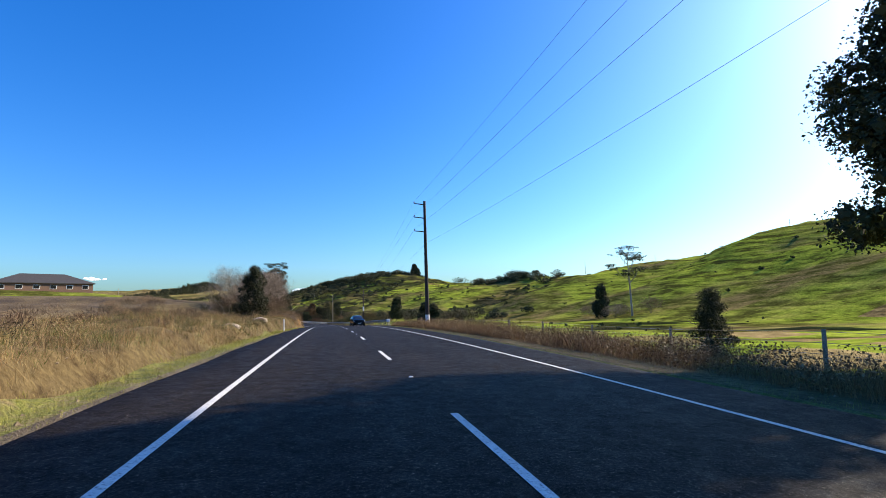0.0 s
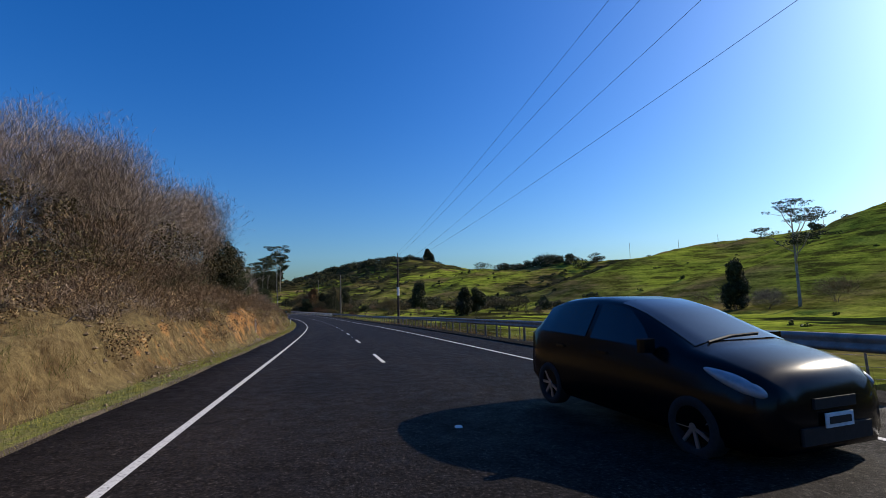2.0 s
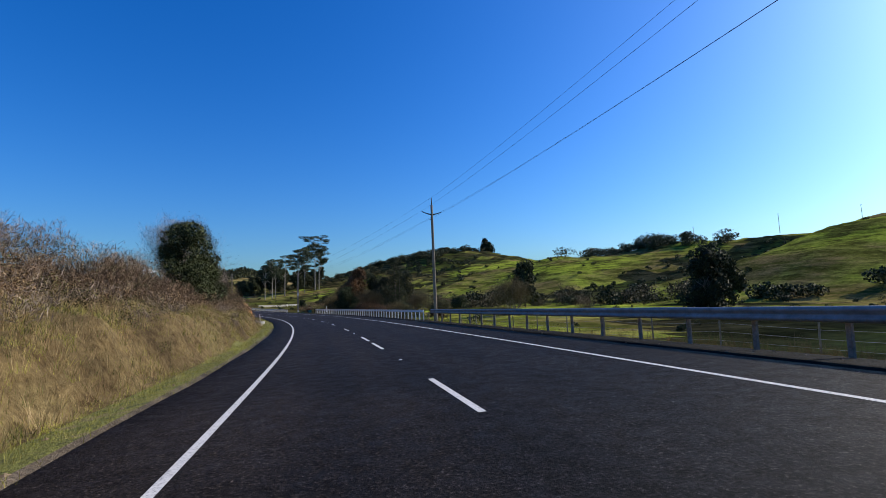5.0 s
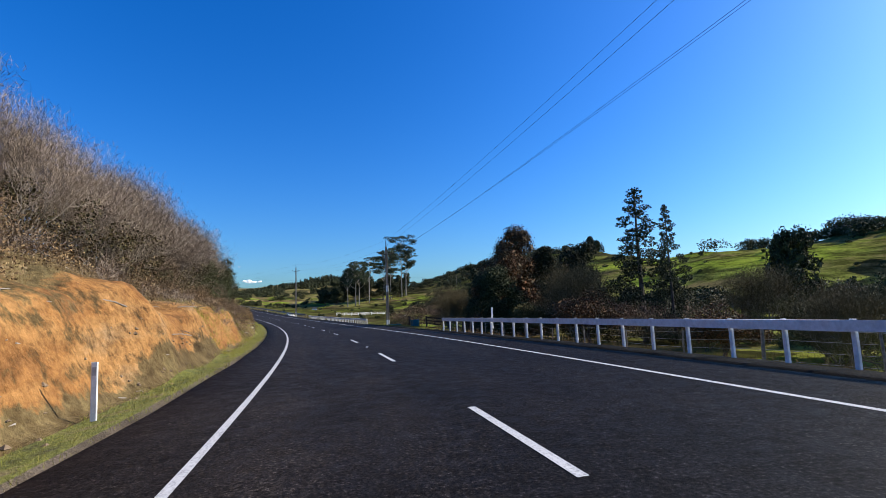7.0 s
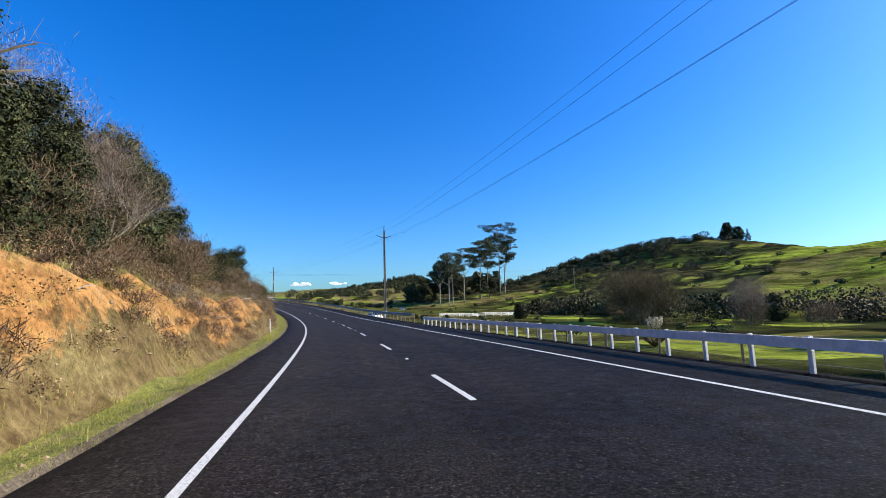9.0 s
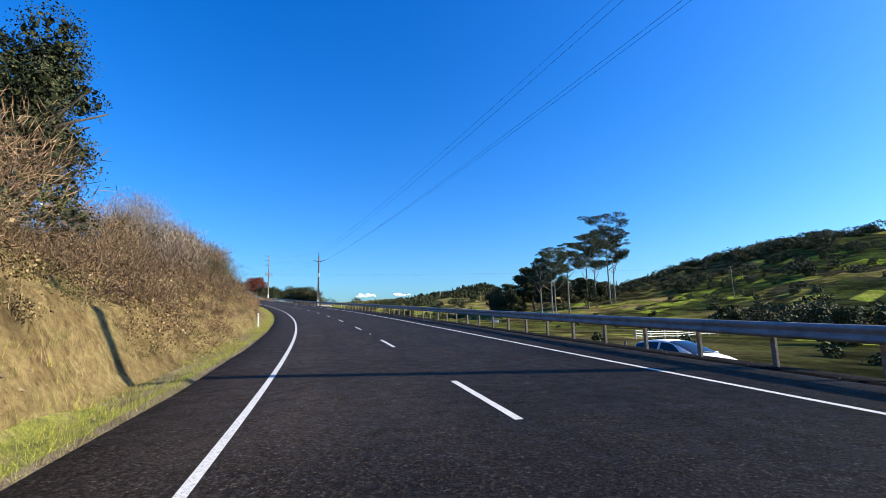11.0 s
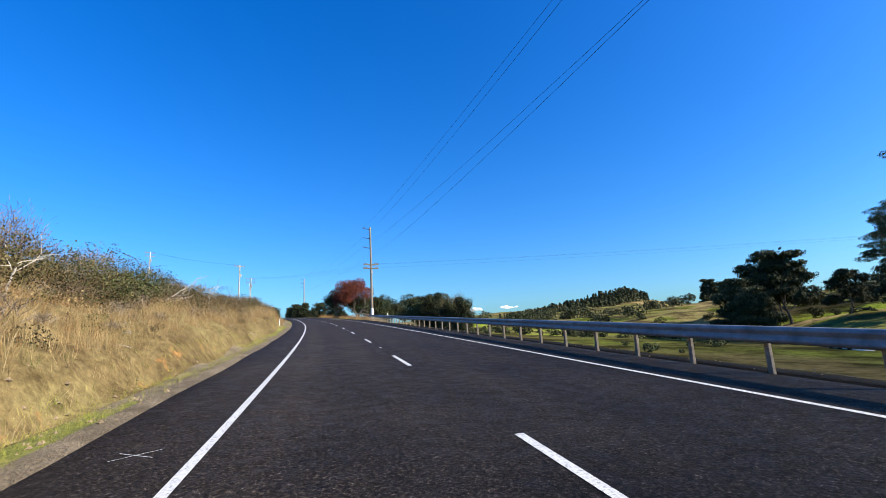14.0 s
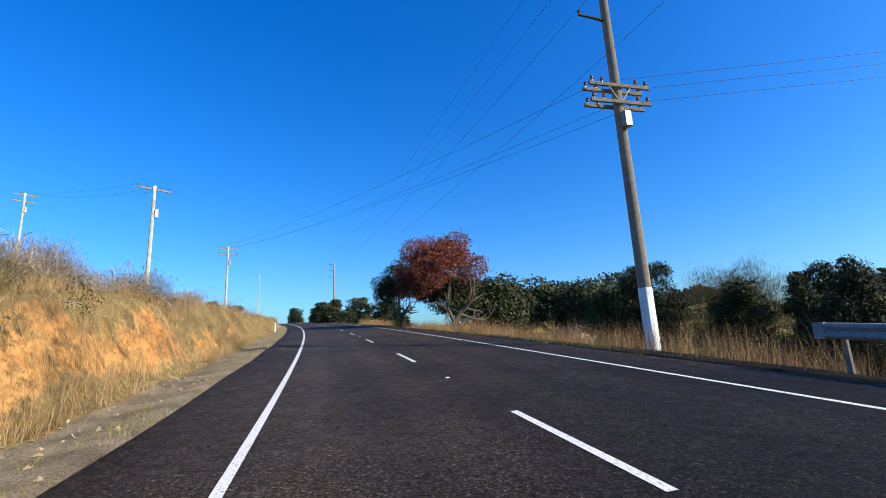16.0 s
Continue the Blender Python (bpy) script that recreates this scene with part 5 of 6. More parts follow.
for s, q, h in ((139, 112, 6), (143, 120, 5), (151, 116, 5.5), (128, 119, 6.5), (160, 118, 5)):
    tree("scrub", int(s), s, q, h, "brown bush at the foot of the hill", "bush", RIGHT, wide=1.4)
tree("broad", 0, 268.0, 83.0, 15.0, "dark spreading tree beyond the paddock", "tree", RIGHT, wide=0.7)
tree("broad", 1, 199.0, 57.5, 10.5, "dark paddock tree with several stems", "tree", RIGHT, wide=0.85)
tree("broad", 0, 202.0, 64.0, 9.5, "dark paddock tree beside its twin", "tree", RIGHT, wide=0.9)
tree("near", 0, 267.0, 21.0, 8.8, "dark spreading evergreen tree over the drive", "tree", RIGHT, wide=0.85)
tree("near", 1, 260.0, 25.5, 10.8, "dark evergreen tree in the shade of the drive", "tree", RIGHT, wide=1.0)
tree("willow", 0, 271.5, 19.0, 6.2, "olive-brown half-bare tree beside the drive", "tree", RIGHT, wide=0.85)
tree("scrub", 0, 277.0, 16.5, 4.2, "olive bush behind the power pole", "bush", RIGHT, wide=1.5)
tree("green", 0, 274.0, 24.0, 4.6, "rounded olive bush by the paddock", "bush", RIGHT)
for k in range(16):
    a_, b_ = 470 + 9.5 * k + 6 * math.sin(3.0 * k), 250 + 45 * math.sin(1.7 * k) + 9 * k
    tree("conifer", k, a_, b_, 8.0 + 2.5 * math.sin(2.3 * k), "dark conifer on the bush-covered hillside", "tree", "hillside conifers", wide=1.0)
tree("rust", 0, 259.5, 20.8, 12.5, "tall tree with rust-brown leaves beside the drive", "tree", RIGHT)
tree("spire", 0, 244.5, 24.5, 13.2, "dark pointed evergreen tree behind the white fence", "tree", RIGHT, wide=1.1)
tree("spire", 0, 241.0, 24.0, 10.8, "slim pointed evergreen tree beside its taller twin", "tree", RIGHT, wide=0.7)
tree("near", 0, 253.0, 25.0, 9.8, "broad dark evergreen tree behind the white fence", "tree", RIGHT, wide=0.8)
tree("willow", 0, 236.0, 26.0, 5.4, "brown leafless willow by the paddock", "tree", RIGHT, wide=0.8)
for k, (s, q, h) in enumerate(((232, 18, 4.3), (230, 22, 4.6), (235, 20, 4.8), (228, 20, 4.0), (226, 17, 3.6), (233, 30, 4.8), (237, 31, 5.4), (239, 19, 5.6), (242, 17.5, 6.0), (246, 19, 6.4), (249, 21.5, 6.8), (251, 17.5, 5.5), (256, 22.5, 8.0), (264, 20, 7.8), (268, 24, 8.2), (228, 27, 4.2), (224, 24, 3.6))):
    tree(("leafy", "leafy", "scrub", "leafy", "willow")[k % 5], k * 3 % 4, s, q, h * (0.8 + 0.25 * math.sin(5.1 * k)), "brown and olive roadside thicket bush below the fence", "bush", "bushes below the white fence", wide=1.15 if k % 5 != 4 else 0.8)
tree("green", 0, 232.0, 33.0, 5.0, "rounded olive tree by the paddock", "tree", RIGHT)
tree("willow", 0, 224.0, 40.0, 7.5, "leafless brown willow in the paddock", "tree", RIGHT)
tree("ever", 2, 256.5, 17.5, 7.5, "dark bushy evergreen beside the drive", "tree", RIGHT, wide=1.2)
tree("near", 1, 263.5, 27.0, 11.0, "dark evergreen tree that shades the drive", "tree", RIGHT, wide=0.8)
tree("willow", 0, 288.0, 44.0, 14.0, "tall olive-brown half-bare poplar beyond the drive", "tree", RIGHT, wide=0.5)
tree("near", 0, 303.0, 59.0, 14.5, "broad dark evergreen tree at the paddock's edge", "tree", RIGHT, wide=0.85)
tree("near", 1, 297.0, 52.0, 12.0, "dark pointed evergreen beside the broad one", "tree", RIGHT, wide=1.0)
tree("bare", 1, 312.0, 63.0, 11.0, "thin olive tree with a few rusty leaves", "tree", RIGHT, wide=0.8)
tree("willow", 0, 284.0, 22.0, 4.6, "low olive-brown willow by the fence", "tree", RIGHT, wide=0.9)
tree("scrub", 2, 276.0, 13.5, 3.4, "green bush behind the pole", "bush", RIGHT, wide=1.3)
tree("scrub", 2, 283.0, 14.5, 3.2, "olive bush by the fence", "bush", RIGHT, wide=1.4)
tree("green", 1, 292.0, 30.0, 6.5, "dark rounded tree in the paddock", "tree", RIGHT)
tree("willow", 0, 359.0, 68.5, 12.0, "wide weeping willow with bare brown branches", "tree", RIGHT, wide=1.5)
tree("willow", 0, 352.0, 62.0, 10.0, "low spreading willow beside the large one", "tree", RIGHT, wide=1.3)
tree("bare", 1, 337.5, 69.0, 8.5, "pale leafless tree in the paddock", "tree", RIGHT)
for s, q, h, kd in ((330, 58, 4.5, "scrub"), (324, 63, 4, "scrub"), (338, 85, 5, "small"), (318, 72, 5, "small"), (372, 78, 5, "scrub"), (346, 90, 5.5, "small"), (384, 58, 4.5, "small"), (300, 60, 5, "scrub"), (308, 90, 6, "small"),
                    (212, 46, 3.5, "scrub"), (218, 52, 4, "small"), (300, 75, 4, "scrub"), (188, 75, 4, "small"), (176, 70, 3, "scrub")):
    tree(kd, int(s), s, q, h, "low bush in the valley floor", "bush", "valley bushes")
for k, (s, q, h, ix, wd) in enumerate(((536, 206, 55, 2, 0.8), (519, 138, 34, 0, 0.95), (526, 158, 37, 1, 1.0), (530, 178, 42, 0, 0.95), (533, 189, 43, 2, 0.75), (524, 146, 33, 2, 0.8), (538, 214, 42, 1, 0.9), (517, 129, 28, 1, 1.0))):
    tree("gum", ix, s, q, h, "very tall gum tree with a bare trunk and flat leaf clumps", "tree", "gum trees", wide=wd)
for s, q, h, ix in ((575, 159, 19, 0), (577, 195, 33, 1), (573, 168, 18, 0), (583, 181, 24, 1), (566, 151, 15, 0), (586, 206, 31, 0), (592, 222, 28, 1), (548, 168, 15, 0), (533, 163, 17, 0), (531, 178, 18, 1), (534, 192, 16, 0), (540, 208, 15, 1)):
    tree("cypress", ix, s, q, h, "dark spreading cypress below the gum trees", "tree", "cypresses", wide=0.85)
for k in range(22):
    a_, b_ = 668 + 15 * math.sin(2.1 * k) + 0.16 * k * k, 350 + 9.0 * k
    tree("cypress", k, a_, b_, 21.0 + 4.5 * math.sin(1.3 * k), "tall dark tree in the stand beyond the bluff", "tree", "dark stand", wide=0.75)
tree("broad", 1, 481.0, 436.0, 22.0, "broad dark pine on the hilltop", "tree", "hilltop pines", wide=0.95)
tree("cypress", 1, 486.0, 452.0, 21.0, "dark pointed pine standing next to its twin on the hilltop", "tree", "hilltop pines", wide=0.8)
tree("broad", 0, 470.0, 418.0, 13.0, "lower dark tree at the edge of the hilltop group", "tree", "hilltop pines", wide=1.0)
tree("conifer", 0, 462.0, 408.0, 11.0, "small dark conifer beside the hilltop group", "tree", "hilltop pines", wide=1.2)


def thicket(name, zones, mat, label, per=110, leaf=0.14, most=9.0):
    """Uncounted far bushes in one sheet; zones: s0, s1, q0, q1, number, height low, high."""
    rs = np.random.default_rng(len(name) + 3)
    P = []
    for s0, s1, q0, q1, n, h0, h1 in zones:
        for _ in range(n):
            s, q, h = rs.uniform(s0, s1), rs.uniform(q0, q1), rs.uniform(h0, h1)
            x, y = plan(s, q)
            z = float(land(s, q))
            w = h * rs.uniform(0.6, 1.1)
            blobs = [(x + rs.normal() * w * 0.35, y + rs.normal() * w * 0.35, z + h * rs.uniform(0.1, 0.68), w * 0.6, w * 0.6, h * 0.32) for _ in range(4)]
            P.append(foliage(rs, blobs, per, min(h * leaf, most)))
    tagged(new(name, quad_mesh(name, np.concatenate(P), MAT[mat])), label, "thicket", kind="stuff")


thicket("hillside_bush", [(480, 610, 330, 475, 280, 4, 10), (440, 580, 235, 335, 120, 2.5, 6.5), (395, 500, 130, 240, 34, 1.5, 4), (296, 372, 290, 322, 30, 4, 10), (322, 340, 303, 316, 9, 9, 12),
                          (545, 650, 130, 320, 26, 2, 5), (196, 212, 318, 342, 6, 4, 7), (300, 430, 100, 135, 40, 3, 9), (205, 300, 100, 135, 30, 2, 6), (560, 640, 60, 130, 30, 2, 6), (640, 760, 120, 300, 40, 4, 10)],
        "leaf_dark", "dark evergreen bush and scrub over the hillsides", 520, 0.12, 0.9)
thicket("hill_foot_bushes", [(215, 425, 100, 122, 46, 4.5, 8.5), (225, 330, 84, 104, 10, 3, 5)], "leaf_under", "row of brown and olive bushes along the hill's foot", 620, 0.08, 0.5)
thicket("bank_top_bushes", [(438, 518, -12.2, -9.2, 64, 1.2, 2.1), (352, 400, -12, -10, 10, 1.0, 1.8)], "leaf_under", "low brown and olive bushes along the top of the bank", 900, 0.05, 0.06)
thicket("bank_top_shrubs", [(438, 520, -12.8, -9.2, 24, 1.2, 2.0), (345, 400, -12.5, -9.6, 8, 1.0, 1.7)], "leaf_green", "dark green shrubs among the brown bushes", 900, 0.05, 0.06)
thicket("gorse_scrub", [(110, 240, 125, 320, 26, 0.8, 2.2), (262, 304, 150, 310, 90, 1.0, 3.2), (300, 420, 125, 310, 50, 1.0, 3.0), (440, 600, 30, 130, 40, 0.7, 1.8), (300, 430, 28, 100, 36, 0.7, 1.8), (60, 250, 24, 110, 60, 0.4, 1.1)], "leaf_green", "low gorse and rush clumps on the pasture", 190, 0.2)

# round the end of the second rail
tree("red", 0, 565.0, 11.0, 12.0, "round tree with dull red autumn leaves", "tree", RIGHT)
tree("green", 1, 573.0, 8.0, 8.0, "dark rounded tree behind the red tree", "tree", RIGHT)
tree("green", 1, 569.0, 13.8, 9.0, "dark green tree close beside the red tree", "tree", RIGHT)
tree("green", 0, 568.0, 17.0, 11.0, "green rounded tree beside the red tree", "tree", RIGHT, wide=0.9)
tree("green", 1, 577.0, 24.0, 11.0, "dark green bushy tree", "tree", RIGHT, wide=0.7)
tree("green", 0, 579.0, 32.0, 13.0, "wide rounded green tree", "tree", RIGHT, wide=1.1)
tree("green", 1, 571.0, 34.0, 12.5, "wide rounded dark tree", "tree", RIGHT)
tree("near", 0, 556.0, 28.0, 11.0, "dense dark hedge tree", "tree", RIGHT, wide=0.9)
tree("willow", 0, 549.5, 31.0, 10.5, "bushy olive tree with bare twigs", "tree", RIGHT, wide=0.7)
tree("green", 0, 561.0, 27.5, 10.4, "dark green bushy tree", "tree", RIGHT, wide=0.8)
tree("ever", 1, 547.0, 28.0, 8.8, "dark pointed hedge tree", "tree", RIGHT, wide=1.2)
tree("near", 0, 540.0, 28.5, 9.6, "large dark hedge tree", "tree", RIGHT, wide=0.8)
tree("near", 1, 543.5, 30.0, 9.4, "large dark hedge tree", "tree", RIGHT, wide=0.8)
for s in range(600, 700, 9):
    tree("small", s, s, 12 + 6 * math.sin(s), 5.5, "dark roadside tree in the distance", "tree", RIGHT, wide=1.3)
for s in range(640, 760, 14):
    tree("small", s, s, -16 + 4 * math.sin(s), 4.0, "dark roadside tree in the distance", "tree", RIGHT, wide=1.3)


def wood(name, s0, s1, q0, q1, n, h0, h1, label):
    """A far plantation: many small pointed crowns in one sheet."""
    rs = np.random.default_rng(77)
    P = []
    for _ in range(n):
        s, q = rs.uniform(s0, s1), rs.uniform(q0, q1)
        h = rs.uniform(0.85, 1.15) * (h0 + (h1 - h0) * (q - q0) / (q1 - q0))
        x, y = plan(s, q)
        z = float(land(s, q))
        m = 60
        t = rs.uniform(0, 1, m) ** 0.8
        a = rs.uniform(0, 2 * math.pi, m)
        r = h * 0.2 * (1.08 - t) * rs.uniform(0.6, 1.1, m)
        C = np.stack([x + r * np.cos(a), y + r * np.sin(a), z + h * t], 1)
        N = np.stack([np.cos(a), np.sin(a), np.full(m, 0.5)], 1)
        N = N + unit(rs, m) * 0.5
        N /= np.linalg.norm(N, axis=1)[:, None]
        T = np.cross(N, unit(rs, m))
        T /= np.linalg.norm(T, axis=1)[:, None]
        P.append(quads(C, N, T, np.full(m, h * 0.07), np.full(m, h * 0.09)))
    ob = new(name, quad_mesh(name, np.concatenate(P), MAT["leaf_dark"]))
    tagged(ob, label, "wood", kind="stuff")


wood("pine_plantation", 785, 812, 270, 545, 420, 7, 16, "dark pine plantation along the far ridge")

def bramble(name, zones, mat, label, per=150):
    """Low tangled dead growth in one sheet; zones: s0, s1, q0, q1, number, height low, high."""
    rs = np.random.default_rng(len(name) * 7)
    P = []
    for s0, s1, q0, q1, n, h0, h1 in zones:
        for _ in range(n):
            s, q, h = rs.uniform(s0, s1), rs.uniform(q0, q1), rs.uniform(h0, h1)
            x, y = plan(s, q)
            z = float(land(s, q))
            P.append(dome_twigs(rs, per, h, h * rs.uniform(1.3, 2.2), -0.2, 0.11 + h * 0.08, 0.007, 0.8) + np.array([float(x), float(y), z]))
    tagged(new(name, quad_mesh(name, np.concatenate(P), MAT[mat])), label, "undergrowth", kind="stuff")


bramble("dead_bracken", [(60, 108, -10.5, -7.0, 170, 0.5, 1.3), (104, 216, -13, -8.2, 420, 0.5, 1.5), (212, 290, -12, -8.8, 260, 0.5, 1.4), (250, 285, -9, -6.6, 110, 0.3, 0.9), (284, 348, -12, -9.2, 220, 0.4, 1.3), (284, 348, -7.4, -6.4, 80, 0.3, 0.6), (345, 380, -12, -6.8, 200, 0.5, 1.4),
                         (362, 436, -12.5, -8.8, 300, 0.5, 1.5), (360, 400, -9, -6.6, 130, 0.3, 1.0), (400, 436, -8.8, -6.6, 40, 0.2, 0.6), (434, 524, -16, -8.9, 330, 0.5, 1.4), (-12, 60, -18, -8, 120, 0.3, 0.9)], "twig_brown", "tangled brown dead bracken and bramble on the bank", 130)
bramble("pale_dead_growth", [(60, 110, -10, -6.8, 70, 0.4, 1.0), (104, 216, -12, -6.5, 220, 0.4, 1.1), (210, 348, -11, -6.8, 200, 0.3, 1.0), (374, 520, -12, -7.5, 220, 0.3, 1.0), (518, 580, -14, -8.0, 150, 0.5, 1.35)], "twig", "pale dead stalks on the bank", 110)
thicket("bank_creeper", [(62, 216, -12.5, -6.8, 190, 0.4, 1.0), (250, 350, -11.5, -6.6, 120, 0.3, 0.8), (340, 400, -11, -6.6, 80, 0.3, 0.9), (374, 440, -12, -9, 50, 0.3, 0.8), (440, 540, -14, -8.3, 240, 0.4, 1.1)], "leaf_olive", "olive creeper patches on the bank", 240, 0.06, 0.04)


thicket("dark_weeds", [(440, 545, -13, -6.8, 120, 0.35, 0.95), (100, 216, -12, -6.8, 110, 0.3, 0.9), (250, 345, -9.5, -6.6, 60, 0.25, 0.7), (345, 436, -11, -6.6, 90, 0.25, 0.8), (-12, 60, -15, -6.8, 60, 0.25, 0.6)], "leaf_under", "dark weeds and fern in the bank's hollows", 300, 0.06, 0.04)
thicket("dead_fern", [(-14, 52, 7.5, 9.8, 230, 0.5, 1.1), (-16, 60, -15, -7.5, 130, 0.25, 0.7), (60, 110, -12, -6.5, 260, 0.4, 1.2), (106, 214, -14, -7.8, 620, 0.4, 1.3), (212, 286, -13, -8.2, 300, 0.4, 1.3), (252, 286, -9, -6.4, 120, 0.3, 0.8), (284, 346, -13, -9.3, 260, 0.4, 1.3),
                      (284, 346, -7.3, -6.3, 150, 0.25, 0.6), (344, 376, -13, -6.5, 210, 0.4, 1.3), (374, 440, -14, -9.0, 330, 0.4, 1.2), (360, 400, -9, -6.3, 170, 0.3, 0.9), (400, 440, -8.6, -6.3, 40, 0.15, 0.4), (436, 530, -15, -8.0, 260, 0.3, 1.0)], "dead_leaf", "dead brown fern and bramble over the bank", 220, 0.07, 0.055)


# ---- grass ----
def grass(name, patches, mat, label):
    """patches: s0, s1, q0, q1, tufts per square metre, height low, high, blades, lean."""
    rs = np.random.default_rng(len(name))
    out = []
    for s0, s1, q0, q1, dens, h0, h1, blades, lean in patches:
        n = int(abs((s1 - s0) * (q1 - q0)) * dens)
        s, q = rs.uniform(s0, s1, n), rs.uniform(q0, q1, n)
        keep = rs.uniform(-1, 1, n) < 0.75 + 1.4 * fbm(s * 0.5, q * 0.9, 3.3)
        s, q = s[keep], q[keep]
        n = len(s)
        x, y = plan(s, q)
        z = land(s, q) - 0.03
        hh = rs.uniform(h0, h1, n) * (1 + 0.35 * fbm(s * 0.3, q * 0.4, 1.2))
        P = np.repeat(np.stack([x, y, z], 1), blades, 0)
        H = np.repeat(hh, blades) * rs.uniform(0.55, 1.15, n * blades)
        a = rs.uniform(0, 2 * math.pi, n * blades)
        P[:, 0] += rs.normal(size=n * blades) * 0.1
        P[:, 1] += rs.normal(size=n * blades) * 0.1
        o = H * rs.uniform(0.05, lean, n * blades)
        b = rs.uniform(0, 2 * math.pi, n * blades)
        w = H * 0.002 + 0.0024
        d = np.stack([np.cos(b) * w, np.sin(b) * w, np.zeros_like(w)], 1)
        tip = P + np.stack([np.cos(a) * o, np.sin(a) * o, H], 1)
        out.append(np.stack([P - d, P + d, tip], 1).reshape(-1, 3))
    V = np.concatenate(out)
    me = bpy.data.meshes.new(name)
    raw_mesh(me, V, np.arange(len(V)).reshape(-1, 3))
    me.materials.append(MAT[mat])
    tagged(new(name, me), label, "grass", kind="stuff")


grass("verge_grass", [(-16, 440, -6.1, -4.75, 44, 0.06, 0.2, 7, 0.9), (345, 440, -6.5, -4.9, 22, 0.08, 0.24, 7, 0.9), (440, 490, -6.5, -5.3, 40, 0.06, 0.2, 7, 0.9), (490, 520, -6.5, -5.5, 26, 0.05, 0.17, 7, 0.9), (520, 600, -5.6, -4.95, 18, 0.05, 0.15, 7, 0.9), (-16, 52, 5.6, 6.9, 24, 0.05, 0.14, 6, 0.7), (243, 268, 6.2, 9.0, 20, 0.06, 0.16, 6, 0.7), (528, 600, 5.8, 7.0, 20, 0.06, 0.16, 6, 0.7)], "short", "short yellow-green mown grass on the verge")
grass("dry_grass", [(-16, 60, -16, -6.0, 10, 0.2, 0.6, 12, 0.9), (60, 110, -10.5, -6.4, 9, 0.2, 0.5, 9, 0.8), (108, 215, -12, -6.2, 20, 0.2, 0.6, 10, 0.8), (210, 252, -11, -8.0, 12, 0.3, 0.6, 9, 0.7), (250, 285, -11, -6.3, 13, 0.25, 0.55, 9, 0.7),
                    (282, 330, -11, -9.1, 10, 0.25, 0.6, 9, 0.8), (282, 330, -7.3, -6.3, 12, 0.15, 0.4, 9, 0.9), (330, 380, -11, -6.4, 9, 0.2, 0.5, 9, 0.8), (374, 430, -12, -9.0, 12, 0.3, 0.7, 9, 0.6), (360, 400, -9, -6.2, 15, 0.2, 0.5, 9, 0.9), (400, 430, -9, -6.4, 2.5, 0.15, 0.35, 9, 0.9), (428, 518, -8.9, -7.0, 26, 0.3, 0.8, 11, 0.8), (428, 518, -7.1, -6.2, 15, 0.12, 0.4, 9, 1.1), (518, 600, -8.0, -6.3, 22, 0.25, 0.7, 11, 0.95), (428, 540, -13.5, -8.2, 5, 0.3, 0.8, 10, 0.9), (540, 600, -13.5, -8.0, 12, 0.3, 0.85, 10, 0.9), (600, 760, -12, -5.5, 3, 0.4, 0.8, 7, 0.5)], "dry", "tall straw-coloured dry grass on the bank")
grass("bank_red_grass", [(432, 518, -12, -7.0, 13, 0.25, 0.75, 10, 0.9), (518, 600, -12, -6.3, 13, 0.25, 0.75, 10, 0.9), (-16, 60, -15, -6.3, 9, 0.2, 0.6, 10, 0.9), (250, 345, -9, -6.3, 6, 0.15, 0.4, 9, 0.9)], "dry_red", "reddish brown dry grass among the straw on the bank")
grass("roadside_grass", [(-16, 53, 7.3, 10.2, 34, 0.45, 1.1, 12, 0.75), (526, 600, 7.0, 15, 16, 0.45, 1.1, 9, 0.5), (53, 190, 7.4, 10.5, 8, 0.15, 0.45, 8, 0.7), (190, 250, 7.2, 10, 8, 0.15, 0.4, 8, 0.7), (320, 526, 7.2, 11, 7, 0.12, 0.4, 8, 0.7), (600, 700, 7, 12, 3, 0.4, 0.8, 7, 0.5)], "dry_red", "reddish dry grass between road and fence")
grass("paddock_grass", [(-16, 60, 11, 24, 4, 0.1, 0.3, 7, 0.8), (60, 250, 9, 26, 5, 0.12, 0.35, 7, 0.8), (268, 330, 7.0, 24, 7, 0.12, 0.4, 7, 0.8), (330, 530, 9, 30, 4, 0.12, 0.4, 7, 0.8)], "lush", "green tussocky paddock grass")
grass("bank_moss", [(100, 215, -10.5, -6.0, 14, 0.1, 0.35, 10, 1.0), (235, 296, -8.8, -5.9, 18, 0.1, 0.32, 10, 1.0)], "short", "yellow-green grass and moss on the lower bank")
grass("bank_weeds", [(-16, 60, -14, -6.3, 11, 0.2, 0.5, 12, 1.1), (110, 215, -11, -6.2, 13, 0.15, 0.4, 10, 1.0), (250, 345, -9.5, -6.0, 7, 0.12, 0.3, 10, 1.0), (345, 402, -9, -6.2, 6, 0.12, 0.35, 10, 1.0), (440, 560, -9, -6.3, 4, 0.12, 0.35, 10, 1.0)], "lush", "patches of green weeds on the bank")


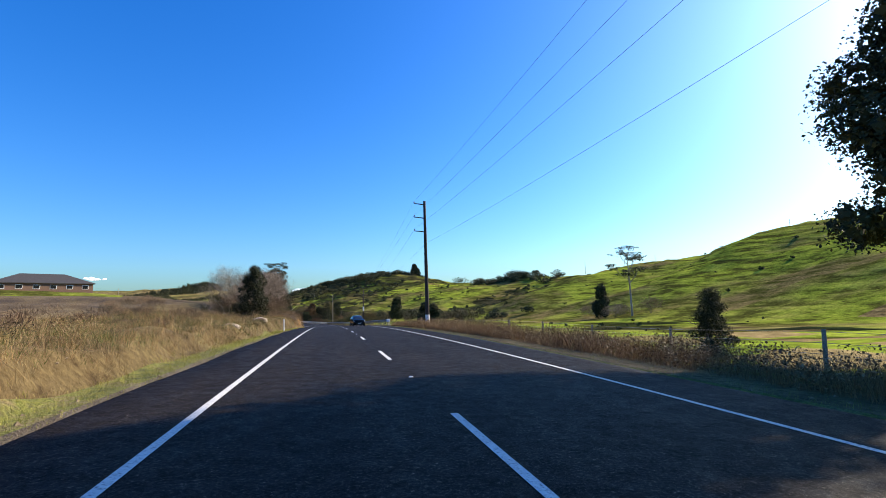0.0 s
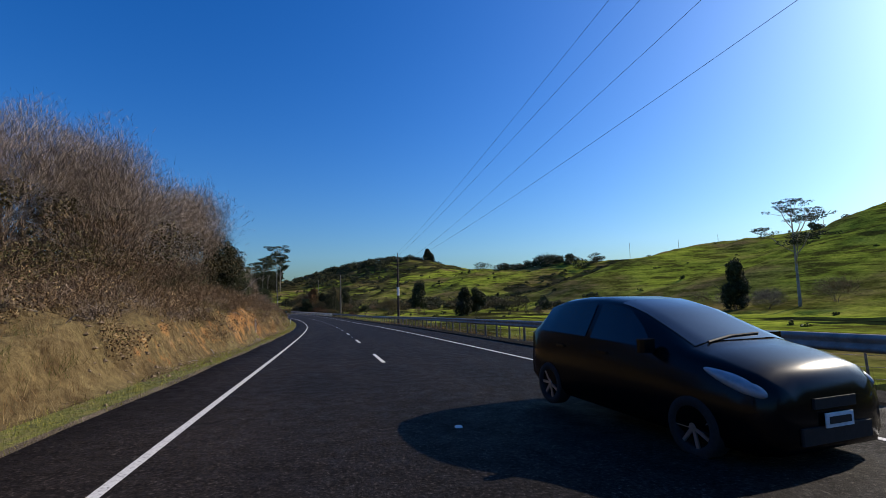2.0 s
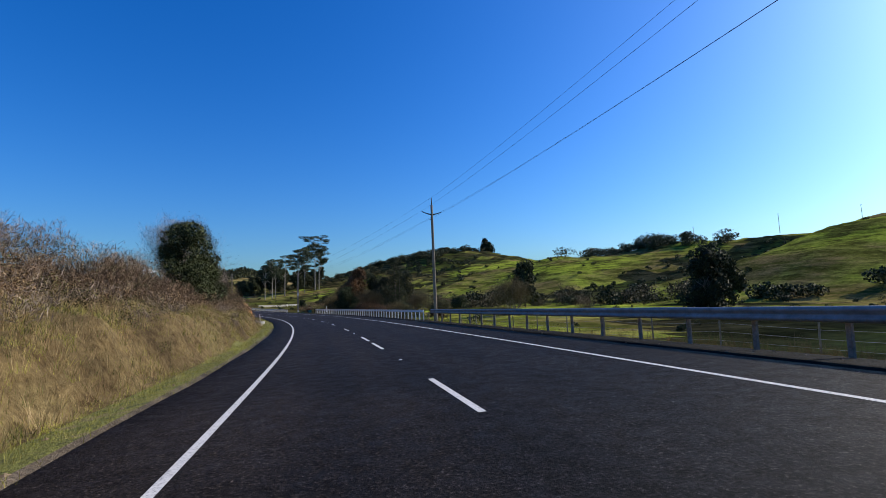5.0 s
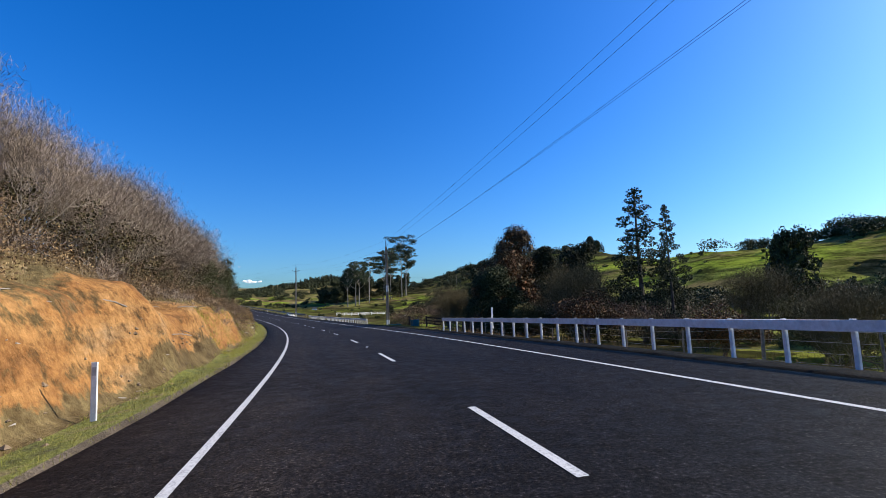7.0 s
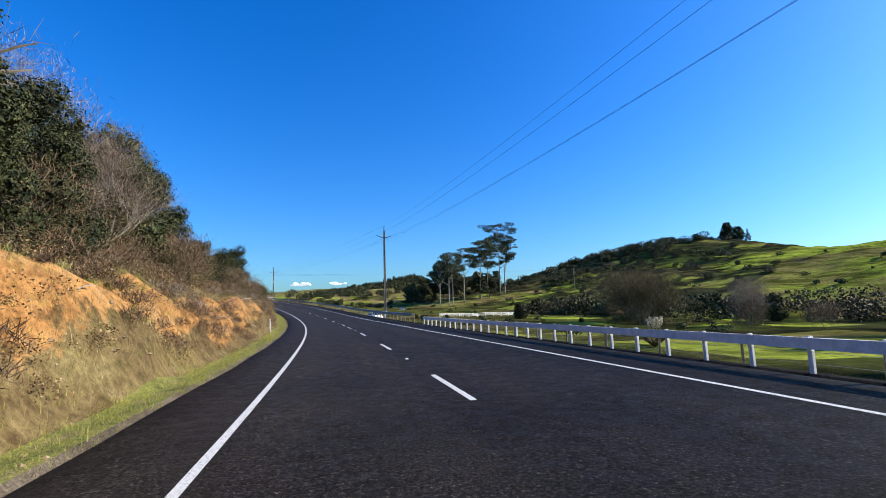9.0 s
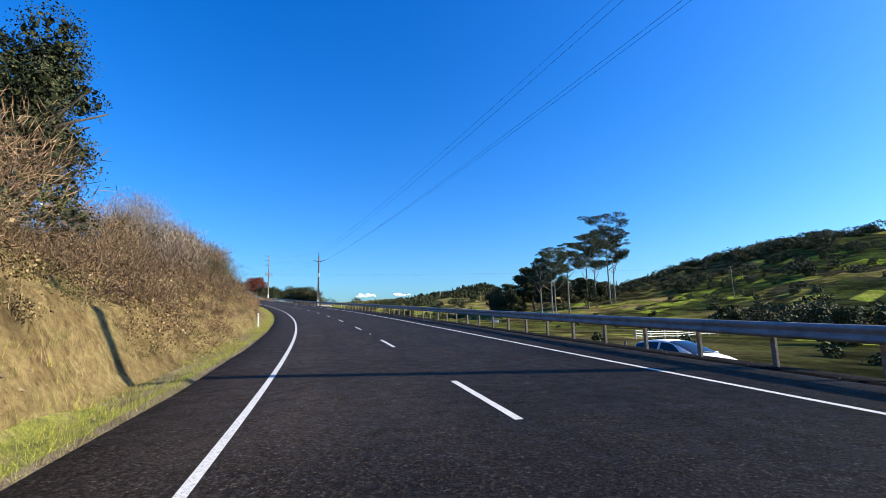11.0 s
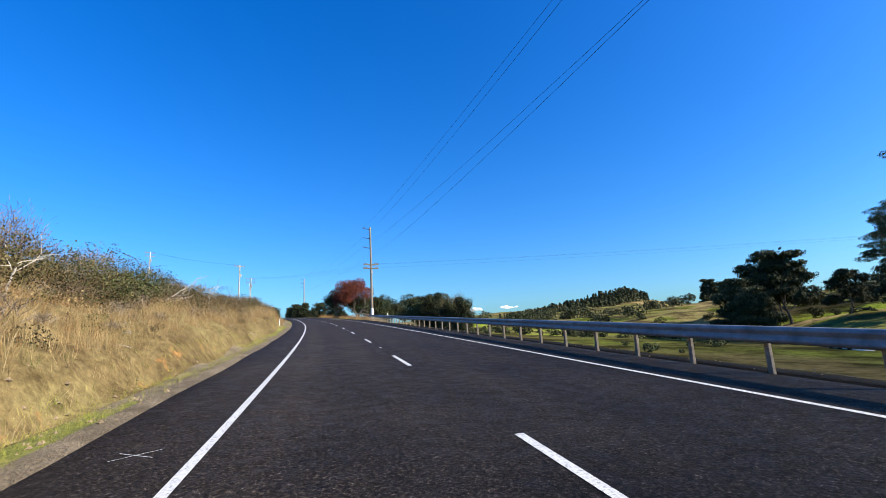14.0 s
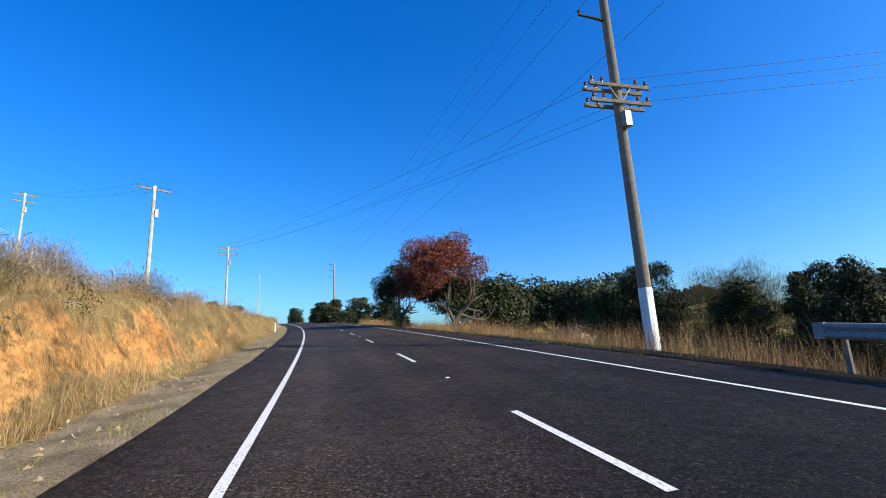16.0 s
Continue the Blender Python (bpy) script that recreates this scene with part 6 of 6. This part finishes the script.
def debris(name, patches, mat, label, stick=False):
    """Stones or sticks lying about, joined in one sheet."""
    rs = np.random.default_rng(len(label))
    b = Build()
    for s0, s1, q0, q1, n, r0, r1 in patches:
        for _ in range(n):
            s, q, r = rs.uniform(s0, s1), rs.uniform(q0, q1), rs.uniform(r0, r1)
            p = at(s, q)
            if stick:
                d = Vector((rs.normal(), rs.normal(), rs.normal() * 0.25)).normalized()
                b.tube([p + Vector((0, 0, 0.03)), p + d * r * 0.5 + Vector((0, 0, 0.06)), p + d * r + Vector((0, 0, 0.02))], [r * 0.02 + 0.004] * 3, 4)
            else:
                k = Matrix.Rotation(rs.uniform(0, 6), 3, "Z")
                vs = [p + k @ Vector((x * r * rs.uniform(0.7, 1.3), y * r * rs.uniform(0.6, 1.0), z * r * rs.uniform(0.5, 0.9))) for x, y, z in ((1, 0, 0.1), (-1, 0, 0), (0, 1, 0.1), (0, -1, 0), (0.1, 0.1, 1), (0, 0, -0.6))]
                b.add(vs, [(0, 2, 4), (2, 1, 4), (1, 3, 4), (3, 0, 4), (2, 0, 5), (1, 2, 5), (3, 1, 5), (0, 3, 5)])
    tagged(new(name, b.mesh(name, MAT[mat])), label, "debris", kind="stuff")


debris("verge_stones", [(-10, 600, -6.6, -4.7, 1500, 0.015, 0.06), (60, 110, -7.2, -5.9, 250, 0.04, 0.13), (362, 436, -7.0, -5.5, 900, 0.025, 0.12), (62, 124, -6.8, -5.5, 420, 0.025, 0.1), (440, 560, -6.9, -5.2, 700, 0.02, 0.07), (210, 330, -6.9, -5.9, 350, 0.03, 0.1), (320, 530, 5.4, 7.5, 500, 0.02, 0.05), (-10, 180, 5.4, 7.5, 300, 0.02, 0.06)], "rubble", "loose stones and clods along the verge")
debris("dead_sticks", [(60, 130, -9.5, -6.2, 160, 0.25, 0.8), (205, 330, -10, -6.2, 220, 0.25, 0.8), (370, 450, -9, -6.1, 150, 0.12, 0.45), (440, 520, -9, -6.2, 60, 0.12, 0.45), (520, 560, -8, -5.9, 60, 0.12, 0.4)], "bark_pale", "dead sticks and cut branches on the bank", True)
tree("scrub", 2, 546.0, -6.9, 1.2, "small dark green bush at the foot of the bank", "bush", "scrub on the bank", wide=1.2)


# ---- oncoming car ----
MAT["car_paint"] = material("black_car_paint", plain_wear((0.002, 0.002, 0.0022), (0.004, 0.004, 0.0045), 2.0, 0.0), 0.2, 0.2)
MAT["glass"] = material("dark_glass", plain_wear((0.01, 0.012, 0.013), (0.014, 0.016, 0.018), 2.0, 0.0), 0.06, 0.5)
MAT["lamp_glass"] = material("clear_lamp_glass", plain_wear((0.22, 0.24, 0.26), (0.36, 0.38, 0.4), 9.0, 0.0), 0.1, 0.6)
MAT["rubber"] = material("tyre_rubber", plain_wear((0.012, 0.012, 0.012), (0.025, 0.025, 0.025), 30.0), 0.8)
MAT["chrome"] = material("alloy", plain_wear((0.45, 0.45, 0.46), (0.6, 0.6, 0.62), 9.0, 0.0), 0.3, 0.5, 0.9)
MAT["black"] = material("black_plastic", plain_wear((0.01, 0.01, 0.01), (0.02, 0.02, 0.02), 20.0), 0.6)


def hatchback(m, label, coat="car_paint", group=""):
    """A small one-box hatchback; its nose points to -y, wheels on z = 0."""
    t = thing("car", m, label, "car", group)
    # stations from nose to tail: y, half width at the sill, half width at the belt, belt height, roof height, roof half width, bottom
    st = [(-1.95, 0.52, 0.50, 0.60, 0.68, 0.42, 0.26), (-1.90, 0.70, 0.66, 0.68, 0.80, 0.54, 0.19), (-1.78, 0.80, 0.77, 0.76, 0.90, 0.63, 0.17), (-1.50, 0.84, 0.82, 0.85, 0.99, 0.68, 0.17),
          (-1.15, 0.85, 0.84, 0.92, 1.06, 0.67, 0.17), (-0.80, 0.85, 0.845, 0.95, 1.21, 0.62, 0.17), (-0.40, 0.85, 0.845, 0.97, 1.38, 0.59, 0.17), (-0.05, 0.85, 0.845, 0.975, 1.48, 0.575, 0.17), (0.35, 0.85, 0.845, 0.98, 1.52, 0.57, 0.17),
          (0.80, 0.85, 0.84, 0.99, 1.525, 0.56, 0.17), (1.25, 0.845, 0.835, 1.00, 1.49, 0.55, 0.18), (1.60, 0.83, 0.82, 1.00, 1.41, 0.54, 0.20), (1.82, 0.80, 0.78, 0.98, 1.17, 0.58, 0.26), (1.93, 0.70, 0.68, 0.85, 0.95, 0.55, 0.30)]
    n = 14
    R_ = []
    for y, ws, wb, zb, zr, wr, z0 in st:
        half = [(ws * 0.9, z0), (ws, z0 + 0.12), (ws + 0.005, z0 + 0.35), (wb, zb), (wb * 0.35 + wr * 0.65, zb * 0.42 + zr * 0.58), (wr, zr - 0.045), (wr * 0.7, zr)]
        R_.append([Vector((-x, y, z)) for x, z in half] + [Vector((x, y, z)) for x, z in half[::-1]])

    def surf(i, j):
        a, c = min(int(i), len(st) - 2), min(int(j), n - 2)
        u, v = i - a, j - c
        return R_[a][c] * (1 - u) * (1 - v) + R_[a + 1][c] * u * (1 - v) + R_[a][c + 1] * (1 - u) * v + R_[a + 1][c + 1] * u * v

    b = Build()
    rows_ = np.arange(0, len(st) - 1 + 0.01, 0.5)
    b.v = [tuple(surf(i, j)) for i in rows_ for j in range(n)]
    for i in range(len(rows_) - 1):
        for j in range(n):
            a, c = i * n + j, i * n + (j + 1) % n
            b.f.append((a, c, c + n, a + n))
            b.m.append(0)
    b.f += [tuple(range(n))[::-1], tuple(range((len(rows_) - 1) * n, len(rows_) * n))]
    b.m += [0, 0]
    part("body", b, MAT[coat], t, smooth=True)

    def patch(name, i0, i1, j0, j1, mat, lab="", ni=8, nj=6, shape=None, lift=0.008):
        """A panel that lies on the body's skin."""
        bb = Build()
        for top in (lift, -0.015):
            for a in range(ni + 1):
                for c in range(nj + 1):
                    i, j = i0 + (i1 - i0) * a / ni, j0 + (j1 - j0) * c / nj
                    if shape:
                        i, j = shape(i, j, a / ni, c / nj)
                    p = surf(i, j)
                    nrm = (surf(min(i + 0.05, len(st) - 1), j) - surf(max(i - 0.05, 0), j)).cross(surf(i, min(j + 0.05, n - 1)) - surf(i, max(j - 0.05, 0))).normalized()
                    if nrm.dot(p - Vector((0, p.y * 0.9, 0.7))) < 0:
                        nrm = -nrm
                    bb.v.append(tuple(p + nrm * top))
        w = nj + 1
        o = (ni + 1) * w
        for a in range(ni):
            for c in range(nj):
                k = a * w + c
                bb.f += [(k, k + 1, k + w + 1, k + w), (o + k + w, o + k + w + 1, o + k + 1, o + k)]
        bb.m = [0] * len(bb.f)
        return part(name, bb, mat, t, lab, smooth=True)

    patch("windscreen", 4.05, 7.1, 5.1, 7.9, MAT["glass"], "dark tinted windscreen")
    patch("rear_window", 11.1, 12.0, 5.2, 7.8, MAT["glass"])
    for k in (-1, 1):
        mirror_j = (lambda j: j) if k < 0 else (lambda j: 13 - j)
        patch("side_window", 5.0, 7.9, mirror_j(3.1), mirror_j(4.85), MAT["glass"], "", 8, 6, lambda i, j, a, c: (i + (1 - a) * (abs(j - mirror_j(3.1)) * 0.85), j))
        patch("side_window", 8.15, 10.9, mirror_j(3.12), mirror_j(4.8), MAT["glass"])
        bm = bmesh.new()
        bmesh.ops.create_icosphere(bm, subdivisions=3, radius=1)
        tip, end = Vector((k * 0.835, -1.38, 0.865)), Vector((k * 0.70, -1.88, 0.69))
        for v in bm.verts:
            u = (v.co.y + 1) / 2
            fat = 0.55 + 0.45 * (1 - u)
            v.co = end.lerp(tip, u) + Vector((k * v.co.x * 0.10 * fat, 0, v.co.z * 0.085 * fat))
        bb = Build()
        bb.v = [tuple(v.co) for v in bm.verts]
        bm.verts.index_update()
        bb.f = [tuple(v.index for v in f.verts)[::k] for f in bm.faces]
        bb.m = [0] * len(bb.f)
        bm.free()
        part("headlight", bb, MAT["lamp_glass"], t, "clear swept-back headlight", smooth=True)
        bb = Build()
        bb.box((k * 0.94, -0.78, 1.02), (0.2, 0.11, 0.14), bevel=0.05)
        part("mirror", bb, MAT[coat], t)
        for y in (0.05, 0.95):
            bb = Build()
            bb.box((k * 0.858, y, 0.86), (0.03, 0.17, 0.03), bevel=0.008)
            part("door_handle", bb, MAT[coat], t)
        for y in (-1.22, 1.28):
            w = Build()
            ring = [(0.29, -0.085), (0.285, -0.095), (0.20, -0.095), (0.19, -0.06), (0.19, 0.06), (0.20, 0.095), (0.285, 0.095), (0.29, 0.085)]
            N = 24
            w.v = [(k * 0.765 + x, y + r * math.cos(2 * math.pi * i / N), 0.29 + r * math.sin(2 * math.pi * i / N)) for i in range(N) for r, x in ring]
            w.f = [(i * 8 + j, ((i + 1) % N) * 8 + j, ((i + 1) % N) * 8 + (j + 1) % 8, i * 8 + (j + 1) % 8) for i in range(N) for j in range(8)]
            w.m = [0] * len(w.f)
            wheel = part("wheel", w, MAT["rubber"], t, smooth=True)
            r = Build()
            for i in range(7):
                a = 2 * math.pi * i / 7
                r.box((k * 0.835, y + 0.1 * math.cos(a), 0.29 + 0.1 * math.sin(a)), (0.02, 0.2, 0.035), Matrix.Rotation(a, 3, "X"), bevel=0.005)
            r.tube([(k * 0.80, y, 0.29), (k * 0.85, y, 0.29)], [0.05, 0.04], 10)
            part("rim", r, MAT["chrome"], wheel, "silver alloy spokes")
    for nm, c, sz, mt in (("grille", (0, -1.945, 0.60), (0.55, 0.05, 0.09), "black"), ("bumper_intake", (0, -1.95, 0.34), (0.9, 0.05, 0.14), "black"), ("number_plate", (0, -1.985, 0.46), (0.36, 0.015, 0.12), "white")):
        bb = Build()
        bb.box(c, sz, bevel=0.01)
        pl = part(nm, bb, MAT[mt], t)
    bb = Build()
    bb.box((0, -1.994, 0.46), (0.28, 0.006, 0.06))
    part("plate_bar", bb, MAT["black"], pl)
    bb = Build()
    bb.tube([(-0.5, -1.16, 1.07), (-0.1, -1.08, 1.11), (0.35, -1.05, 1.12)], [0.012, 0.012, 0.01], 5)
    part("wiper", bb, MAT["black"], t)
    return t


cs, cq = 54.0, 2.58
x, y = plan(cs, cq)
hatchback(pose(float(x), float(y), float(road_z(cs, cq)) + 0.003, 0, 0, math.degrees(float(heading(cs))) + 5.5), "black five-door hatchback in the oncoming lane")


# ---- buildings ----
MAT["weatherboard"] = material("weatherboard", plain_wear((0.42, 0.38, 0.32), (0.6, 0.56, 0.5), 4.0), 0.8)
MAT["roof"] = material("dark_roofing", plain_wear((0.03, 0.028, 0.028), (0.06, 0.055, 0.05), 2.0), 0.7)
MAT["brick"] = material("brown_brick", plain_wear((0.16, 0.09, 0.06), (0.26, 0.16, 0.11), 8.0), 0.9)


def house(m, w, d, h, rise, wall, label, windows=4):
    t = thing("house", m, label, "house", "farm buildings")
    b = Build()
    for c, sz in (((0, -d / 2, h / 2 - 0.5), (w, 0.2, h + 1)), ((0, d / 2, h / 2 - 0.5), (w, 0.2, h + 1)), ((-w / 2, 0, h / 2 - 0.5), (0.2, d - 0.2, h + 1)), ((w / 2, 0, h / 2 - 0.5), (0.2, d - 0.2, h + 1))):
        b.box(c, sz)
    part("wall", b, MAT[wall], t)
    b = Build()
    o, r = 0.6, max(0.0, w / 2 - d / 2)
    vs = [(-w / 2 - o, -d / 2 - o, h), (w / 2 + o, -d / 2 - o, h), (w / 2 + o, d / 2 + o, h), (-w / 2 - o, d / 2 + o, h), (-r, 0, h + rise), (r, 0, h + rise)]
    vs += [(x_, y_, z_ - 0.2) for x_, y_, z_ in vs[:4]]
    b.add(vs, [(0, 1, 5, 4), (1, 2, 5), (2, 3, 4, 5), (3, 0, 4), (0, 6, 7, 1), (1, 7, 8, 2), (2, 8, 9, 3), (3, 9, 6, 0), (9, 8, 7, 6)])
    roof = part("roof", b, MAT["roof"], t)
    for side_ in (-1, 1):
        for i in range(windows):
            xx = -w / 2 + w * (i + 0.5) / windows
            b = Build()
            b.box((xx, side_ * (d / 2 + 0.1), h * 0.55), (1.7, 0.08, 1.3), bevel=0.02)
            wn_ = part("window", b, MAT["white"], t)
            b = Build()
            b.box((xx, side_ * (d / 2 + 0.13), h * 0.55), (1.45, 0.05, 1.05))
            part("pane", b, MAT["glass"], wn_)
    return t


house(place(171.0, -84.0, 0.3, 25), 24, 13, 2.8, 3.2, "brick", "low brick house with a dark hipped roof on the rise", 6)
house(place(336.0, 309.0, 0.3, 30), 16, 9, 3.0, 2.4, "weatherboard", "pale farmhouse among dark trees on the hilltop", 4)
house(place(660.0, 30.0, 0.3, 5), 12, 8, 3.2, 2.2, "white", "small white house far down the road", 3)
house(place(516.0, 100.0, -0.9, 60), 9, 3.0, 2.0, 0.5, "white", "long low white farm shed in the paddock", 3)
house(place(600.0, 52.0, 0.3, 20), 13, 8, 2.8, 2.0, "weatherboard", "pale house behind the garden trees", 3)


# ---- white yard rails in the paddock ----
t = thing("yard_fence", Matrix(), "white painted timber yard rails in the paddock", "fence", "farm fences")
pts = [at(398.8 + 11.9 * i / 9, 42.2 + 37 * i / 9) for i in range(10)]
for p in pts:
    b = Build()
    b.box((p.x, p.y, p.z + 0.4), (0.13, 0.13, 1.7), bevel=0.015)
    part("post", b, MAT["white"], t)
for p, p2 in zip(pts[:-1], pts[1:]):
    for z in (0.45, 0.8, 1.15):
        b = Build()
        b.tube([p + Vector((0, 0, z)), p2 + Vector((0, 0, z))], [0.06, 0.06], 4)
        part("rail", b, MAT["white"], t)

# ---- farm gate by the drive ----
t = thing("timber_gate", Matrix(), "low weathered timber rail fence at the drive", "gate", "farm fences")
pts = [at(257.2, 9.8), at(256.0, 11.6), at(254.4, 13.6)]
for p in pts + [at(262.5, 9.6), at(247.0, 9.5), at(250.0, 9.6)]:
    b = Build()
    b.box((p.x, p.y, p.z + 0.35), (0.16, 0.16, 1.5), bevel=0.02)
    part("post", b, MAT["darkpole"], t)
for p, p2 in zip(pts[:-1], pts[1:]):
    for z in (0.35, 0.65, 0.95):
        b = Build()
        b.tube([p + Vector((0, 0, z)), p2 + Vector((0, 0, z))], [0.06, 0.06], 4)
        part("rail", b, MAT["darkpole"], t)


MAT["teal"] = material("teal_plastic", plain_wear((0.01, 0.09, 0.11), (0.02, 0.15, 0.17), 6.0, 0.1), 0.5)
for s_, q_, w_, h_, lab in ((259.5, 9.3, 0.75, 0.62, "small teal plastic bin beside the drive"), (268.5, 9.6, 1.5, 0.5, "low teal plastic crate on the grass by the drive")):
    t = thing("bin", place(s_, q_, 0.0, 12), lab, "bin", "bins by the drive")
    b = Build()
    b.box((0, 0, h_ / 2 - 0.02), (w_ * 0.9, 0.6, h_), taper=1.08, bevel=0.05)
    part("body", b, MAT["teal"], t)
    b = Build()
    b.box((0, 0, h_ + 0.01), (w_ * 1.02, 0.68, 0.06), bevel=0.04)
    part("lid", b, MAT["teal"], t)

MAT["plume"] = leaf_mat("plumes", (0.5, 0.44, 0.33), (0.62, 0.56, 0.44), (0.72, 0.67, 0.55))


def toetoe(m, label):
    """A tussock of long arching leaves with pale plumes on tall stems."""
    ob = thing("pampas_grass", m, label, "pampas grass", "pampas clumps")
    rs_ = np.random.default_rng(5)
    n = 260
    a = rs_.uniform(0, 2 * math.pi, n)
    T = np.stack([np.cos(a) * 0.7, np.sin(a) * 0.7, rs_.uniform(0.5, 1.2, n)], 1)
    T /= np.linalg.norm(T, axis=1)[:, None]
    l = rs_.uniform(0.5, 0.9, n)
    part("leaf_tuft", quad_mesh("leaf_tuft", quads(T * l[:, None], unit(rs_, n), T, np.full(n, 0.02), l), MAT["leaf_olive"]), None, ob)
    for k in range(6):
        a = 2 * math.pi * k / 6
        d = np.array([math.cos(a) * 0.22, math.sin(a) * 0.22, 1.0])
        b = Build()
        b.tube([(0, 0, 0), tuple(d * 1.9)], [0.015, 0.01], 5)
        st = part("stem", b, MAT["dry"], ob)
        C = d * rs_.uniform(1.7, 2.4, (110, 1)) + rs_.normal(size=(110, 3)) * 0.05
        N = unit(rs_, 110)
        part("plume", quad_mesh("plume", quads(C, N, np.cross(N, unit(rs_, 110)), np.full(110, 0.03), np.full(110, 0.1)), MAT["plume"]), None, st, "pale feathery plume")


toetoe(place(315.0, 27.0), "clump of pampas grass with pale plumes in the paddock")
toetoe(place(313.6, 25.4), "clump of pampas grass with pale plumes in the paddock")
hatchback(place(302.0, 41.0, 0.05, 60), "white parked car under the trees", "white", "parked vehicles")
hatchback(place(362.0, 11.0, 0.05, 8), "white parked car below the road", "white", "parked vehicles")


# ---- small fair-weather clouds low over the horizon ----
MAT["cloud"] = material("cloud", plain_wear((0.82, 0.83, 0.85), (0.9, 0.9, 0.9), 0.004, 0.0), 1.0, 0.0)
glow = MAT["cloud"].node_tree.nodes["Principled BSDF"]
glow.inputs["Emission Color"].default_value = (0.8, 0.86, 0.95, 1)     # sunlight scattered through the far cloud
glow.inputs["Emission Strength"].default_value = 0.3


def cloud(az, el, width, tall, seed):
    """A heap of soft puffs with a flat base, far out; az from +y towards +x."""
    r = random.Random(seed)
    d = 3600.0
    c = Vector((d * math.sin(radians(az)), d * math.cos(radians(az)) + 200, d * math.tan(radians(el))))
    across = Vector((math.cos(radians(az)), -math.sin(radians(az)), 0))
    bm = bmesh.new()
    for _ in range(16):
        u = r.uniform(-1, 1)
        k = (1 - u * u) ** 0.7
        size = tall * (0.25 + 0.4 * k) * r.uniform(0.6, 1.1)
        m = Matrix.Translation(c + across * (u * width / 2) + Vector((0, 0, size * 0.5 + tall * 0.35 * k * r.random()))) @ Matrix.Diagonal((size * 1.5, size * 1.5, size * 0.8, 1))
        bmesh.ops.create_icosphere(bm, subdivisions=2, radius=1, matrix=m)
    for v in bm.verts:
        v.co += Vector((0, 0, 1)) * 14 * noise.noise(v.co * 0.02) + across * 14 * noise.noise(v.co * 0.03)
    me = bpy.data.meshes.new("cloud")
    bm.to_mesh(me)
    bm.free()
    me.materials.append(MAT["cloud"])
    me.polygons.foreach_set("use_smooth", np.ones(len(me.polygons), bool))
    tagged(new("backdrop_cloud", me), "small white cumulus cloud low over the horizon", "cloud", kind="structure")


for az, el, width, tall, seed in ((-29.0, 3.5, 150, 22, 1), (-25.0, 3.6, 120, 18, 2), (-3.6, 2.25, 150, 26, 3), (2.5, 2.4, 190, 30, 4)):
    cloud(az, el, width, tall, seed)
